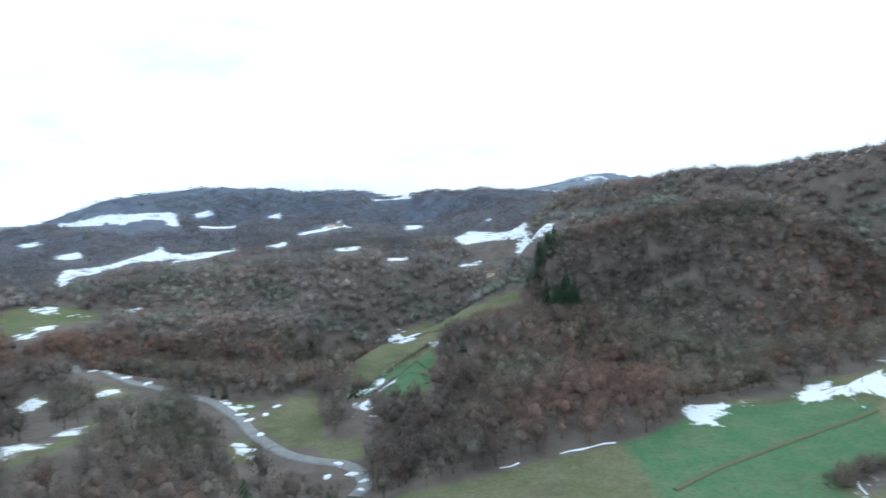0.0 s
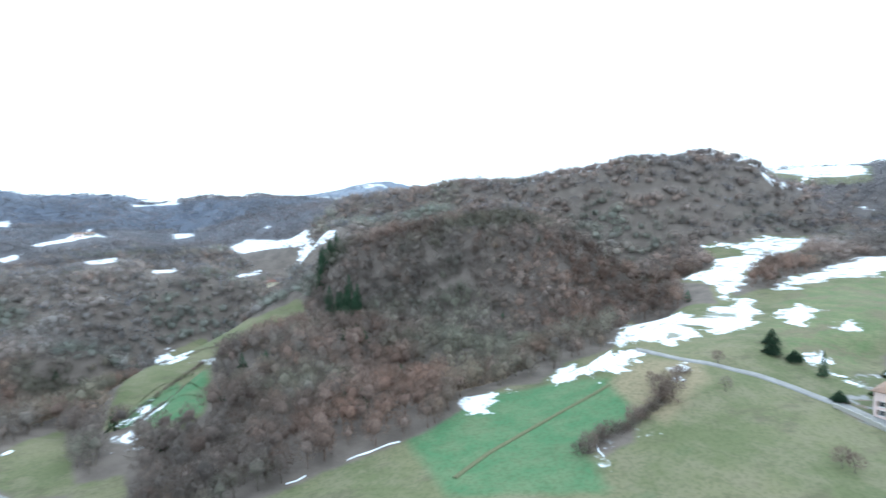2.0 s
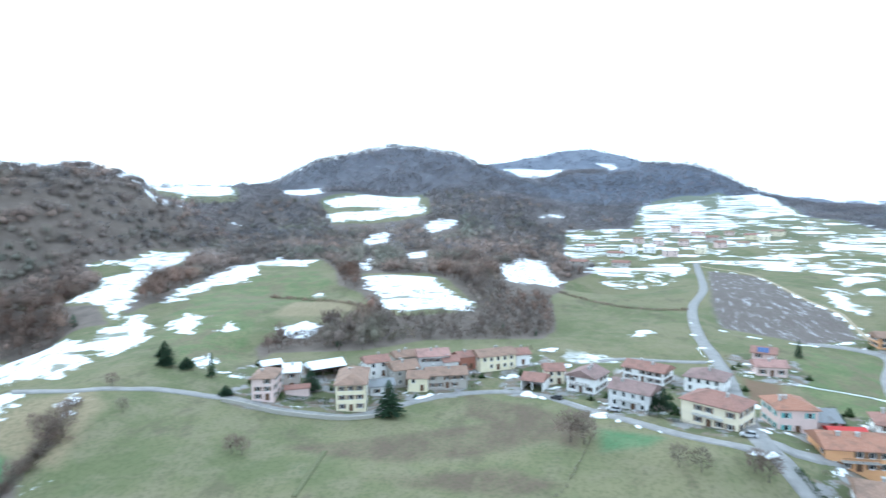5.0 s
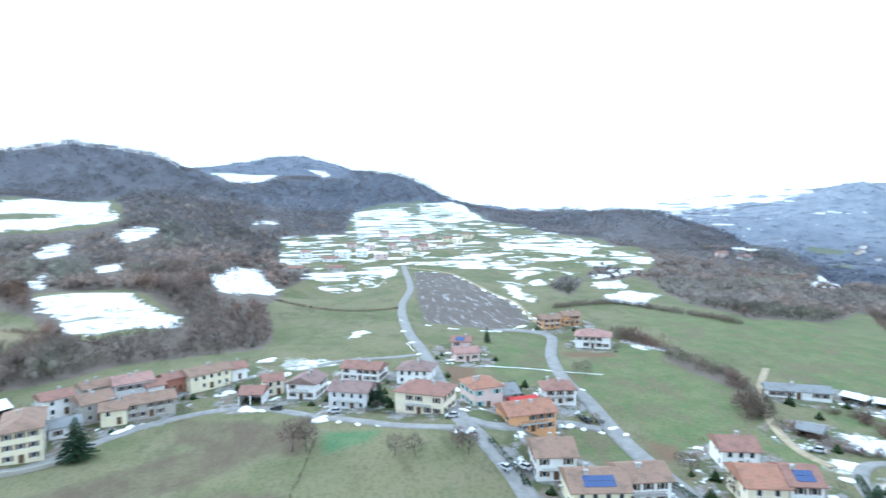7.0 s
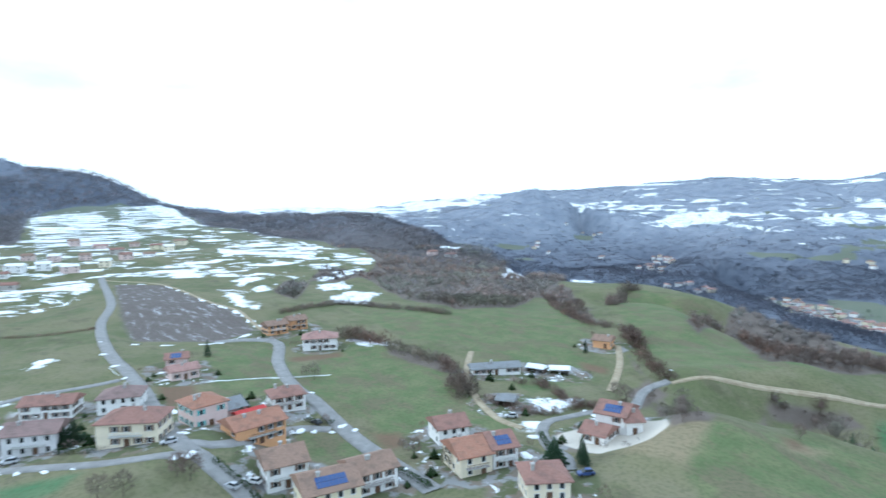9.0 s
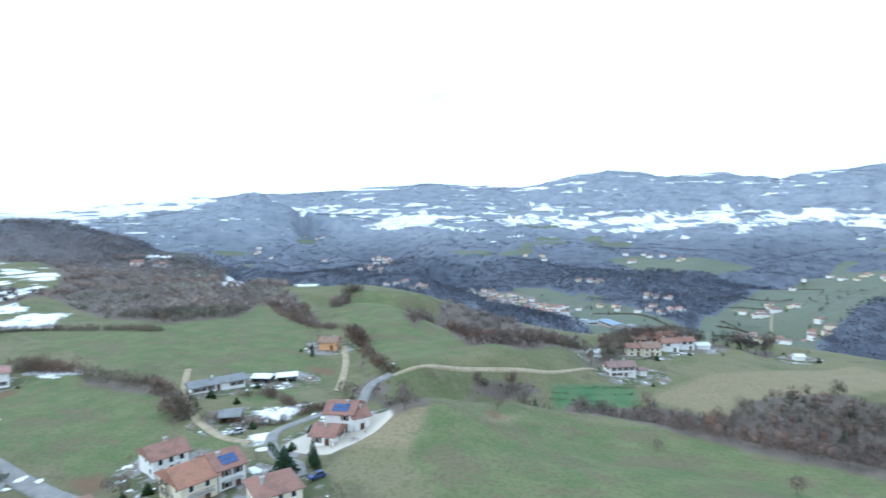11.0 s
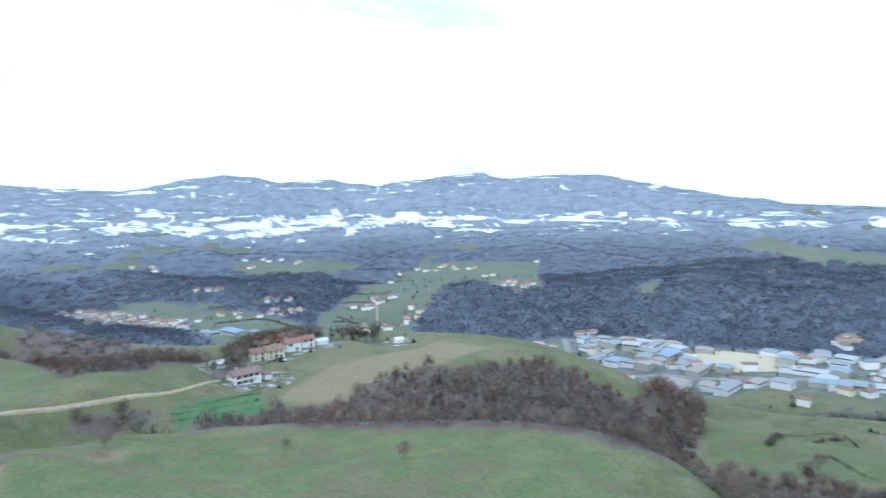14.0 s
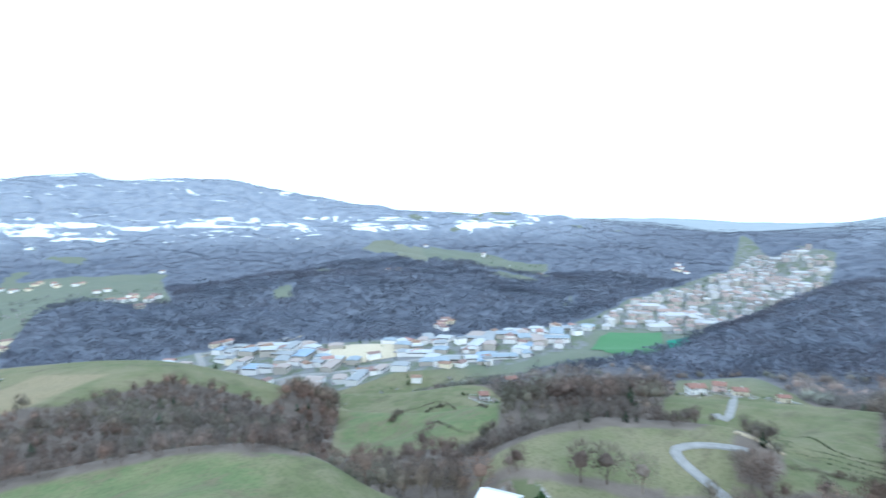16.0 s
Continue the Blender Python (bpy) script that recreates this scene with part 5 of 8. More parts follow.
ROADS.append(([(361.1, -58.8), (290.7, -49.6), (236.9, -48.9)], 0.72))
ROAD_KINDS.append("snow")
ROADS.append(([(-179.6, 287.2), (-151.1, 265.9), (-129.4, 255.8)], 0.9))
ROAD_KINDS.append("snow")
ROADS.append(([(118.6, -148.8), (110.2, -155.8), (101, -160.4)], 0.72))
ROAD_KINDS.append("snow")
ROADS.append(([(162.2, -20.6), (154.2, -28.9)], 0.9))
ROAD_KINDS.append("snow")
ROADS.append(([(164, -75.2), (158, -86.1)], 0.6))
ROAD_KINDS.append("snow")
ROADS.append(([(276, 223.4), (368.7, 255), (449.6, 266.6)], 0.78))
ROAD_KINDS.append("snow")
ROADS.append(([(-190.2, -1355.1), (-160, -1290), (-124.7, -1215.0), (-114.1, -1076.2), (-128.2, -1040.6), (-109.1, -967.1), (-86.7, -931.9)], 3.5))
ROAD_KINDS.append("dirt")
ROADS.append(([(-59.1, -1263.9), (-121.9, -1207.5)], 3))
ROAD_KINDS.append("dirt")
ROADS.append(([(-352.6, -792.2), (-429, -795.1), (-529.2, -801.1)], 3))
ROAD_KINDS.append("dirt")
ROADS.append(([(490.2, 415), (551.6, 439.7), (676.3, 504.5), (703.4, 489.6), (720.2, 481.9)], 9))
ROAD_KINDS.append("snow")
ROADS.append(([(486.7, 414.5), (557.7, 444.5), (681.9, 508.6)], 7))
ROAD_KINDS.append("snow")
ROADS.append(([(-364.4, -818.4), (-330.5, -711.7), (-348.6, -649.6), (-390.5, -624.1), (-456, -598.4), (-584.2, -545.5), (-667.7, -497.5)], 9))
ROAD_KINDS.append("asphalt")
ROADS.append(([(-384.2, -627.1), (-342.6, -565.6), (-326, -508.8)], 12))
ROAD_KINDS.append("asphalt")
ROADS.append(([(-365.3, -805.7), (-440.7, -801.2), (-508.5, -811.6)], 6))
ROAD_KINDS.append("asphalt")
YARDS = [(169, 102), (180, 76), (199, 95), (182, 99), (176, 94), (192, 71), (220, 70), (192, 113), (84, -98), (208, 78), (204, 66), (220, 59), (200, 59), (205, 50), (220, 52), (225, 47), (229, 36), (236, 27), (208, 18), (216, 12), (208, 0), (190, -15), (221, -21), (212, -40), (172, -35), (249, -67), (234, -65), (177, -54), (182, -64), (175, -67), (182, -82), (159, -62)]
YARDS += [(136, -60), (117, -62), (118, -74), (127, -107), (108, -97), (105, -105), (96, -145), (93, -145), (95, -134), (167, -165), (151, -187), (136, -140), (158, -181), (164, -236), (249, -131), (289, -126), (292, -140), (33, -278), (32, -324), (31, -350), (24, -327), (21, -354), (15, -342), (7, -354), (13, -376), (-2, -360), (24, -284), (50, -310), (-52, -381), (-456, -160), (-491, -171), (-475, -148), (-467, -131), (-107, -83), (-477, -104), (-433, -319), (-371, -301)]

UNITS = dict(open=1, snow=1)


def field_of(kind, x, y):
    """The signed distance to the nearest outline of one kind, positive inside, never beyond 60 m."""
    best = np.full(np.shape(x), -60.0)
    for outline in AREAS[kind]:
        xs, ys = [p[0] for p in outline], [p[1] for p in outline]
        near = (x > min(xs) - 60) & (x < max(xs) + 60) & (y > min(ys) - 60) & (y < max(ys) + 60)
        if near.any():
            best[near] = np.maximum(best[near], inside(x[near], y[near], outline))
    return np.clip(best, -60, 60)


def upland_haze_of(x, y):
    """Share of haze colour: 1 across the valley and on the far hills, 0 on the near plateau and its woods."""
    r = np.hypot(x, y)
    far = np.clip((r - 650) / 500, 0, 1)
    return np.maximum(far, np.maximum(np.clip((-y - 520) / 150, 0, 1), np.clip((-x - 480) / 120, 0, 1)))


def highland_haze_of(x, y, z):
    """1 on the upper slopes far across the valley, which are coloured palest for haze."""
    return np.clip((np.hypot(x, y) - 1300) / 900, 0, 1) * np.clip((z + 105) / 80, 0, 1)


def yard_of(x, y):
    """Positive on the trodden ground round the houses."""
    best = np.full(np.shape(x), -60.0)
    near = (x > -520) & (x < 330) & (y > -400) & (y < 140)
    for a, b in YARDS:
        best[near] = np.maximum(best[near], 13 - np.hypot(x[near] - a, y[near] - b))
    return best


def upland_fields(x, y, z):
    """Small pastures on the lower far slopes."""
    v, u = np.floor(z / 16.0 + rolling(x, y, 240, 18) * 1.5), np.floor((x * 0.7 - y * 0.7) / 70.0 + rolling(x, y, 260, 19) * 2)
    h = np.sin(u * 39.3468 + v * 11.135) * 24634.6345
    h = h - np.floor(h)
    share = np.clip(0.02 + 0.10 * rolling(x, y, 500, 20), 0, 1) * (np.hypot(x, y) > 1150) * (y < -300) * (x > -2600)
    return np.where((h < share) & (z > -140) & (z < 40), 8.0, -14.0) + rolling(x, y, 30, 21) * 6


def upland_snow(x, y, z):
    """Snow left in thin level strips on terraced fields high on the far slopes."""
    r = np.hypot(x, y)
    arc = np.arctan2(x, -y) * 2500
    level_of = (z + 9 * rolling(x, y, 420, 8)) * 10
    strips = 0.55 * rolling(arc, level_of * 1.5, 110, 9) + 0.45 * rolling(arc, level_of * 1.5, 42, 12)
    way = arc / 2500
    middle, spread = np.interp(way, (-0.6, -0.25, 0.0, 0.25), (-26, -14, 6, 34)), np.interp(way, (-0.6, -0.2, 0.2), (20, 30, 50))
    belt = np.exp(-((z - middle + 10 * rolling(x, y, 900, 10)) / spread) ** 2) * (0.72 + 0.45 * rolling(x, y, 420, 11))
    high = 0.30 * np.clip((z - 60) / 80, 0, 1)
    high = np.maximum(high, 1.1 * np.clip((way - 0.62) / 0.2, 0, 1) * np.clip((r - 3000) / 300, 0, 1) * np.clip((z + 20) / 40, 0, 1))
    share = np.where((r > 1750) & (z > -75) & (x > -2700), np.maximum(belt, high), 0.0)
    share = share * np.clip((np.hypot(x - 1575, y + 1811) - 150) / 450, 0, 1)
    return np.where(share > 0.02, np.clip((strips - 0.58 + 0.86 * share) * 45, -45, 8), -60.0)


ANGLES = 800
_th = np.linspace(0, 2 * np.pi, ANGLES, endpoint=False)
_r = np.concatenate([np.geomspace(6, 145, 100, endpoint=False), np.geomspace(145, 1000, 130, endpoint=False),
                     np.geomspace(1000, 3500, 140, endpoint=False), np.geomspace(3500, 4950, 14)])
_r[0] = 0.01
RINGS = len(_r)
GX, GY = (np.outer(_r, np.sin(_th)), np.outer(_r, np.cos(_th)))
GZ = height(GX, GY)
open_field = np.minimum(np.maximum(field_of("open", GX, GY), 145 - np.hypot(GX, GY)), -field_of("wood", GX, GY))
far_snow = upland_snow(GX, GY, GZ)
snow_field = np.maximum(field_of("snow", GX, GY), far_snow)
open_field = np.maximum(open_field, np.maximum(far_snow, upland_fields(GX, GY, GZ)))
verts = np.empty((RINGS * ANGLES + 1, 3))
verts[:-1] = np.stack([GX, GY, GZ], 2).reshape(-1, 3)
verts[-1] = (0, 0, GZ[0].mean())
i, j = np.meshgrid(np.arange(RINGS - 1), np.arange(ANGLES), indexing="ij")
k = (j + 1) % ANGLES
quads = np.stack([i * ANGLES + j, i * ANGLES + k, (i + 1) * ANGLES + k, (i + 1) * ANGLES + j], 2).reshape(-1, 4)


def sheet(name, points, faces, material, smooth=False, values=None, normals=None):
    """A mesh object from arrays of points and of faces with one count of corners."""
    mesh = bpy.data.meshes.new(name)
    mesh.vertices.add(len(points))
    mesh.vertices.foreach_set("co", np.asarray(points, np.float32).ravel())
    n = faces.shape[1]
    mesh.loops.add(faces.size)
    mesh.loops.foreach_set("vertex_index", faces.astype(np.int32).ravel())
    mesh.polygons.add(len(faces))
    mesh.polygons.foreach_set("loop_start", np.arange(0, faces.size, n, dtype=np.int32))
    if smooth:
        mesh.polygons.foreach_set("use_smooth", np.ones(len(faces), bool))
    for key, v in (values or {}).items():
        a = mesh.attributes.new(key, "FLOAT", "POINT")
        a.data.foreach_set("value", np.asarray(v, np.float32).ravel())
    mesh.update(calc_edges=True)
    if normals is not None:
        mesh.normals_split_custom_set_from_vertices(normals)
    mesh.materials.append(material)
    return new(name, mesh)


def with_centre(v, c):
    return np.append(v.ravel(), c)


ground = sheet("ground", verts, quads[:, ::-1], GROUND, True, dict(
    open=with_centre(open_field, 60), snow=with_centre(snow_field, -60), upland_haze=with_centre(upland_haze_of(GX, GY), 0),
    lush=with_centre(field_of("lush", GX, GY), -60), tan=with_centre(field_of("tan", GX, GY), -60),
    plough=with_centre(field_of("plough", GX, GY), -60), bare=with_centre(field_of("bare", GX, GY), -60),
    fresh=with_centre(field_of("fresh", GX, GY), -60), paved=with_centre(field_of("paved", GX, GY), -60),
    # plain: share of the pale haze colour on the distant plain
    highland_haze=with_centre(highland_haze_of(GX, GY, GZ), 0), plain=with_centre(np.clip((-GX - 2700) / 600, 0, 1), 0),
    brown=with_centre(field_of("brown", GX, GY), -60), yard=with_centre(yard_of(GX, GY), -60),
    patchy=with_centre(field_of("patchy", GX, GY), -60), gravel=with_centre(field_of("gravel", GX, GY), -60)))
tagged(ground, "rolling winter pasture, brown woodland floor and patches of old snow", "ground", kind="structure")


def level(x, y):
    return float(height(np.array([x]), np.array([y]))[0])


# ---- woods ----
def bare_tree(seed, tall, wide, limbs, twigs, blade, thin=0.06, stout=0.14):
    """Triangles of a leafless tree of the given height: tapered trunk, limbs, and a crown of fine twig sprays."""
    rng = np.random.default_rng(seed)
    tris = []

    def stick(a, b, ra, rb, sides=3):
        a, b = np.array(a, float), np.array(b, float)
        d = (b - a) / (np.linalg.norm(b - a) + 1e-9)
        u = np.cross(d, (0.3, 0.9, 0.2))
        u /= np.linalg.norm(u)
        w = np.cross(d, u)
        ring = [(math.cos(2 * math.pi * s / sides) * u + math.sin(2 * math.pi * s / sides) * w) for s in range(sides)]
        for s in range(sides):
            p, q = ring[s], ring[(s + 1) % sides]
            tris.append((a + p * ra, a + q * ra, b + q * rb))
            tris.append((a + p * ra, b + q * rb, b + p * rb))

    mid = np.array([rng.normal(0, 0.03), rng.normal(0, 0.03), 0.55]) * tall
    if limbs:
        stick((0, 0, -0.5), mid, tall * 0.022, tall * 0.012, 4)
    tips = []
    for n in range(limbs):
        a = 2.4 * n + rng.uniform(-0.4, 0.4)
        start = mid * rng.uniform(0.45, 1.0)
        reach = wide * rng.uniform(0.55, 0.95)
        end = np.array([math.cos(a) * reach, math.sin(a) * reach, tall * rng.uniform(0.62, 0.9)])
        stick(start, end, tall * 0.009, tall * 0.003)
        tips.append(end)
    for n in range(twigs):
        z = rng.uniform(-0.75, 1.0)
        a = rng.uniform(0, 2 * math.pi)
        k = math.sqrt(max(0, 1 - z * z)) * (1 + 0.25 * math.sin(3 * a + seed))
        shell = rng.uniform(0.55, 1.0) ** 0.6
        p = np.array([math.cos(a) * k * wide, math.sin(a) * k * wide, z * tall * 0.43]) * shell
        out = p / (np.linalg.norm(p) + 1e-6) + rng.normal(0, 0.45, 3) + np.array([0, 0, 0.35])
        out /= np.linalg.norm(out)
        side = np.cross(out, rng.normal(0, 1, 3))
        side /= np.linalg.norm(side)
        p = p + np.array([0, 0, tall * 0.56])
        long, thick = blade * rng.uniform(0.7, 1.4), blade * rng.uniform(thin, stout)
        tris.append((p - out * long * 0.5 - side * thick, p - out * long * 0.5 + side * thick, p + out * long * 0.5))
    return np.array(tris)


def conifer(seed, tall, wide, tiers, each, spread=0.28):
    rng = np.random.default_rng(seed)
    tris = []
    for s in range(4):
        a, b = s * math.pi / 2, (s + 1) * math.pi / 2
        r = tall * 0.02
        tris.append(((math.cos(a) * r, math.sin(a) * r, -0.5), (math.cos(b) * r, math.sin(b) * r, -0.5), (0, 0, tall * 0.9)))
    for t in range(tiers):
        z = tall * (0.08 + 0.9 * t / tiers)
        r = wide * (1 - t / tiers) ** 0.85 + 0.15
        for n in range(each):
            a = 2 * math.pi * (n + 0.5 * (t % 2)) / each + rng.uniform(-0.25, 0.25)
            q = r * rng.uniform(0.6, 1.2)
            out, side = np.array([math.cos(a), math.sin(a), 0]), np.array([-math.sin(a), math.cos(a), 0])
            h = tall / tiers
            root, tip = np.array([0, 0, z + h * 0.8]), out * q + np.array([0, 0, z - h * 0.35])
            tris.append((root, tip + side * q * spread + np.array([0, 0, h * 0.3]), tip))
            tris.append((root, tip, tip - side * q * spread + np.array([0, 0, h * 0.3])))
    return np.array(tris)


def ball():
    """The corners and faces of an icosahedron on the unit sphere."""
    g = (1 + 5 ** 0.5) / 2
    p = [np.array(v, float) / math.hypot(1, g) for v in ((-1, g, 0), (1, g, 0), (-1, -g, 0), (1, -g, 0), (0, -1, g), (0, 1, g), (0, -1, -g), (0, 1, -g), (g, 0, -1), (g, 0, 1), (-g, 0, -1), (-g, 0, 1))]
    coarse = [(0, 11, 5), (0, 5, 1), (0, 1, 7), (0, 7, 10), (0, 10, 11), (1, 5, 9), (5, 11, 4), (11, 10, 2), (10, 7, 6), (7, 1, 8),
              (3, 9, 4), (3, 4, 2), (3, 2, 6), (3, 6, 8), (3, 8, 9), (4, 9, 5), (2, 4, 11), (6, 2, 10), (8, 6, 7), (9, 8, 1)]
    return np.array(p), np.array(coarse)


BALL, COARSE = ball()


def crowned_tree(seed, tall, wide, limbs, twigs, blade, thin, stout, heart=0.62):
    """A leafless tree: trunk, limbs and twig sprays round a close uneven heart of the finest twigs.
    Gives its triangles and, for each, the middle of the mass that it belongs to."""
    rng = np.random.default_rng(seed + 500)
    tris = bare_tree(seed, tall, wide, limbs, twigs, blade, thin, stout)
    cores = np.tile([0, 0, tall * 0.42], (len(tris), 1))
    size = np.array([wide, wide, tall * 0.40]) * heart
    points = np.array([0, 0, tall * 0.54]) + BALL[:12] * size * (1 + rng.normal(0, 0.22, (12, 1)).clip(-0.4, 0.5))
    return np.concatenate([tris, points[COARSE]]), np.concatenate([cores, np.tile([0, 0, tall * 0.42], (len(COARSE), 1))])


def rounded(model, up=0.55):
    """The model's faces turned outwards, with a normal for each corner that follows the round of its mass of twigs."""
    if isinstance(model, tuple):
        model, cores = model
    else:
        low, high = model.reshape(-1, 3).min(axis=0), model.reshape(-1, 3).max(axis=0)
        cores = np.tile([0, 0, low[2] + 0.42 * (high[2] - low[2])], (len(model), 1))
    face = np.cross(model[:, 1] - model[:, 0], model[:, 2] - model[:, 0])
    face /= np.linalg.norm(face, axis=1, keepdims=True) + 1e-9
    back = (face * (model.mean(axis=1) - cores)).sum(axis=1) < 0
    model, face = model.copy(), face.copy()
    model[back] = model[back][:, ::-1]
    face[back] *= -1
    out = model - cores[:, None, :]
    out /= np.linalg.norm(out, axis=2, keepdims=True) + 1e-9
    normal = out * 0.6 + face[:, None, :] * 0.08 + np.array([0, 0, up])
    return model, normal / (np.linalg.norm(normal, axis=2, keepdims=True) + 1e-9)


def plant(name, x, y, models, material, rng, low=0.75, high=1.25, lift=0.0, up=0.55):
    """One joined mesh of many trees of a few models, each turned, sized and tinted on its own."""
    if not len(x):
        return None
    z = height(x, y) + lift
    pick = rng.integers(0, len(models), len(x))
    size, turn = rng.uniform(low, high, len(x)) * np.where((field_of("wood", x, y) > -14) & (y < 60), 0.6, 1.0), rng.uniform(0, 2 * np.pi, len(x))
    tint = np.clip(0.45 + 0.45 * rolling(x, y, 45, 31) + 0.45 * rolling(x, y, 130, 35) + rng.normal(0, 0.2, len(x)), 0, 1)
    age = np.clip(rng.normal(0.5, 0.2, len(x)) + 0.3 * rolling(x, y, 30, 33) + 0.3 * rolling(x, y, 95, 36), 0, 1)
    points, tints, ages, normals = [], [], [], []
    for m, (model, facing) in enumerate(rounded(one, up) for one in models):
        s = np.nonzero(pick == m)[0]
        c, n = np.cos(turn[s])[:, None, None], np.sin(turn[s])[:, None, None]
        k = size[s][:, None, None]
        px, py, pz = model[None, :, :, 0], model[None, :, :, 1], model[None, :, :, 2]
        p = np.stack([(px * c - py * n) * k + x[s][:, None, None], (px * n + py * c) * k + y[s][:, None, None],
                      pz * k + z[s][:, None, None]], -1)
        points.append(p.reshape(-1, 3))
        fx, fy, fz = facing[None, :, :, 0], facing[None, :, :, 1], facing[None, :, :, 2]
        normals.append(np.stack([fx * c - fy * n, fx * n + fy * c, fz + 0 * c], -1).reshape(-1, 3))
        tints.append(np.repeat(tint[s], model.shape[0] * 3))
        ages.append(np.repeat(age[s], model.shape[0] * 3))
    points, tints, ages = np.concatenate(points), np.concatenate(tints), np.concatenate(ages)
    return sheet(name, points, np.arange(len(points)).reshape(-1, 3), material, True, dict(tint=tints, age=ages), np.concatenate(normals))


def scatter(x0, x1, y0, y1, step, rng):
    gx, gy = np.meshgrid(np.arange(x0, x1, step), np.arange(y0, y1, step))
    gx, gy = gx.ravel(), gy.ravel()
    return gx + rng.uniform(-0.48, 0.48, gx.size) * step, gy + rng.uniform(-0.48, 0.48, gx.size) * step


def wooded(x, y, margin):
    """Where trees stand: off the open ground, the snow patches and the roads."""
    z = height(x, y)
    free = (field_of("open", x, y) < -margin) & (np.hypot(x, y) > 145) & (field_of("snow", x, y) < -margin)
    free |= field_of("wood", x, y) > margin
    free &= (upland_snow(x, y, z) < 0) & (upland_fields(x, y, z) < 0)
    free &= field_of("clear", x, y) < 0
    for line, width in ROADS:
        free &= along(x, y, line) > width / 2 + margin
    return free


def seen_side(x, y):
    """Leaves out the quarter in the west that nothing shows."""
    a = np.degrees(np.arctan2(x, y)) % 360
    return (a < 268) | (a > 318)


rng = np.random.default_rng(5)
NEAR_TREES = [crowned_tree(s, 10.5, 3.9, 6, 290, 1.5, 0.03, 0.075, 0.50) for s in range(6)]
SLOPE_TREES = [crowned_tree(10 + s, 10.5, 4.2, 2, 120, 1.9, 0.04, 0.10, 0.48) for s in range(6)]
MID_TREES = [crowned_tree(20 + s, 10.0, 4.9, 0, 70, 2.1, 0.05, 0.11, 0.5) for s in range(5)]
HILL_TREES = [bare_tree(30 + s, 9.5, 5.4, 0, 34, 2.6, 0.07, 0.16) for s in range(5)]
SIDE_TREES = [bare_tree(50 + s, 9.0, 6.8, 0, 26, 3.2, 0.10, 0.22) for s in range(5)]
FAR_TREES = [bare_tree(40 + s, 9.0, 13.0, 0, 24, 4.6, 0.10, 0.22) for s in range(5)]
EVERGREENS = [conifer(60 + s, 11.0, 3.4, 7, 6) for s in range(3)]
x, y = scatter(-460, 700, -480, 640, 6.0, rng)
r = np.hypot(x, y)
keep = (r < 430) & seen_side(x, y)
x, y, r = x[keep], y[keep], r[keep]
keep = wooded(x, y, 1.0)
x, y, r = x[keep], y[keep], r[keep]
green = rng.random(x.size) < 0.03 + 0.12 * np.clip(rolling(x, y, 60, 41), 0, 1)
close = (r < 265) & ~green
tagged(plant("near_woods", x[close], y[close], NEAR_TREES, TWIGS, rng, 0.6, 1.2), "dense leafless brown deciduous wood beside the fields", "woods", kind="stuff")
far = (r >= 265) & ~green
tagged(plant("slope_woods", x[far], y[far], SLOPE_TREES, TWIGS, rng, 0.65, 1.25), "dense leafless brown deciduous wood on the slopes", "woods", kind="stuff")
tagged(plant("ivy_clad_trees", x[green], y[green], EVERGREENS, NEEDLES, rng, 0.35, 0.8), "scattered dark green evergreen trees among the bare wood", "woods", kind="stuff")
# low scrub closing the gaps in the copses
SCRUB = [bare_tree(70 + s, 4.5, 2.2, 0, 44, 1.6, 0.05, 0.12) for s in range(4)]
x, y = scatter(-260, 620, -420, 420, 4.0, rng)
keep = (field_of("wood", x, y) > 0.5) & (np.hypot(x, y) < 480)
for line, width in ROADS:
    keep &= along(x, y, line) > width / 2 + 1
tagged(plant("copse_scrub", x[keep], y[keep], SCRUB, TWIGS, rng, 0.5, 1.2), "low leafless scrub under the copse trees", "shrubs", kind="stuff")
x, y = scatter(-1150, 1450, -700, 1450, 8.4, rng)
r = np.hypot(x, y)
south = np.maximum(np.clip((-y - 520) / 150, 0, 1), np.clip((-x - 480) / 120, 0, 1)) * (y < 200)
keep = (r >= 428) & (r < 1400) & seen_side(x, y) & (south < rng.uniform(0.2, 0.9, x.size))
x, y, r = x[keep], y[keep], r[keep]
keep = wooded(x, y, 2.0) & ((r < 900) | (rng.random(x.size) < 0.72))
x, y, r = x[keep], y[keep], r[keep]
# the greyer haze-coloured twigs take over with distance
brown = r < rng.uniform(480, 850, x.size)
tagged(plant("hillside_woods", x[brown], y[brown], MID_TREES, VEILED_HILLSIDE_TWIGS, rng, 0.95, 1.4, -2.6, 1.6), "leafless brown wood, lightened for veiling glare, covering the nearer hills", "woods", kind="stuff")
tagged(plant("hilltop_woods", x[~brown], y[~brown], HILL_TREES, HAZED_HILL_TWIGS, rng, 0.95, 1.4, -2.2, 0.9), "leafless wood, greyed for haze, covering the hilltops", "woods", kind="stuff")
n_mid = keep.sum()
x, y = scatter(-1650, 1500, -1650, 200, 12.0, rng)
r = np.hypot(x, y)
south = np.maximum(np.clip((-y - 520) / 150, 0, 1), np.clip((-x - 480) / 120, 0, 1))
keep = (r >= 560) & (r < 1600) & seen_side(x, y) & (south > rng.uniform(0.2, 0.9, x.size))
x, y = x[keep], y[keep]
keep = wooded(x, y, 4.0)
x, y = x[keep], y[keep]
tagged(plant("valley_side_woods", x, y, SIDE_TREES, HAZED_UPLAND_TWIGS, rng, 0.9, 1.5, -2.0, 1.0), "dark bare wood, tinted blue for haze, on the steep side of the valley", "woods", kind="stuff")
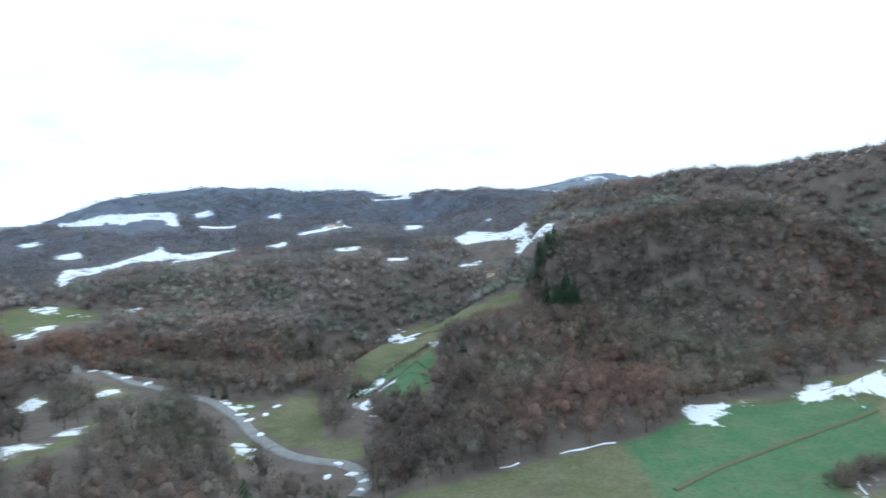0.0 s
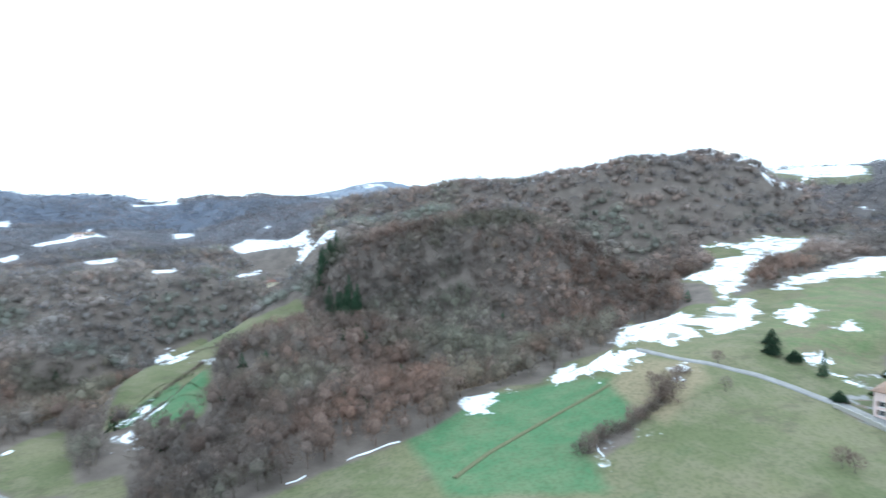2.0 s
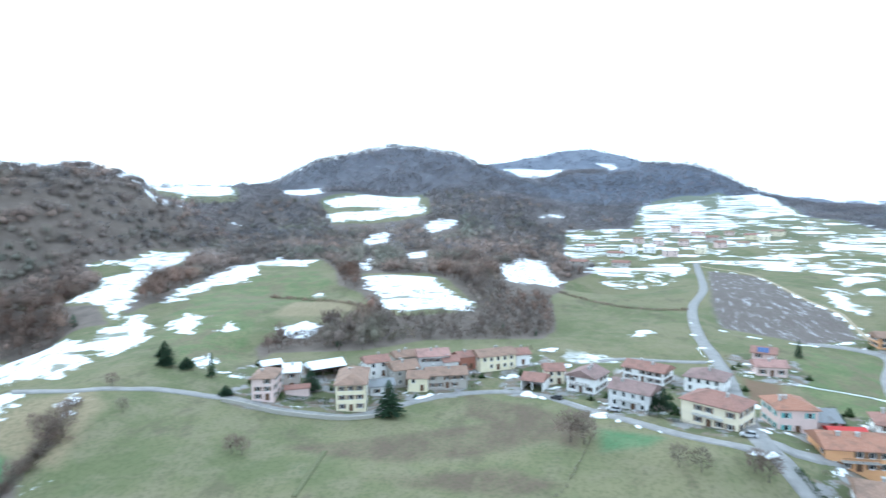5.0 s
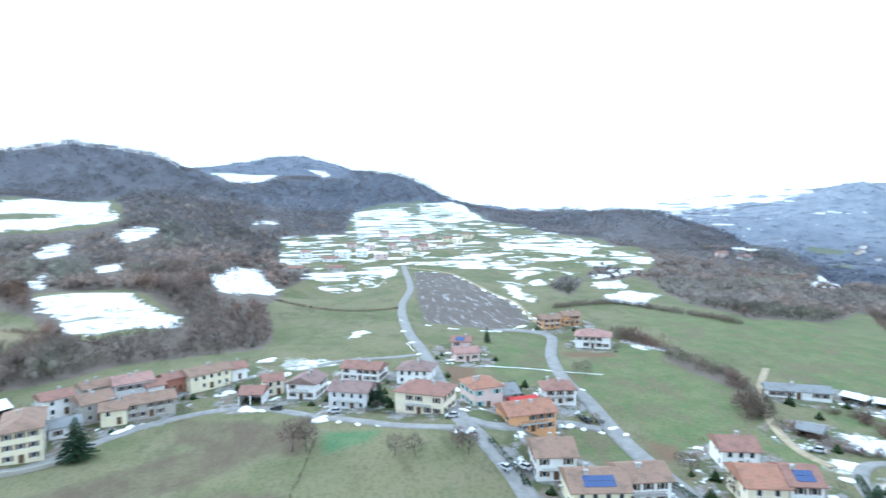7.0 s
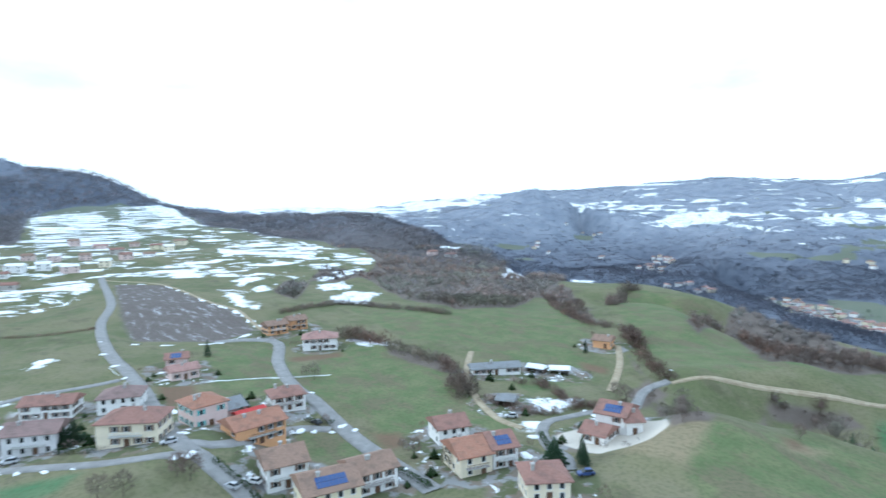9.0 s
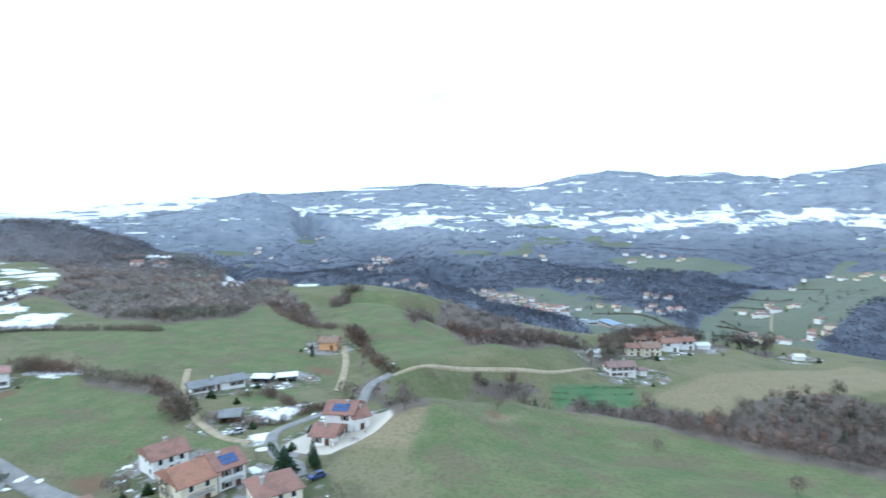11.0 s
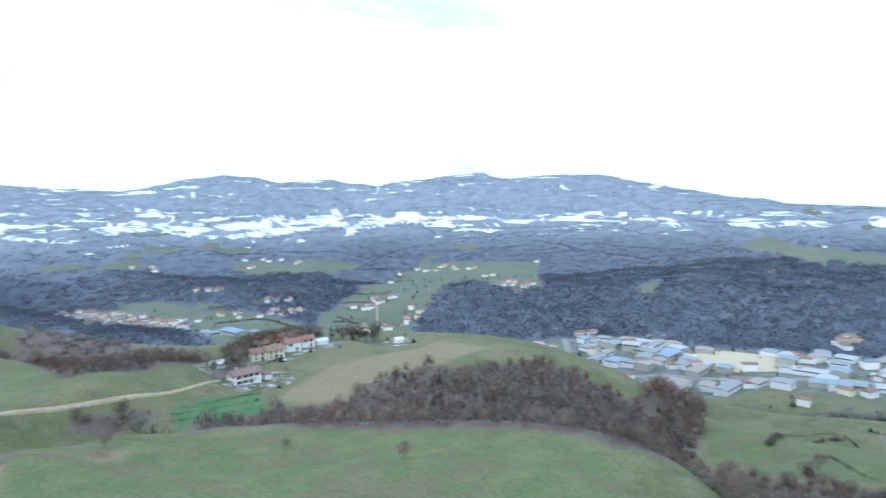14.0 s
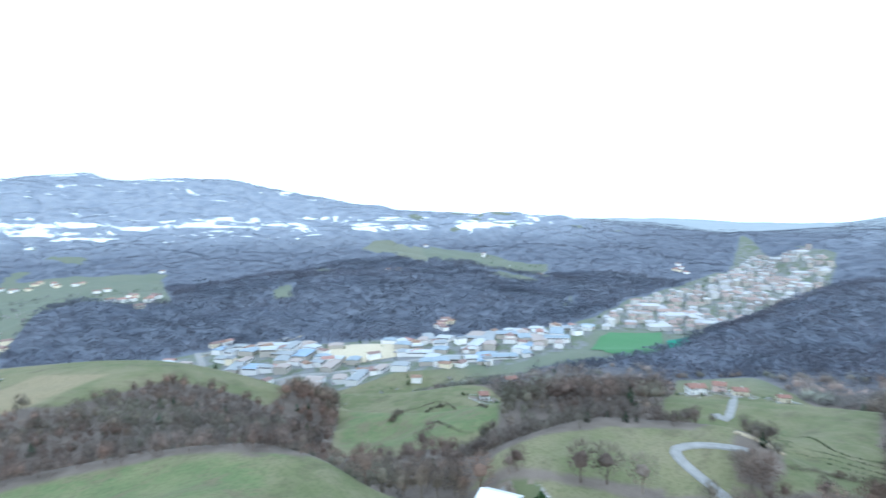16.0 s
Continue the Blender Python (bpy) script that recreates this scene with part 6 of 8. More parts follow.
x, y = scatter(-3300, 3700, -3700, 2700, 25.0, rng)
r = np.hypot(x, y)
south = np.maximum(np.clip((-y - 520) / 150, 0, 1), np.clip((-x - 480) / 120, 0, 1)) * (y < 200)
keep = (r >= 1390) & (r < 3800) & seen_side(x, y) & ((r > 1590) | (south < 0.5))
x, y = x[keep], y[keep]
keep = wooded(x, y, 6.0)
x, y = x[keep], y[keep]
# the palest haze colour goes to the high far woods
high = highland_haze_of(x, y, height(x, y)) > rng.uniform(0.2, 0.8, x.size)
tagged(plant("upland_woods", x[~high], y[~high], FAR_TREES, HAZED_UPLAND_TWIGS, rng, 0.8, 1.2, -4.0), "distant bare wood tinted grey-blue for haze on the lower mountain slopes", "woods", kind="stuff")
tagged(plant("highland_woods", x[high], y[high], FAR_TREES, HAZED_HIGH_TWIGS, rng, 0.8, 1.2, -4.0), "distant bare wood paled for haze on the high mountain slopes", "woods", kind="stuff")

# ---- roads ----
def smooth_line(line, step):
    """Points every few metres along a rounded line."""
    out = []
    for n in range(len(line) - 1):
        p0, p1, p2, p3 = (np.array(line[min(max(n + d, 0), len(line) - 1)], float) for d in (-1, 0, 1, 2))
        count = max(2, int(np.linalg.norm(p2 - p1) / step))
        for s in np.arange(count) / count:
            out.append(0.5 * (2 * p1 + (p2 - p0) * s + (2 * p0 - 5 * p1 + 4 * p2 - p3) * s * s + (3 * p1 - p0 - 3 * p2 + p3) * s ** 3))
    out.append(np.array(line[-1], float))
    return np.array(out)


def lay_road(line, width, kind):
    mid = smooth_line(line, 2.5)
    way = np.gradient(mid, axis=0)
    way /= np.linalg.norm(way, axis=1)[:, None] + 1e-9
    side = np.stack([way[:, 1], -way[:, 0]], 1)
    cross = np.array([-0.56, -0.5, -0.25, 0, 0.25, 0.5, 0.56]) * width
    plan = mid[:, None, :] + side[:, None, :] * cross[None, :, None]
    base = height(plan[..., 0], plan[..., 1])
    z = 0.7 * base.mean(1)[:, None] + 0.3 * base
    z = np.maximum(z, base) + np.array([-1.2, 0.22, 0.26, 0.28, 0.26, 0.22, -1.2])
    n, m = len(mid), len(cross)
    i, j = np.meshgrid(np.arange(n - 1), np.arange(m - 1), indexing="ij")
    faces = np.stack([i * m + j, (i + 1) * m + j, (i + 1) * m + j + 1, i * m + j + 1], 2).reshape(-1, 4)
    if kind == "snow":
        ragged = np.random.default_rng(len(mid)).uniform(0.1, 1.6, len(mid))
        ragged = np.where(np.random.default_rng(len(mid) + 1).random(len(mid)) < 0.3, 0.03, ragged)
        gaps = np.repeat(np.random.default_rng(len(mid) + 3).random(len(mid) // 3 + 1) < 0.38, 3)[:len(mid)]
        ragged = np.where(gaps, 0.02, ragged * np.repeat(np.random.default_rng(len(mid) + 4).uniform(0.5, 1.5, len(mid) // 4 + 1), 4)[:len(mid)])
        faces = faces.reshape(n - 1, m - 1, 4)[~(gaps[:-1] | gaps[1:])].reshape(-1, 4)
        wander = np.random.default_rng(len(mid) + 2).normal(0, 0.35, len(mid))
        plan = mid[:, None, :] + side[:, None, :] * (cross[None, :, None] * ragged[:, None, None] + wander[:, None, None])
        z = height(plan[..., 0], plan[..., 1]) + np.array([-0.6, 0.06, 0.2, 0.26, 0.2, 0.06, -0.6])
        points = np.concatenate([plan, z[..., None]], 2).reshape(-1, 3)
        return tagged(sheet("snow_strip", points, faces[:, ::-1], SNOW, True), "ragged strip of old snow along a verge", "snow", kind="structure")
    points = np.concatenate([plan, z[..., None]], 2).reshape(-1, 3)
    label = "narrow worn grey asphalt lane through winter fields" if kind == "asphalt" else "pale dirt farm track across the grass"
    return tagged(sheet("road" if kind == "asphalt" else "track", points, faces[:, ::-1], ROAD_MATERIALS[kind], True), label, "road", kind="structure")


for (line, width), kind in zip(ROADS, ROAD_KINDS):
    lay_road(line, width, kind)


# ---- building kit ----
def part(name, bm, material, parent, label=""):
    mesh = bpy.data.meshes.new(name)
    bm.normal_update()
    bm.to_mesh(mesh)
    bm.free()
    mesh.materials.append(material)
    ob = new(name, mesh)
    ob.parent = parent
    return tagged(ob, label)


def again(name, mesh, parent, m):
    """One more object on a mesh that is already there."""
    ob = new(name, mesh)
    ob.parent = parent
    ob.matrix_basis = m
    return ob


def block(bm, x0, x1, y0, y1, z0, z1):
    v = [bm.verts.new(p) for p in ((x0, y0, z0), (x1, y0, z0), (x1, y1, z0), (x0, y1, z0), (x0, y0, z1), (x1, y0, z1), (x1, y1, z1), (x0, y1, z1))]
    for f in ((3, 2, 1, 0), (4, 5, 6, 7), (0, 1, 5, 4), (1, 2, 6, 5), (2, 3, 7, 6), (3, 0, 4, 7)):
        bm.faces.new([v[n] for n in f])
    return v


def boxes(*sizes):
    bm = bmesh.new()
    for s in sizes:
        block(bm, *s)
    return bm


def data_of(name, bm, material):
    mesh = bpy.data.meshes.new(name)
    bm.normal_update()
    bm.to_mesh(mesh)
    bm.free()
    mesh.materials.append(material)
    return mesh




def frame_ring(w, h, rim, front, back):
    """A closed rectangular frame as one connected piece, with a sill lip at its foot."""
    bm = bmesh.new()
    rings = []
    for y in (front, back):
        for x, z in ((w, h), (w - rim, h - rim)):
            rings.append([bm.verts.new(p) for p in ((-x, y, -z), (x, y, -z), (x, y, z), (-x, y, z))])
    outer_f, inner_f, outer_b, inner_b = rings
    for n in range(4):
        k = (n + 1) % 4
        for a, b in ((outer_f, inner_f), (inner_f, inner_b), (inner_b, outer_b), (outer_b, outer_f)):
            bm.faces.new((a[n], a[k], b[k], b[n]))
    outer_f[0].co += Vector((-0.08, -0.08, -0.06))
    outer_f[1].co += Vector((0.08, -0.08, -0.06))
    bmesh.ops.recalc_face_normals(bm, faces=bm.faces)
    return bm


WINDOW_DATA = data_of("window", frame_ring(0.58, 0.75, 0.09, -0.07, 0.05), WHITE_FRAME)
PANE_DATA = data_of("pane", boxes((-0.5, 0.5, -0.02, 0.03, -0.67, 0.67)), GLASS)
SHUTTER_BOXES = lambda: boxes((-0.29, 0.29, -0.09, -0.03, -0.75, 0.75), (-0.24, 0.24, -0.11, -0.09, -0.68, -0.1), (-0.24, 0.24, -0.11, -0.09, 0.05, 0.68))
SHUTTER_DATA = data_of("shutter", SHUTTER_BOXES(), BROWN_WOOD)
TURQUOISE_DATA = data_of("shutter", SHUTTER_BOXES(), TURQUOISE)
DOOR_DATA = data_of("door", boxes((-0.55, 0.55, -0.05, 0.04, 0, 2.1), (-0.65, -0.55, -0.09, 0.05, 0, 2.2), (0.55, 0.65, -0.09, 0.05, 0, 2.2), (-0.55, 0.55, -0.09, 0.05, 2.1, 2.2),
                                  (0.38, 0.46, -0.10, -0.05, 0.98, 1.06)), BROWN_WOOD)
CHIMNEY_DATA = data_of("chimney", boxes((-0.35, 0.35, -0.3, 0.3, -1.2, 0.5), (-0.45, 0.45, -0.4, 0.4, 0.5, 0.6), (-0.3, -0.2, -0.25, 0.25, 0.6, 0.78), (0.2, 0.3, -0.25, 0.25, 0.6, 0.78),
                                        (-0.5, 0.5, -0.45, 0.45, 0.78, 0.86)), CONCRETE)

PANEL_DATA = data_of("solar_panel", boxes((0, 0.95, 0, 1.55, 0.05, 0.11)), SOLAR)


def roof_solid(w, d, h, kind, over, pitch):
    """A pitched roof slab with eaves, flat soffit and real thickness; the ridge runs along x, or along y for a front gable."""
    x, y, t = w / 2 + over, d / 2 + over, 0.22
    bm = bmesh.new()
    if kind == "front":
        top = h + x * pitch
        ridge = [(0, -y, top), (0, y, top)]
    elif kind == "hip":
        top = h + min(x, y) * pitch
        ridge = [(-max(x - y, 0.02), 0, top), (max(x - y, 0.02), 0, top)] if x >= y else [(0, -(y - x), top), (0, y - x, top)]
    else:
        top = h + y * pitch
        ridge = [(-x, 0, top), (x, 0, top)]
    e = [bm.verts.new((a, b, h)) for a, b in ((-x, -y), (x, -y), (x, y), (-x, y))]
    f = [bm.verts.new((a, b, h - t)) for a, b in ((-x, -y), (x, -y), (x, y), (-x, y))]
    r = [bm.verts.new(p) for p in ridge]
    if kind == "front" or (kind == "hip" and x < y):
        bm.faces.new((e[1], e[2], r[1], r[0]))
        bm.faces.new((e[3], e[0], r[0], r[1]))
        bm.faces.new((e[0], e[1], r[0]))
        bm.faces.new((e[2], e[3], r[1]))
    else:
        bm.faces.new((e[0], e[1], r[1], r[0]))
        bm.faces.new((e[2], e[3], r[0], r[1]))
        bm.faces.new((e[1], e[2], r[1]))
        bm.faces.new((e[3], e[0], r[0]))
    for n in range(4):
        bm.faces.new((f[n], f[(n + 1) % 4], e[(n + 1) % 4], e[n]))
    bm.faces.new(f[::-1])
    return bm, top


def wall_solid(w, d, h, kind, over, pitch):
    """Walls down into the ground, with their gables filled under the roof."""
    bm = boxes((-w / 2, w / 2, -d / 2, d / 2, -2.5, h))
    if kind == "front":
        g = h + (w / 2 + over) * pitch - 0.3
        for y in (-d / 2 - 0.003, d / 2 - 0.2):
            a = [bm.verts.new(p) for p in ((-w / 2, y, h), (w / 2, y, h), (0, y, g), (-w / 2, y + 0.203, h), (w / 2, y + 0.203, h), (0, y + 0.203, g))]
            for q in ((0, 1, 2), (5, 4, 3), (1, 4, 5, 2), (3, 0, 2, 5)):
                bm.faces.new([a[n] for n in q])
    return bm


def house(x, y, turn, w, d, h, kind, storeys, wall, roof, extra=""):
    pitch, over = (0.40 if kind != "hip" else 0.42), (0.7 if storeys else 0.4)
    z = level(x, y)
    names = dict(barn="barn", open="open_shed")
    size = {0: "low", 1: "single-storey", 2: "two-storey", 3: "three-storey"}[storeys]
    roof_word = dict(tile="red tile", brown="weathered brown tile", orange="orange tile", mauve="dull mauve tile", rose="faded rose tile", slate="grey sheet",
                     red="bright red sheet", white="white sheet", snowy="snow-covered tile", solar="red tile")[roof]
    word = "barn" if extra == "barn" else "shed" if storeys == 0 else "house"
    base = new(names.get(extra, "house" if storeys else "shed"))
    base.matrix_basis = pose(x, y, z, 0, 0, turn)
    tagged(base, f"{size} {wall} {'timber' if wall == 'timber' else 'walled'} {word} with a {roof_word} roof", word, "houses of the hamlet")
    if extra in ("open", "barn") and storeys == 0:
        bm = boxes((-w / 2, w / 2, d / 2 - 0.3, d / 2, -2, h), (-w / 2, -w / 2 + 0.3, -d / 2 + 0.1, d / 2 - 0.3, -2, h), (w / 2 - 0.3, w / 2, -d / 2 + 0.1, d / 2 - 0.3, -2, h))
        part("wall", bm, WALLS[wall], base)
        count = max(2, int(w / 3.5))
        pillar = data_of("pillar", boxes((-0.18, 0.18, -0.18, 0.18, -2, h)), WALLS["white" if wall != "timber" else "timber"])
        for n in range(1, count):
            again("pillar", pillar, base, pose(-w / 2 + w * n / count, -d / 2 + 0.25, 0))
    else:
        part("wall", wall_solid(w, d, h, kind, over, pitch), WALLS[wall], base)
    bm, top = roof_solid(w, d, h + 0.05, kind, over, pitch)
    cover = part("roof", bm, ROOFS[roof], base, f"{roof_word} roof")
    local = random.Random(int(x * 13 + y * 7))
    if storeys:
        for n in range(2 if w > 9 else 1):
            p = (local.uniform(-0.32, 0.32) * w, local.choice((-1, 1)) * d * 0.14)
            slope = abs(p[1]) if kind != "front" else abs(p[0])
            again("chimney", CHIMNEY_DATA, cover, pose(p[0], p[1], top - slope * pitch + 0.15))
    # windows storey by storey on all four sides
    shutters = local.random() < 0.65 or extra == "turquoise"
    each = h / max(storeys, 1)
    for face in range(4):
        run, out = (w, d / 2) if face % 2 == 0 else (d, w / 2)
        count = max(1, int((run - 1.2) / (2.5 if storeys < 3 else 2.1)))
        turn_face = Matrix.Rotation(radians(90 * face), 4, "Z")
        for s in range(storeys):
            for n in range(count):
                u = (n + 0.5) / count * (run - 1.0) - (run - 1.0) / 2
                if s == 0 and face == 0 and n == count // 2:
                    again("door", DOOR_DATA, base, turn_face @ pose(u, -out, 0.05))
                    continue
                if local.random() < 0.16:
                    continue
                spot = turn_face @ pose(u, -out, each * s + min(1.65, each * 0.58))
                window = again("window", WINDOW_DATA, base, spot)
                again("pane", PANE_DATA, window, Matrix())
                if shutters and run / count > 2.3:
                    for side in (-0.90, 0.90):
                        again("shutter", TURQUOISE_DATA if extra == "turquoise" else SHUTTER_DATA, window, pose(side, 0, 0))
    if extra == "balcony":
        b = min(w * 0.7, 8)
        deck = part("balcony", boxes((-b / 2, b / 2, -d / 2 - 1.3, -d / 2 - 0.004, each - 0.2, each)), CONCRETE, base)
        bars = [(-b / 2, b / 2, -d / 2 - 1.3, -d / 2 - 1.24, each + 0.9, each + 0.98)]
        bars += [(u - 0.03, u + 0.03, -d / 2 - 1.29, -d / 2 - 1.25, each, each + 0.9) for u in np.arange(-b / 2 + 0.1, b / 2, 0.35)]
        part("railing", boxes(*bars), WHITE_FRAME if local.random() < 0.5 else BROWN_WOOD, deck)
    if roof == "solar" or extra == "solarlow":
        a = math.atan(pitch)
        long = min(w * 0.55, 8)
        v = d * 0.30
        slope = pose(0, -v, h + 0.05 + (d / 2 + over - v) * pitch, math.degrees(a), 0, 0)
        for u in np.arange(-long / 2, long / 2 - 0.5, 1.0):
            for row in (-1.65, 0.0):
                tagged(again("solar_panel", PANEL_DATA, base, slope @ pose(u, row, 0)), "dark blue solar panel")
    return base


house(169.4, 101.6, -74, 6.9, 11.0, 7.2, "hip", 3, "rose", "brown")
house(179.7, 75.8, -72, 9.4, 19.0, 8.6, "hip", 3, "yellow", "brown")
house(198.8, 94.9, -46, 12.9, 9.0, 3.6, "gable", 0, "timber", "snowy", "barn")
house(181.7, 99.1, -65, 5.0, 9.0, 6.0, "gable", 2, "stone", "snowy")
house(176.0, 94.3, -62, 7.8, 4.0, 2.3, "gable", 0, "rose", "tile")
house(192.0, 70.7, -60, 8.5, 7.0, 3.2, "gable", 1, "grey", "slate")
house(220.0, 70.4, -56, 9.2, 8.0, 4.5, "gable", 1, "stone", "brown")
house(192.0, 113.3, -46, 6.9, 6.0, 3.0, "gable", 0, "timber", "snowy", "barn")
house(83.7, -97.8, -125, 9.3, 10.0, 4.5, "hip", 2, "cream", "tile")
house(207.6, 78.2, -54, 8.7, 8.0, 5.6, "gable", 2, "white", "tile")
house(204.1, 66.2, -54, 9.1, 10.0, 6.0, "gable", 2, "stone", "brown")
house(220.0, 58.9, -68, 11.6, 9.0, 6.2, "gable", 2, "grey", "rose")
house(200.3, 59.2, -77, 7.0, 8.0, 4.6, "gable", 2, "yellow", "brown")
house(205.4, 50.2, -70, 14.1, 9.0, 4.8, "gable", 2, "stone", "brown")
house(219.6, 52.0, -63, 5.4, 7.0, 4.6, "gable", 1, "white", "tile")
house(225.0, 47.3, -54, 6.6, 7.0, 5.0, "gable", 1, "brick", "tile")
house(228.6, 36.2, -57, 15.2, 9.0, 5.6, "gable", 2, "yellow", "brown", "panel")
house(235.7, 26.8, -60, 5.9, 8.0, 4.2, "gable", 1, "white", "tile")
house(208.5, 17.9, -102, 8.0, 9.0, 3.6, "gable", 0, "white", "tile", "open")
house(216.5, 12.1, -77, 6.5, 8.0, 5.0, "gable", 2, "cream", "tile")
house(208.5, -0.1, -114, 10.3, 11.0, 5.4, "front", 2, "white", "mauve", "balcony")
house(190.5, -14.7, -118, 13.0, 10.0, 5.8, "gable", 2, "grey", "mauve", "balcony")
house(220.8, -21.4, -119, 14.8, 9.0, 4.6, "gable", 2, "white", "tile")
house(212.2, -39.8, -114, 12.2, 11.0, 5.0, "hip", 2, "white", "mauve")
house(171.6, -34.9, -125, 15.3, 11.0, 6.4, "hip", 2, "cream", "tile", "balcony")
house(248.6, -66.9, -107, 8.1, 8.0, 4.8, "gable", 2, "rose", "solar")
house(234.1, -64.7, -90, 10.1, 8.0, 3.4, "gable", 1, "rose", "rose")
house(177.0, -54.1, -83, 9.9, 11.0, 6.6, "hip", 2, "rose", "orange", "turquoise")
house(181.7, -63.9, -86, 5.6, 10.0, 3.2, "gable", 1, "rose", "slate")
house(174.7, -67.2, -87, 9.1, 4.0, 2.6, "gable", 0, "rose", "red", "open")
house(181.6, -82.3, -102, 10.5, 10.0, 4.6, "hip", 2, "white", "tile", "balcony")
house(158.7, -61.9, -88, 14.2, 11.0, 5.2, "gable", 2, "orange", "orange", "balcony")
house(135.5, -59.8, -102, 9.8, 12.0, 5.8, "gable", 2, "white", "brown", "balcony")
house(117.1, -62.1, -103, 12.4, 12.0, 5.4, "gable", 2, "yellow", "brown", "solarlow")
house(117.5, -73.6, -99, 10.5, 10.0, 5.4, "gable", 2, "white", "brown", "balcony")
house(127.3, -107.1, -111, 8.9, 10.0, 4.8, "gable", 2, "white", "tile")
house(108.1, -97.0, -109, 8.4, 12.0, 5.2, "gable", 2, "cream", "orange", "balcony")
house(105.3, -104.9, -112, 6.6, 11.0, 5.4, "gable", 2, "white", "solar", "balcony")
house(96.4, -145.0, -165, 8.4, 11.0, 5.6, "gable", 2, "white", "solar")
house(92.6, -145.1, -124, 4.7, 9.0, 4.0, "gable", 1, "white", "tile")
house(94.7, -134.0, -168, 6.6, 9.0, 2.8, "gable", 1, "white", "tile")
house(166.8, -165.3, -121, 19.5, 7.0, 2.7, "gable", 1, "white", "slate", "barn")
house(151.1, -187.1, -142, 7.7, 5.0, 2.2, "gable", 0, "stone", "snowy", "barn")
house(136.0, -140.4, -150, 6.2, 6.0, 2.2, "gable", 0, "timber", "slate", "barn")
house(157.9, -180.9, -163, 7.2, 5.0, 2.0, "gable", 0, "timber", "snowy", "barn")
house(163.8, -235.8, -160, 8.2, 9.0, 3.6, "gable", 1, "orange", "brown")
house(248.6, -131.0, -120, 15.6, 11.0, 5.6, "hip", 2, "white", "rose", "balcony")
house(289.0, -126.3, -90, 10.6, 9.0, 4.6, "gable", 2, "orange", "brown", "balcony")
house(292.5, -139.9, -96, 9.2, 9.0, 5.0, "gable", 2, "orange", "brown", "balcony")
house(33.4, -278.5, -149, 12.4, 8.0, 4.6, "gable", 2, "white", "mauve", "balcony")
house(31.6, -324.4, -163, 7.6, 8.0, 4.4, "gable", 2, "yellow", "tile")
house(31.2, -349.7, -164, 8.2, 8.0, 4.6, "gable", 2, "rose", "brown")
house(24.3, -327.3, -152, 9.6, 10.0, 4.6, "gable", 2, "cream", "brown")
house(20.7, -353.5, -153, 13.2, 11.0, 5.6, "gable", 2, "cream", "orange")
house(14.9, -341.5, -154, 8.5, 8.0, 5.0, "gable", 2, "white", "tile")
house(7.0, -353.5, -155, 8.0, 8.0, 5.0, "gable", 2, "white", "tile")
house(12.8, -375.5, -154, 11.6, 11.0, 6.0, "gable", 2, "rose", "tile")
house(-1.8, -360.2, -156, 7.3, 6.0, 2.4, "gable", 0, "white", "white")
house(24.3, -284.3, -151, 3.6, 5.0, 2.6, "gable", 0, "white", "mauve")
house(50.1, -310.3, -147, 6.0, 6.0, 2.2, "gable", 0, "white", "white")
house(-52.4, -380.8, -164, 4.7, 5.0, 2.4, "gable", 0, "white", "white")
house(-455.9, -159.7, 133, 12.1, 10.0, 5.5, "gable", 2, "white", "tile")
house(-491.1, -171.2, 85, 10.3, 9.0, 5.5, "gable", 2, "cream", "tile")
house(-474.6, -148.5, 113, 9.1, 9.0, 5.5, "gable", 2, "rose", "tile")
house(-466.6, -131.0, 119, 9.6, 9.0, 4.0, "gable", 1, "cream", "tile")
house(-107.4, -82.7, 104, 9.0, 7.0, 2.4, "gable", 0, "white", "white")
house(-477.0, -104.3, 126, 7.8, 6.0, 4.0, "gable", 1, "cream", "tile")
house(-433.3, -319.4, 150, 9.7, 9.0, 5.0, "gable", 2, "white", "tile")
house(-371.3, -300.9, 137, 7.0, 9.0, 5.0, "gable", 2, "grey", "tile")
UPPER_VILLAGE = [(596, -27), (612, -40), (615, -60), (656, -73), (604, -78), (683, -55), (662, -99), (807, -137), (749, -143), (806, -174), (668, -158), (766, -190), (746, -198), (796, -226), (617, -108), (650, -132), (615, -3), (552, 7), (555, -30), (821, -112), (650, -513), (629, -511), (597, -503), (582, -509), (580, -467), (565, -485), (-175, 998), (47, 564), (-179, 945)]



def small_house(x, y, turn, w, d, h, wall, roof, windows=True):
    base = new("house")
    base.matrix_basis = pose(x, y, level(x, y), 0, 0, turn)
    tagged(base, "small plastered village house with a tiled pitched roof", "house", "houses of the far villages")
    part("wall", wall_solid(w, d, h, "gable", 0.5, 0.4), WALLS[wall], base)
    part("roof", roof_solid(w, d, h + 0.04, "gable", 0.5, 0.4)[0], ROOFS[roof], base)
    if windows:
        for u in (-w * 0.28, w * 0.28):
            for z in np.arange(1.5, h, 2.7):
                for face in (0, 180):
                    again("window", PANE_DATA, base, Matrix.Rotation(radians(face), 4, "Z") @ pose(u, -d / 2 - 0.01, z))
    return base


pick = random.Random(8)
for x, y in UPPER_VILLAGE:
    small_house(x, y, pick.uniform(-30, 30) + math.degrees(math.atan2(x, -y)) , pick.uniform(9, 15), pick.uniform(8, 10), pick.choice((5.4, 5.6, 3.2)),
                pick.choice(("white", "cream", "yellow", "rose", "stone")), pick.choice(("tile", "brown", "rose", "snowy")))

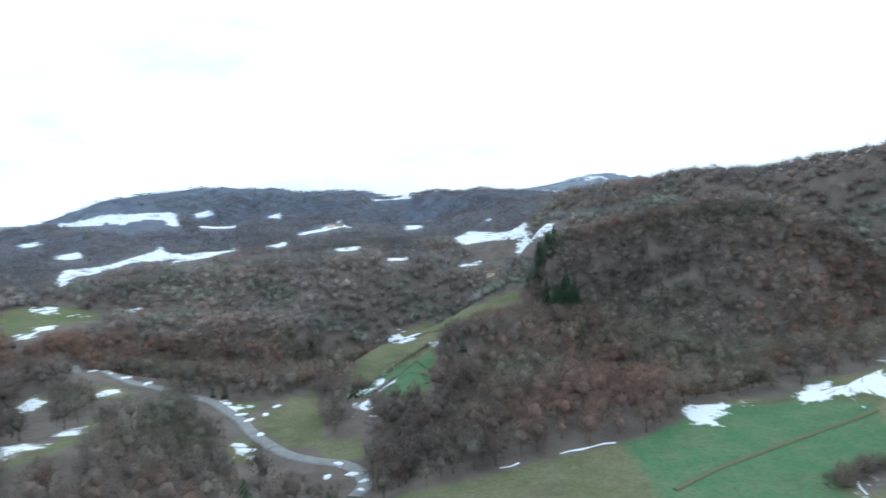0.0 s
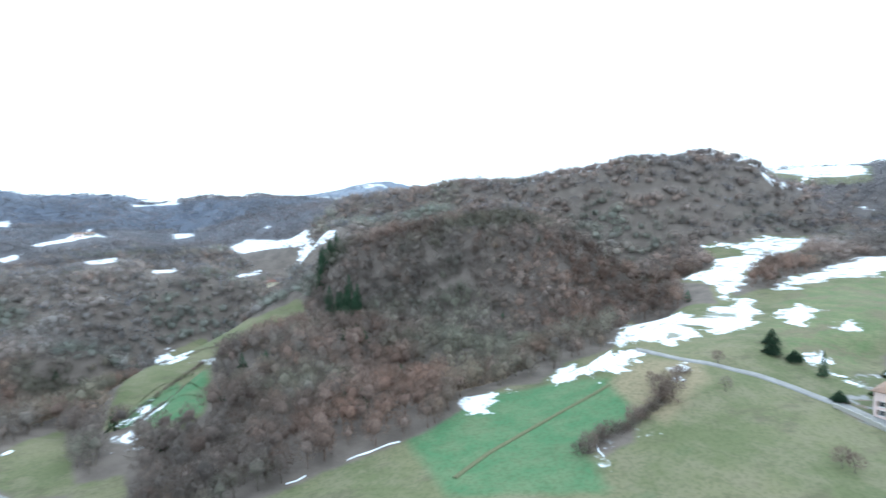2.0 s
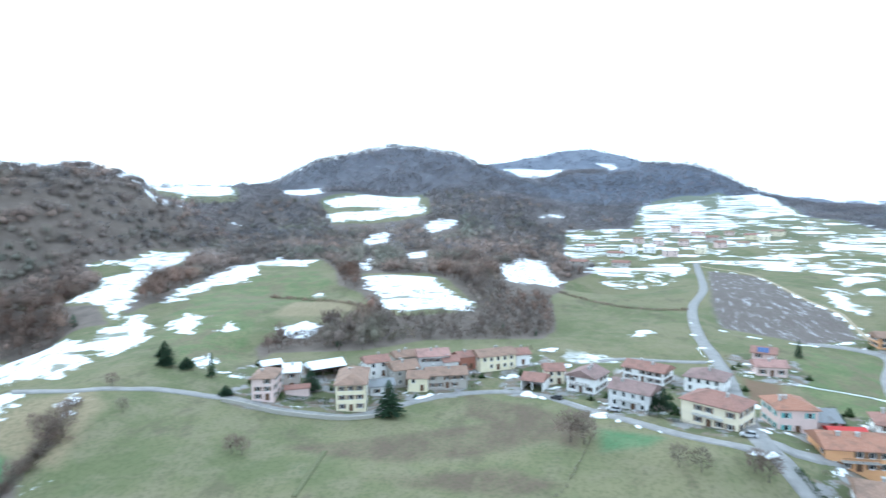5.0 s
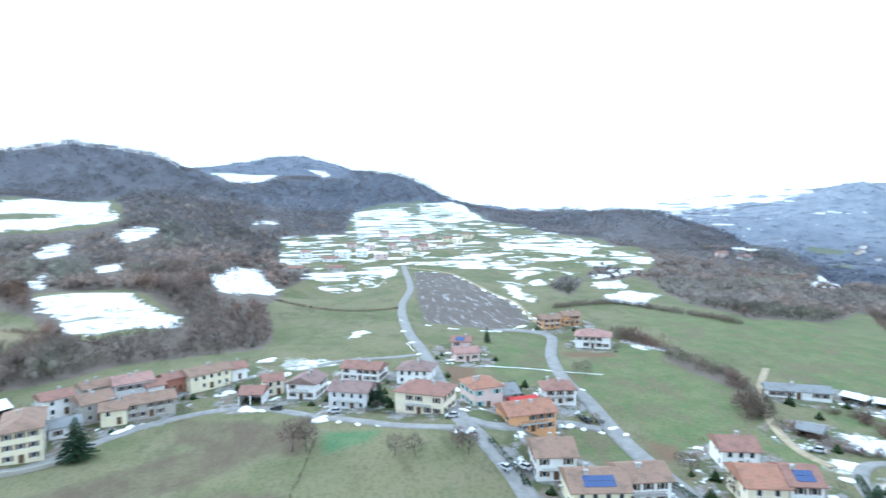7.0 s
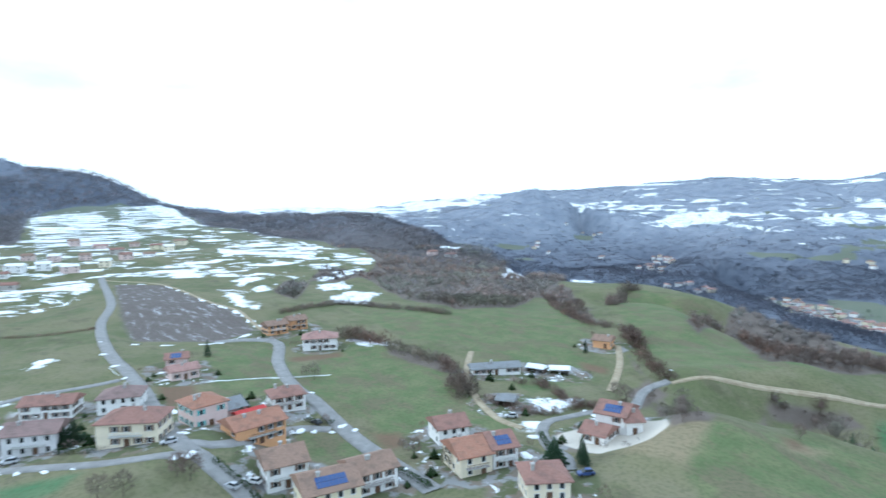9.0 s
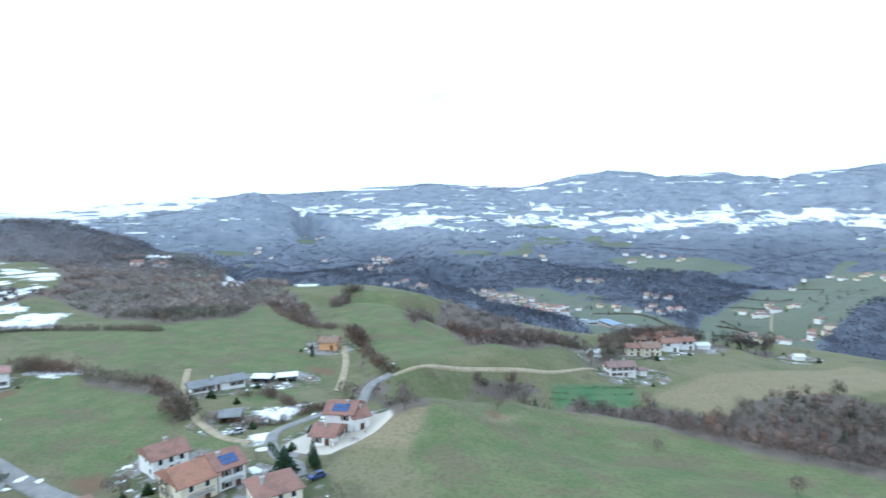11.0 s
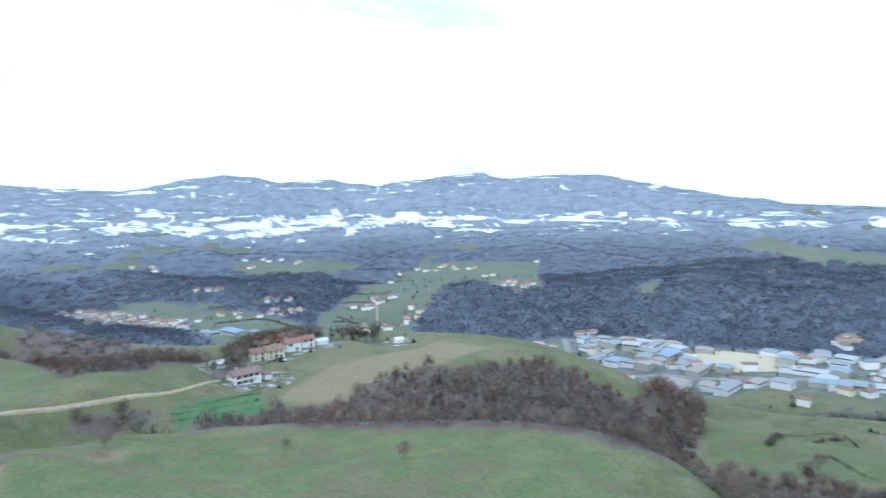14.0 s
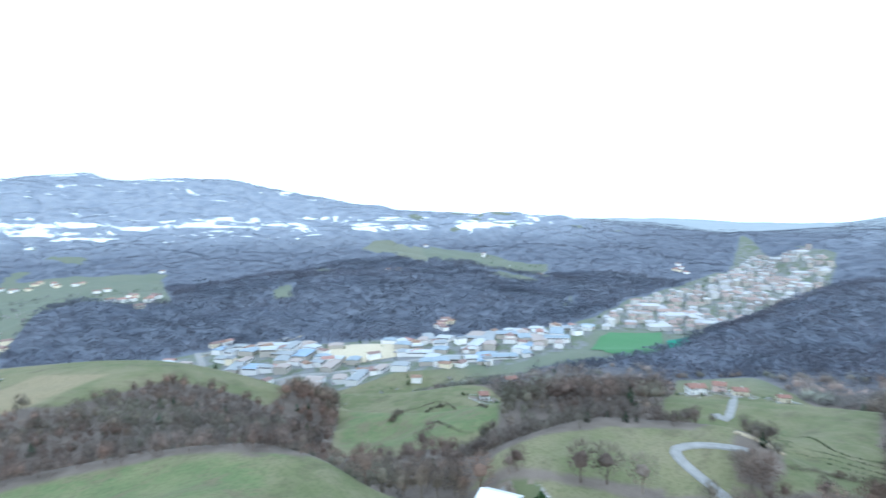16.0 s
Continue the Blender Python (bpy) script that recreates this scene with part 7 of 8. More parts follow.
# ---- the valley town ----
TOWN_ZONES = {}
TOWN_ZONES["works"] = [(-241, -830), (-331, -814), (-404, -812), (-483, -741), (-597, -656), (-768, -569), (-886, -490), (-809, -436), (-665, -445), (-564, -462), (-477, -525), (-400, -536), (-346, -569), (-325, -657), (-310, -747)]
TOWN_ZONES["town"] = [(-897, -484), (-1072, -508), (-1184, -536), (-1346, -515), (-1787, -524), (-2256, -607), (-2440, -524), (-1835, -287), (-1406, -258), (-1171, -248), (-1023, -298), (-940, -323), (-881, -336), (-909, -373), (-836, -451)]
TOWN_ZONES["valley_village"] = [(555, -1365), (465, -1366), (351, -1305), (207, -1158), (209, -1107), (294, -1085), (377, -1103)]
TOWN_ZONES["valley_halls"] = [(247, -1094), (195, -1085), (69, -1016), (30, -1019), (29, -970), (82, -769), (132, -769)]
TOWN_ZONES["scattered"] = [(-352, -540), (-458, -512), (-540, -474), (-477, -417), (-374, -448), (-354, -473)]
TOWN_ZONES["pitch"] = [(-727, -398), (-794, -420), (-838, -424), (-898, -369), (-802, -326), (-742, -312), (-722, -357)]
TOWN_ZONES["court"] = [(-824, -330), (-856, -306), (-790, -289), (-773, -309)]
TOWN_ZONES["quarry"] = [(-489, -708), (-542, -696), (-594, -627), (-565, -586), (-496, -614), (-467, -649)]
HILL_HOUSES = [(1394, -1869), (1285, -1829), (1384, -1754), (813, -1354), (884, -1527), (806, -1307), (972, -1743), (752, -1322), (1001, -1427), (1265, -1454), (1195, -1428), (456, -1635), (413, -1658), (206, -1366), (149, -1825), (95, -1815), (42, -1771), (176, -1737), (80, -1263), (86, -1172), (30, -1175), (-242, -1706), (-382, -1766), (-416, -1736), (-447, -1518), (-411, -1177), (-420, -1130), (-159, -1089), (-128, -1286), (-97, -1214), (-138, -1078), (-112, -992), (-60, -983), (-314, -1795), (-445, -1667), (-654, -1662), (-78, -1240), (-107, -1228), (-133, -1243), (-164, -1296), (-170, -1084), (-191, -1081), (-59, -965), (-83, -961), (146, -1183), (105, -1159)]
HILL_HOUSES += [(79, -1195), (47, -1173), (209, -1362), (96, -1275), (1011, -1725), (994, -1733), (974, -1749), (624, -1167), (567, -1161), (-200, -1567), (-314, -1675), (-371, -1129), (-414, -1119), (-914, -1023), (-747, -1416), (-430, -1143), (-1352, -893), (-1443, -1419), (-1490, -1202), (-1350, -894), (-1475, -1192), (-1647, -639), (-1617, -597), (-1745, -669), (-738, -669), (-713, -667), (-396, -830), (-416, -831)]



def flat_patch(name, outline, lift, material, label, category):
    xs, ys = [p[0] for p in outline], [p[1] for p in outline]
    gx, gy = np.meshgrid(np.linspace(min(xs), max(xs), 40), np.linspace(min(ys), max(ys), 40))
    z = height(gx, gy) + lift
    idx = np.arange(1600).reshape(40, 40)
    q = np.stack([idx[:-1, :-1], idx[:-1, 1:], idx[1:, 1:], idx[1:, :-1]], 2).reshape(-1, 4)
    mid = (gx[:-1, :-1] + gx[1:, 1:]) / 2, (gy[:-1, :-1] + gy[1:, 1:]) / 2
    q = q[(inside(mid[0], mid[1], outline) > 0).ravel()]
    return tagged(sheet(name, np.stack([gx, gy, z], 2).reshape(-1, 3), q, material, True), label, category, kind="structure")


flat_patch("sports_field", TOWN_ZONES["pitch"], 0.8, plain("mown_turf", (0.085, 0.20, 0.085), 0.95), "smooth green sports meadow beside the town", "field")
flat_patch("sports_court", TOWN_ZONES["court"], 0.9, plain("green_court", (0.02, 0.20, 0.13), 0.9), "dark green artificial turf court", "court")
flat_patch("gravel_yard", TOWN_ZONES["quarry"], 0.8, plain("cream_gravel_heap", (0.60, 0.52, 0.38), 0.95, spread=0.4), "cream gravel storage yard in the works", "yard")


def works_hall(x, y, turn, w, d, h, roof):
    base = new("works_hall")
    base.matrix_basis = pose(x, y, level(x, y), 0, 0, turn)
    tagged(base, "large low industrial hall with a pale sheet roof", "warehouse", "halls of the works")
    part("wall", boxes((-w / 2, w / 2, -d / 2, d / 2, -3, h)), WALLS[pick.choice(("stone", "grey", "grey", "stone"))], base)
    bays = max(1, int(d / 14))
    bm = bmesh.new()
    for n in range(bays):
        y0, y1 = -d / 2 - 0.4 + (d + 0.8) * n / bays, -d / 2 - 0.4 + (d + 0.8) * (n + 1) / bays
        ym, x0, x1 = (y0 + y1) / 2, -w / 2 - 0.4, w / 2 + 0.4
        v = [bm.verts.new(p) for p in ((x0, y0, h), (x1, y0, h), (x1, ym, h + 1.3), (x0, ym, h + 1.3), (x1, y1, h), (x0, y1, h))]
        for f in ((0, 1, 2, 3), (3, 2, 4, 5), (1, 4, 2), (0, 3, 5), (5, 4, 1, 0)):
            bm.faces.new([v[k] for k in f])
    part("roof", bm, SHED_ROOFS[roof], base)
    strip = data_of("window_strip", boxes((-w * 0.45, w * 0.45, -0.05, 0.05, -0.6, 0.6)), GLASS)
    for s in (-1, 1):
        again("window_strip", strip, base, pose(0, s * d / 2, h - 1.4))
    return base


VALLEY_TURN = 35.0
grid = np.random.default_rng(12)
c, s = math.cos(radians(VALLEY_TURN)), math.sin(radians(VALLEY_TURN))


def in_rows(zone, along_step, across_step, jitter):
    """Building plots in rows along the valley, within one zone."""
    gu, gv = np.meshgrid(np.arange(-4000, 4000, along_step), np.arange(-4000, 4000, across_step))
    gu, gv = gu.ravel() + grid.uniform(-jitter, jitter, gu.size), gv.ravel() + grid.uniform(-jitter, jitter, gu.size)
    px, py = gu * c - gv * s, gu * s + gv * c
    ok = inside(px, py, TOWN_ZONES[zone]) > 4
    for other in ("pitch", "court", "quarry"):
        ok &= inside(px, py, TOWN_ZONES[other]) < 10
    for line, width in ROADS[-3:]:
        ok &= along(px, py, line) > width / 2 + 12
    return px[ok], py[ok]


px, py = in_rows("works", 30, 25, 6)
hx, hy = in_rows("valley_halls", 40, 34, 5)
for x, y in zip(np.append(px, hx), np.append(py, hy)):
    if grid.random() < 0.86:
        works_hall(x, y, VALLEY_TURN + 90 * (grid.random() < 0.3) + grid.uniform(-14, 14), grid.uniform(14, 24) * (1 + (grid.random() < 0.3)), grid.uniform(12, 24), grid.uniform(5, 8), int(grid.choice(5, p=(0.32, 0.26, 0.08, 0.2, 0.14))))
near_plots = []
for zone, step, share in (("valley_village", 24, 0.75), ("scattered", 30, 0.35), ("works", 26, 0.38)):
    px, py = in_rows(zone, step, step, 8)
    near_plots += [(x, y) for x, y in zip(px, py) if grid.random() < share]
for x, y in near_plots[:300]:
    small_house(x, y, grid.uniform(0, 180), grid.uniform(10, 17), grid.uniform(9, 12), grid.choice((5.6, 6.5, 8.5)),
                pick.choice(("white", "white", "white", "grey", "cream")), pick.choice(("mauve", "brown", "rose", "mauve", "slate")), False)
for x, y in HILL_HOUSES:
    for n in range(pick.choice((1, 2, 3))):
        small_house(x + pick.uniform(-25, 25) * n, y + pick.uniform(-25, 25) * n, pick.uniform(0, 180), pick.uniform(11, 18), pick.uniform(9, 12), pick.choice((5.6, 6.5)),
                    pick.choice(("white", "cream", "white", "white")), pick.choice(("mauve", "brown", "rose")), False)


def joined_town(plots):
    """The far end of the town: many small houses, too far off to pick apart, as joined walls and joined roofs."""
    w_points, w_faces, r_points, r_faces = [], [], [], []
    for x, y in plots:
        z = level(x, y)
        a = radians(VALLEY_TURN + grid.choice((0, 90)) + grid.uniform(-12, 12))
        w, d, h = grid.uniform(10, 20), grid.uniform(9, 13), grid.choice((5.5, 6.5, 9, 12))
        if grid.random() < 0.12:
            w, d, h = w * 2.2, d * 1.8, 7
        ca, sa = math.cos(a), math.sin(a)

        def at(u, v, q):
            return (x + u * ca - v * sa, y + u * sa + v * ca, z + q)

        k = len(w_points)
        w_points += [at(u * w / 2, v * d / 2, q) for q in (-3, h) for u, v in ((-1, -1), (1, -1), (1, 1), (-1, 1))]
        w_faces += [(k, k + 1, k + 5, k + 4), (k + 1, k + 2, k + 6, k + 5), (k + 2, k + 3, k + 7, k + 6), (k + 3, k, k + 4, k + 7)]
        k, top, e = len(r_points), h + d * 0.19, 0.5
        r_points += [at(-w / 2 - e, -d / 2 - e, h), at(w / 2 + e, -d / 2 - e, h), at(w / 2 + e, d / 2 + e, h), at(-w / 2 - e, d / 2 + e, h), at(-w / 2 + d * 0.3, 0, top), at(w / 2 - d * 0.3, 0, top)]
        r_faces += [(k, k + 1, k + 5), (k, k + 5, k + 4), (k + 2, k + 3, k + 4), (k + 2, k + 4, k + 5), (k + 1, k + 2, k + 5), (k + 3, k, k + 4)]
    tagged(sheet("far_town_walls", np.array(w_points), np.array(w_faces), TOWN_WALLS), "pale plastered walls of the crowded far town", "town", kind="stuff")
    tagged(sheet("far_town_roofs", np.array(r_points), np.array(r_faces), TOWN_ROOFS), "red and grey roofs of the crowded far town", "town", kind="stuff")


px, py = in_rows("town", 24, 21, 8)
joined_town([(x, y) for x, y in zip(px, py) if grid.random() < 0.66 + 0.3 * float(rolling(np.array([x]), np.array([y]), 90, 61)[0])] + near_plots[300:])

# ---- single trees, hedges, walls, snow heaps, cars ----
CONIFERS = [(170.3, 59.8, 12, 4.4), (175.9, 126.7, 9, 1.7), (180.9, 91.9, 8.5, 3.6), (182.2, 150.6, 6, 3.2), (261, -82.9, 7.5, 1.8), (86.4, -115.4, 7, 1.6), (89.9, -109.1, 8, 3.2), (185.6, -22.4, 7.5, 3), (184.9, -19.9, 6, 2.5), (162, -219.1, 7, 1.2), (174.3, 143.8, 5.5, 3.2), (175.7, -65.3, 4, 2.2), (177.2, 137.7, 4, 3), (178.6, -67.9, 5, 2.2), (83.7, -112.8, 6, 1.4)]
SPRUCE_STAND = [(64.2, 399.2, 19, 4.4), (60.9, 348.3, 22, 4.4), (63, 333.9, 21, 4.4), (66, 325.8, 20, 4.4), (69.4, 320.2, 19, 4.4), (69.4, 417, 21, 4.4), (73.4, 407.1, 20, 4.4), (66.1, 340.6, 19, 4.4), (69, 331.6, 22, 4.4), (72.4, 325.6, 21, 4.4), (71.2, 439.8, 19, 4.4), (76, 432.4, 22, 4.4), (80.3, 423.5, 21, 4.4), (70, 343.6, 20, 4.4), (72.9, 334.6, 19, 4.4), (76.2, 455.1, 21, 4.4), (80.8, 446, 20, 4.4), (85.3, 437.3, 19, 4.4), (73.5, 351.4, 22, 4.4), (75.9, 339.9, 21, 4.4), (77.7, 477, 19, 4.4), (82.7, 468, 22, 4.4), (87.2, 457.5, 21, 4.4), (-487.6, -306.6, 9, 3), (163.5, 112.9, 3.5, 2.5)]
LONE_TREES = [(114, 129.5, 8), (117.7, 128.5, 9), (134.2, 125.6, 5), (100.4, 124.1, 6), (117.3, 137, 5), (127.9, 87.4, 5.5), (128.7, 85, 5), (155.6, 4.3, 9.5), (154.1, 0.7, 9), (139, -20.3, 6), (137.4, -24.9, 6), (138.8, -38.9, 7), (140.5, -36.6, 6), (203.5, -104.1, 7), (208.7, -102.9, 5), (9.9, -165.5, 3.6), (-20.5, -146.6, 4.6), (55.6, -166.5, 4.5), (-114.3, -105.5, 9), (-156.1, -40.6, 9), (-159.2, -38.8, 10), (-160.5, -44.5, 8), (123.8, -92, 6), (130.3, -93, 4), (163.6, -87.1, 3.5)]
LONE_TREES += [(107.2, -95.5, 6), (110.5, -93.1, 6), (272.8, 41.3, 6), (159, 1.3, 8), (115, -178.7, 7), (120.5, -181.1, 6), (-176.6, -173.6, 6), (-119.8, -149.9, 7), (149.5, 143.1, 5), (83.7, 119.7, 6), (89.1, 122.3, 5), (-113.3, -84.2, 3)]
HEDGEROWS = []
HEDGEROWS.append((7.5, [(258.1, -151.2), (239.2, -154.5), (217.5, -157.2), (200.2, -156.4), (186.2, -157), (163.1, -143.2), (151.6, -136.3)]))
HEDGEROWS.append((7.5, [(299.2, -357.3), (212.3, -275.4), (190.1, -267.3), (172.9, -267.5), (142.2, -234.8), (116.8, -208.9)]))
HEDGEROWS.append((7, [(214.2, -315.6), (256.2, -392.5), (258, -410.8)]))
HEDGEROWS.append((3.4, [(144.1, -138.1), (128.7, -139.5), (119.1, -145.3), (117.5, -155.6), (114.2, -161.4), (115.6, -179.7)]))
HEDGEROWS.append((3.6, [(81.5, 121.9), (91.1, 124), (102.4, 125.6), (118.6, 131.9), (132.6, 140.8)]))
HEDGEROWS.append((2.6, [(312.2, 182.3), (315.2, 154.6), (307.2, 119.8)]))
HEDGEROWS.append((2, [(389.1, 17.7), (362.3, -19.9), (364.5, -58)]))
HEDGEROWS.append((2.4, [(96.8, 123.3), (108.8, 127.6), (116.7, 127.7)]))
HEDGEROWS.append((2.2, [(238.2, 134.1), (255.3, 125.7), (268.3, 107.9)]))
HEDGEROWS.append((2, [(-41.1, 275.7), (-27.3, 308.1), (-10, 347.2)]))
HEDGEROWS.append((2, [(-30.4, 233), (-18.3, 307.4)]))
HEDGEROWS.append((1.8, [(-34, 351.3), (4.3, 382.6), (45.3, 414.1)]))
HEDGEROWS.append((1.4, [(57.8, -244.5), (25.6, -265.8)]))
HEDGEROWS.append((1.4, [(57.2, -241.4), (25.1, -259.3)]))
HEDGEROWS.append((1.4, [(56.5, -238.5), (22, -253.2)]))
HEDGEROWS.append((3, [(-175.7, -36.1), (-189.6, -27.9), (-188.6, -16.7)]))
HEDGEROWS.append((1.5, [(-292.5, -356.4), (-316.8, -336.3), (-333.7, -302.6), (-218.4, -175.7)]))
HEDGEROWS.append((1.5, [(-203.6, -200), (-185.5, -168.4), (-190.1, -156.2)]))
HEDGEROWS.append((3, [(-206.1, -230.2), (-307.3, -310.2), (-332.7, -310)]))
HEDGEROWS.append((0.8, [(160.2, -1.7), (148.9, 0.5), (133.6, 3.6), (126.5, 6.4)]))
HEDGEROWS.append((4, [(332.7, -150.3), (341.1, -195.8), (307.8, -213.9), (263.4, -222.1)]))
HEDGEROWS.append((4, [(-30.3, -1072.5), (-92.3, -1065.7), (-131.2, -1042)]))
HEDGEROWS.append((4, [(-37.8, -1127.7), (-125.8, -1079.9)]))
HEDGEROWS.append((4, [(-56, -1281.7), (-137.4, -1282.8)]))
HEDGEROWS.append((4, [(-84.6, -1440.3), (-179.9, -1414.4)]))
HEDGEROWS.append((4, [(-27.4, -989.5), (-96.2, -1001.3)]))
HEDGEROWS.append((4, [(-143.2, -1619.8), (-262.5, -1571.1)]))
HEDGEROWS.append((4, [(180.2, -1121.6), (119.1, -1138.4), (30.7, -1033.6)]))
HEDGEROWS.append((3.4, [(150.8, -162.1), (143.9, -167.1), (124.1, -158.2), (113.5, -160.7), (110.7, -167.4)]))
GARDEN_HEDGES = []
GARDEN_HEDGES.append((1.8, [(168.9, 98.5), (169.2, 92), (172.7, 82.2)]))
GARDEN_HEDGES.append((1.4, [(108.1, -125.5), (98.1, -117.8), (91.1, -113.6)]))
GARDEN_HEDGES.append((1.2, [(144.2, -46.6), (134.3, -50.5), (128.9, -50.6)]))
GARDEN_HEDGES.append((1.5, [(123.2, -83.5), (105.5, -82.4)]))
GARDEN_HEDGES.append((1.4, [(178.2, -17.9), (170.8, -24.6)]))
GARDEN_HEDGES.append((1.2, [(168, -83.2), (162.8, -88.8)]))
CROP_ROWS = []
CROP_ROWS.append([(-258, -68.9), (-243.4, -50.4), (-216, -32.1), (-217.4, -19.5)])
CROP_ROWS.append([(-253.4, -67.6), (-214.1, -44.2), (-210.9, -31.3), (-210.4, -18.8)])
CROP_ROWS.append([(-249.7, -65.5), (-207.6, -42.9), (-206.1, -30.5), (-203.4, -18.2)])
CROP_ROWS.append([(-187.6, -47.6), (-202.8, -41.8), (-201.3, -29.7), (-198.2, -17.6)])
CROP_ROWS.append([(-39.7, 265.2), (-29.7, 300.2), (-12.5, 316.8)])
CROP_ROWS.append([(-33.7, 240.4), (-25.8, 288.3), (-9.7, 255.6)])
CROP_ROWS.append([(-28.5, 226.2), (-18.9, 250.9), (-8.7, 244.7)])
CROP_ROWS.append([(-41.8, 280.6), (-30.7, 312.2), (-14.5, 329.1)])
CARS = [(80.1, -108.2, 60, "blue"), (135.1, -47.1, 20, "silver"), (135.7, -52.6, 30, "white"), (158, -39.5, 80, "silver"), (196.6, -64, 0, "white"), (165.1, -84.7, 10, "dark"), (125.6, -131.5, 50, "silver"), (194.1, 9.8, 70, "dark"), (183, -7.9, 70, "silver")]
STONE_WALL = [(158.1, 110.9), (157.3, 93.3), (160.2, 79.8), (165.1, 67.1), (169.3, 62.8)]
SNOW_HEAPS = [(199.8, 19.8, 3), (197.7, 18.2, 2.5), (177.3, -3.6, 3), (180.1, -4.5, 2), (171.9, -8.7, 1.2), (166.5, -13.8, 1.2), (162, -19.3, 0.9), (147.6, -38.6, 2), (148.1, -41.7, 2.4), (195.9, -50.7, 2.2), (164.9, -44.9, 1.8), (163.3, -74.9, 2.2), (163.2, -77.8, 2.4), (161.1, -81.7, 1.6), (157.6, -85.9, 1.3), (188.4, -94.7, 1.5), (159, -90.7, 2), (153.9, -91.8, 1.5), (323.1, -52.4, 1.5), (291.4, -48.4, 2), (265.9, -47.7, 2), (246.1, -47.4, 1.6), (101.1, -111.6, 2.4), (109.2, -123.6, 2), (220.1, 26.9, 2.6), (217.7, 29.7, 2.2), (118.3, -85.3, 1.3), (117.6, -99.1, 2.2), (119.1, -216.4, 1), (253.2, 16.7, 3.4)]
SNOW_HEAPS += [(255.6, 15, 3), (233.1, 7.8, 3), (227.8, -3, 3), (218.6, -8.1, 2), (114, -153.5, 1.4), (108.9, -151.5, 1.2), (-168.2, 275.1, 2.5), (-145.5, 260.3, 3), (-133.3, 256.2, 3), (-155.3, 266.6, 2), (-91.8, 237.9, 2.5), (-81.6, 225.3, 2.5), (-76.4, 219.5, 2.4), (-68.1, 206.5, 2.2), (-35.2, 181, 2), (-29.6, 173.6, 2.2), (-25.5, 168.8, 2), (-37.1, 172, 1.8), (-25.5, 162.1, 2), (-73, 197, 3), (-68.7, 192.7, 3), (-69.5, 233.3, 2), (-71.5, 224.6, 2), (191.1, 55.6, 2.6), (194.2, 53.4, 2), (195.5, 14.5, 1.6), (198.3, 20.5, 2), (182.3, 125.5, 1.6), (187.3, 140.6, 2.4)]



def mesh_of(name, tris, material):
    tris = np.asarray(tris, float)
    points = tris.reshape(-1, 3)
    mesh = bpy.data.meshes.new(name)
    mesh.from_pydata(points.tolist(), [], np.arange(len(points)).reshape(-1, 3).tolist())
    a = mesh.attributes.new("tint", "FLOAT", "POINT")
    a.data.foreach_set("value", np.full(len(points), 0.35, np.float32))
    a = mesh.attributes.new("age", "FLOAT", "POINT")
    a.data.foreach_set("value", np.full(len(points), 0.5, np.float32))
    mesh.materials.append(material)
    return mesh


BARK = plain("grey_brown_bark", (0.12, 0.095, 0.08), 0.95, spread=0.4)
lone_data = []
for seed in range(4):
    tris = bare_tree(80 + seed, 8.0, 3.2, 8, 260, 1.7, 0.03, 0.08)
    wood = 8 + 8 * 6
    lone_data.append((mesh_of("trunk", tris[:wood], BARK), mesh_of("crown", tris[wood:], TWIGS)))
for n, (x, y, tall) in enumerate(LONE_TREES):
    tree = new("bare_tree")
    k = tall / 8
    tree.matrix_basis = pose(x, y, level(x, y), 0, 0, n * 67) @ Matrix.Diagonal((k, k, k, 1))
    tagged(tree, "leafless grey-brown deciduous tree standing in the pasture", "tree", "single bare trees")
    again("trunk", lone_data[n % 4][0], tree, Matrix())
    again("crown", lone_data[n % 4][1], tree, Matrix())
spruce_data = []
for seed in range(3):
    tris = conifer(90 + seed, 10.0, 3.0, 24, 13, 0.15)
    spruce_data.append((mesh_of("trunk", tris[:4], BARK), mesh_of("crown", tris[4:], NEEDLES)))
for n, (x, y, tall, wide) in enumerate(CONIFERS + SPRUCE_STAND):
    tree = new("conifer")
    tree.matrix_basis = pose(x, y, level(x, y), 0, 0, n * 51) @ Matrix.Diagonal((wide / 3, wide / 3, tall / 10, 1))
    tagged(tree, "dark green conifer with dense drooping branches", "tree", "conifers")
    again("trunk", spruce_data[n % 3][0], tree, Matrix())
    again("crown", spruce_data[n % 3][1], tree, Matrix())

shrub_rng = np.random.default_rng(77)
SHRUBS = [bare_tree(100 + s, 4.0, 1.9, 0, 60, 1.2, 0.04, 0.10) for s in range(4)]
for tall, line in HEDGEROWS:
    mid = smooth_line(line, 0.7)
    mid = mid[shrub_rng.random(len(mid)) < 0.85]
    jitter = shrub_rng.normal(0, 0.6 * min(tall, 6) / 2, mid.shape)
    x, y = (mid + jitter).T
    row = plant("hedgerow", x, y, SHRUBS, TWIGS, shrub_rng, tall / 4 * 0.7, tall / 4 * 1.3, -0.3 * tall)
    tagged(row, "bare brown hedgerow of shrubs along a field edge", "hedge", kind="stuff")


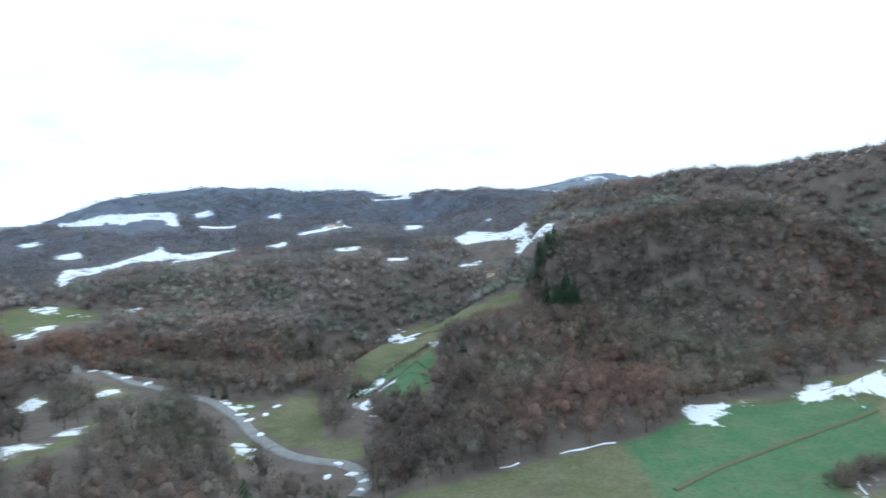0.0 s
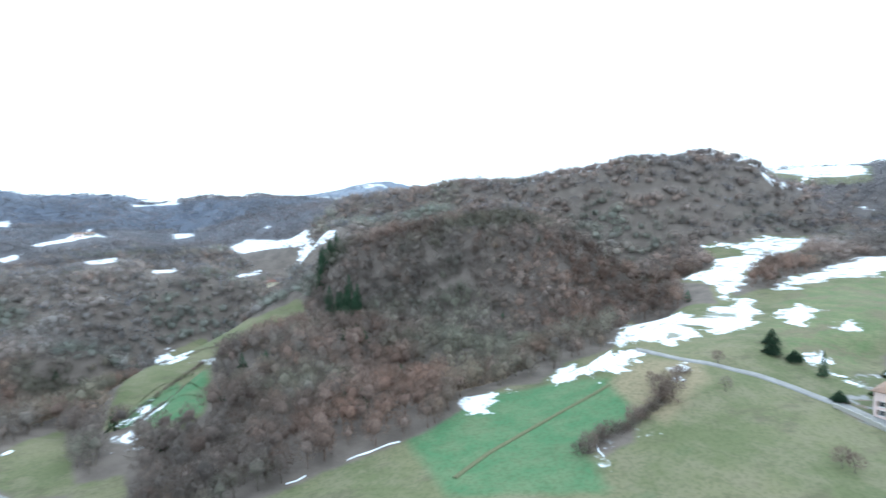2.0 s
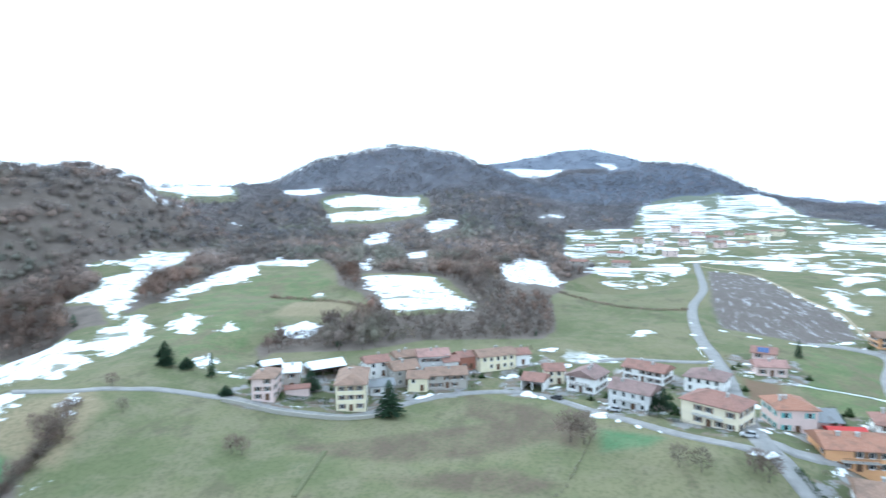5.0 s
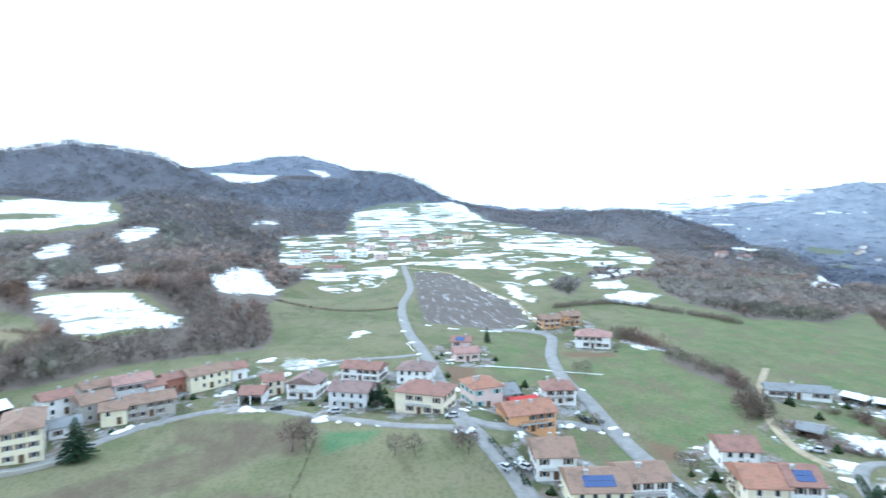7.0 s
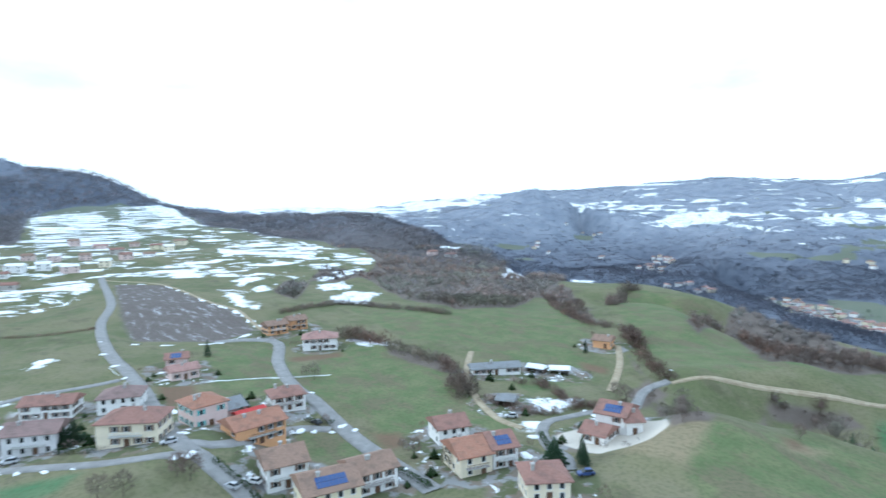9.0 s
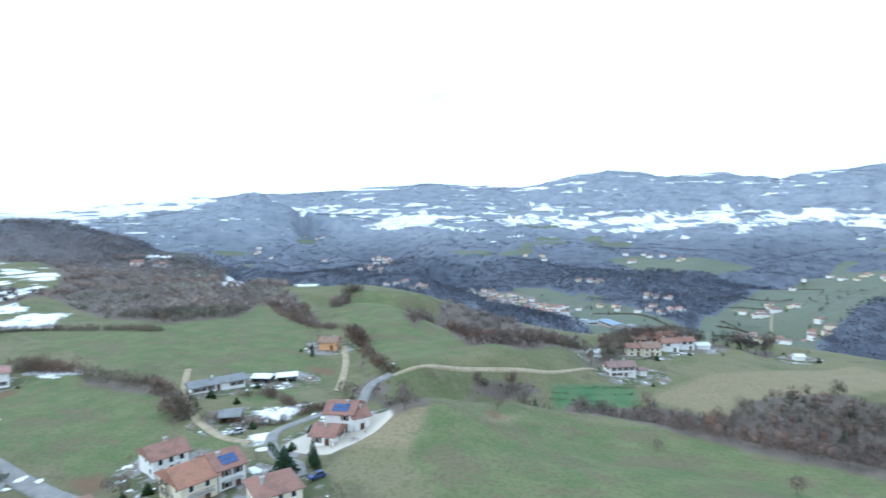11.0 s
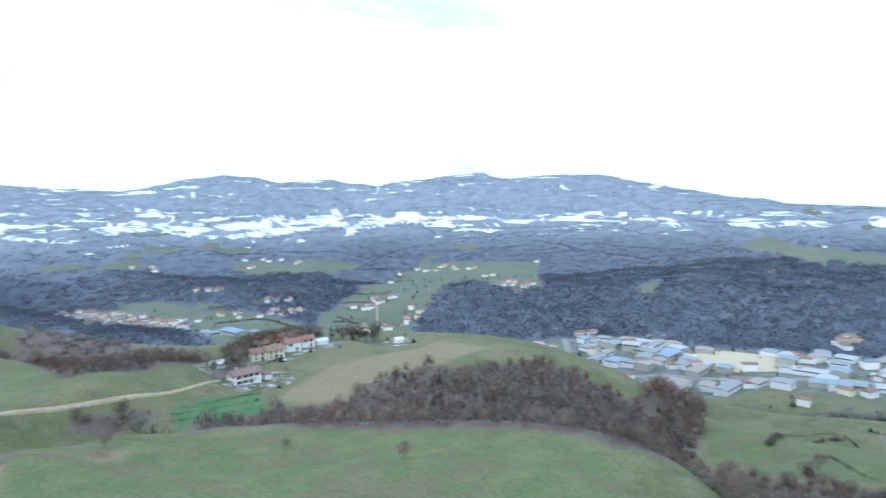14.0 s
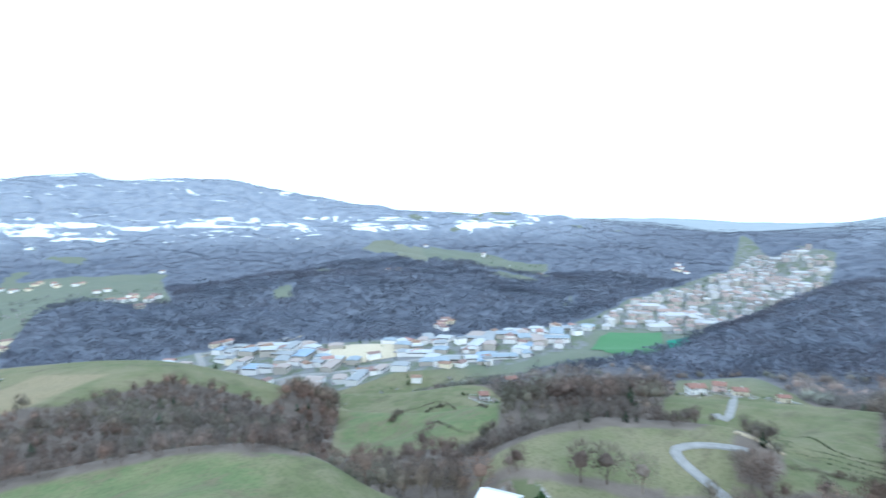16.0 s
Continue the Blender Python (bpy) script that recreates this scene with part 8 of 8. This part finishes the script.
# trees, hedges and gardens dotted over the valley floor
x, y = scatter(-2300, 700, -1500, -150, 19.0, shrub_rng)
z = height(x, y)
keep = (np.hypot(x, y) > 420) & (z < -112) & (field_of("open", x, y) > 2) & (shrub_rng.random(x.size) < 0.24 + 0.6 * np.clip(rolling(x, y, 70, 51), 0, 1))
keep &= (inside(x, y, TOWN_ZONES["pitch"]) < 0) & (inside(x, y, TOWN_ZONES["court"]) < 0)
for line, width in ROADS:
    keep &= along(x, y, line) > width / 2 + 3
x, y = x[keep], y[keep]
leafy = shrub_rng.random(x.size) < 0.3
tagged(plant("valley_trees", x[~leafy], y[~leafy], MID_TREES, HAZED_HILL_TWIGS, shrub_rng, 0.35, 0.8), "bare trees dotted among the valley fields and houses", "trees", kind="stuff")
tagged(plant("valley_evergreens", x[leafy], y[leafy], EVERGREENS, LEAVES, shrub_rng, 0.3, 0.8), "dark green trees in the valley gardens", "trees", kind="stuff")
GREEN_BUSHES = [conifer(110 + s, 2.4, 1.3, 6, 9, 0.3) for s in range(3)]
CROP_LEAVES = twig_material("pale_winter_vegetables", (0.085, 0.120, 0.060), (0.140, 0.170, 0.090), (0.120, 0.135, 0.075))
for line in CROP_ROWS:
    mid = smooth_line(line, 1.4)
    x, y = (mid + shrub_rng.normal(0, 0.15, mid.shape)).T
    tagged(plant("crop_row", x, y, GREEN_BUSHES, CROP_LEAVES, shrub_rng, 0.15, 0.36), "row of low green plants on a terrace", "crops", kind="stuff")
yards = np.array(YARDS, float)
spot = np.repeat(yards, 5, axis=0) + shrub_rng.normal(0, 1, (len(yards) * 5, 2)) * 3
spot += (lambda a: np.stack([np.cos(a), np.sin(a)], 1))(shrub_rng.uniform(0, 2 * np.pi, len(spot))) * 11
gap = np.min(np.hypot(spot[:, None, 0] - yards[None, :, 0], spot[:, None, 1] - yards[None, :, 1]), axis=1)
clear = gap > 9
for line, width in ROADS:
    clear &= along(spot[:, 0], spot[:, 1], line) > width / 2 + 0.8
spot = spot[clear]
tagged(plant("garden_bushes", spot[::2, 0], spot[::2, 1], GREEN_BUSHES, LEAVES, shrub_rng, 0.5, 1.3), "small evergreen bushes in the village gardens", "shrubs", kind="stuff")
tagged(plant("garden_shrubs", spot[1::2, 0], spot[1::2, 1], SHRUBS, TWIGS, shrub_rng, 0.4, 1.1), "small leafless shrubs in the village gardens", "shrubs", kind="stuff")


def leafy_box(seed, tall, wide, long):
    r = np.random.default_rng(seed)
    tris = []
    for n in range(int(long * 60)):
        face = r.integers(0, 3)
        p = np.array([r.uniform(-0.5, 0.5) * long, r.uniform(-0.5, 0.5) * wide, r.uniform(0, 1) * tall])
        if face == 0:
            p[2] = tall * r.uniform(0.9, 1.04)
        else:
            p[1] = (-0.5 if face == 1 else 0.5) * wide * r.uniform(0.88, 1.05)
        d = r.normal(0, 0.14, (3, 3))
        tris.append(p + d)
    return np.array(tris)


for n, (tall, line) in enumerate(GARDEN_HEDGES):
    mid = smooth_line(line, 1.6)
    way = np.gradient(mid, axis=0)
    pieces = []
    for k, (p, w) in enumerate(zip(mid, way)):
        a = math.atan2(w[1], w[0])
        t = leafy_box(n * 50 + k, tall, 1.3, 1.9)
        x, y = t[..., 0] * math.cos(a) - t[..., 1] * math.sin(a) + p[0], t[..., 0] * math.sin(a) + t[..., 1] * math.cos(a) + p[1]
        pieces.append(np.stack([x, y, t[..., 2] + level(*p)], -1))
    tagged(new("garden_hedge", mesh_of("garden_hedge", np.concatenate(pieces), LEAVES)), "clipped evergreen garden hedge beside the lane", "hedge", "garden hedges")

STONE = plaster("grey_field_stone", (0.40, 0.38, 0.34))
mid = smooth_line(STONE_WALL, 2.0)
wall_base = new("stone_wall")
tagged(wall_base, "long grey retaining wall of field stone below the lane", "wall")
course = random.Random(3)
for a, b in zip(mid, mid[1:]):
    run = float(np.linalg.norm(b - a))
    turn = math.degrees(math.atan2(b[1] - a[1], b[0] - a[0]))
    bm = boxes(*[(u, u + 0.55, -0.22 - course.uniform(0, 0.06), 0.22, z, z + 0.32) for z in (-0.6, -0.26, 0.08, 0.42, 0.76) for u in np.arange(0, run, 0.6)])
    stone = part("wall_section", bm, STONE, wall_base)
    stone.matrix_basis = pose(a[0], a[1], level(*a), 0, 0, turn)


def heap_mesh(seed):
    bm = bmesh.new()
    bmesh.ops.create_icosphere(bm, subdivisions=3, radius=1)
    for v in bm.verts:
        v.co *= 1 + 0.35 * noise.noise(v.co * 1.7 + Vector((seed * 5.1, 0, 0)))
        v.co.z *= 0.22
    for f in bm.faces:
        f.smooth = True
    return data_of("snow_mound", bm, SNOW)


heaps = [heap_mesh(n) for n in range(4)]
for n, (x, y, r) in enumerate(SNOW_HEAPS):
    heap = new("snow_mound", heaps[n % 4])
    heap.matrix_basis = pose(x, y, level(x, y) + 0.1, 0, 0, n * 40) @ Matrix.Diagonal((r, r * 0.6, r * 0.8, 1))
    tagged(heap, "low mound of old ploughed snow beside the road", "snow", "snow mounds")

PAINTS = {k: plain(k + "_car_paint", c, 0.3, spread=0.1, spec=0.6) for k, c in dict(blue=(0.04, 0.07, 0.20), silver=(0.5, 0.51, 0.53), white=(0.75, 0.75, 0.75), dark=(0.04, 0.04, 0.045)).items()}


def wheel_mesh():
    bm = bmesh.new()
    bmesh.ops.create_cone(bm, segments=16, radius1=0.32, radius2=0.32, depth=0.2, cap_ends=True)
    bmesh.ops.rotate(bm, verts=bm.verts, matrix=Matrix.Rotation(radians(90), 3, "X"))
    bmesh.ops.bevel(bm, geom=[e for e in bm.edges if abs(e.verts[0].co.y - e.verts[1].co.y) < 0.01], offset=0.03, segments=1, affect="EDGES")
    return data_of("wheel", bm, RUBBER)


def hull(profile, half, inset):
    """A car body from its side outline, pulled in towards the roof."""
    bm = bmesh.new()
    top = max(z for _, z in profile)
    sides = [[bm.verts.new((x, s * (half - inset * max(0, (z - 0.55) / (top - 0.5))), z)) for x, z in profile] for s in (-1, 1)]
    bm.faces.new(sides[0])
    bm.faces.new(sides[1][::-1])
    for n in range(len(profile)):
        k = (n + 1) % len(profile)
        bm.faces.new((sides[0][k], sides[0][n], sides[1][n], sides[1][k]))
    bmesh.ops.recalc_face_normals(bm, faces=bm.faces)
    return bm


WHEEL = wheel_mesh()
for x, y, turn, color in CARS:
    car = new("car")
    car.matrix_basis = pose(x, y, level(x, y) + 0.28, 0, 0, turn)
    tagged(car, f"parked {color} hatchback car beside the road", "car", "parked cars")
    part("body", hull([(-2.0, 0.3), (-2.0, 0.85), (-1.2, 0.92), (1.0, 0.92), (1.9, 0.78), (2.05, 0.5), (2.0, 0.3)], 0.85, 0.05), PAINTS[color], car)
    part("cabin", hull([(-1.75, 0.92), (-1.35, 1.40), (0.1, 1.45), (0.95, 0.92)], 0.78, 0.16), GLASS, car, "dark glass cabin")
    part("roof", hull([(-1.32, 1.40), (-1.28, 1.47), (0.05, 1.50), (0.1, 1.45)], 0.64, 0.04), PAINTS[color], car)
    for wx in (-1.3, 1.3):
        for wy in (-0.78, 0.78):
            again("wheel", WHEEL, car, pose(wx, wy, 0.32))

# yellow loading tower by the houses down the slope
house(-392.9, -133.7, 115, 5.0, 5.0, 7.0, "gable", 1, "yellow", "brown")
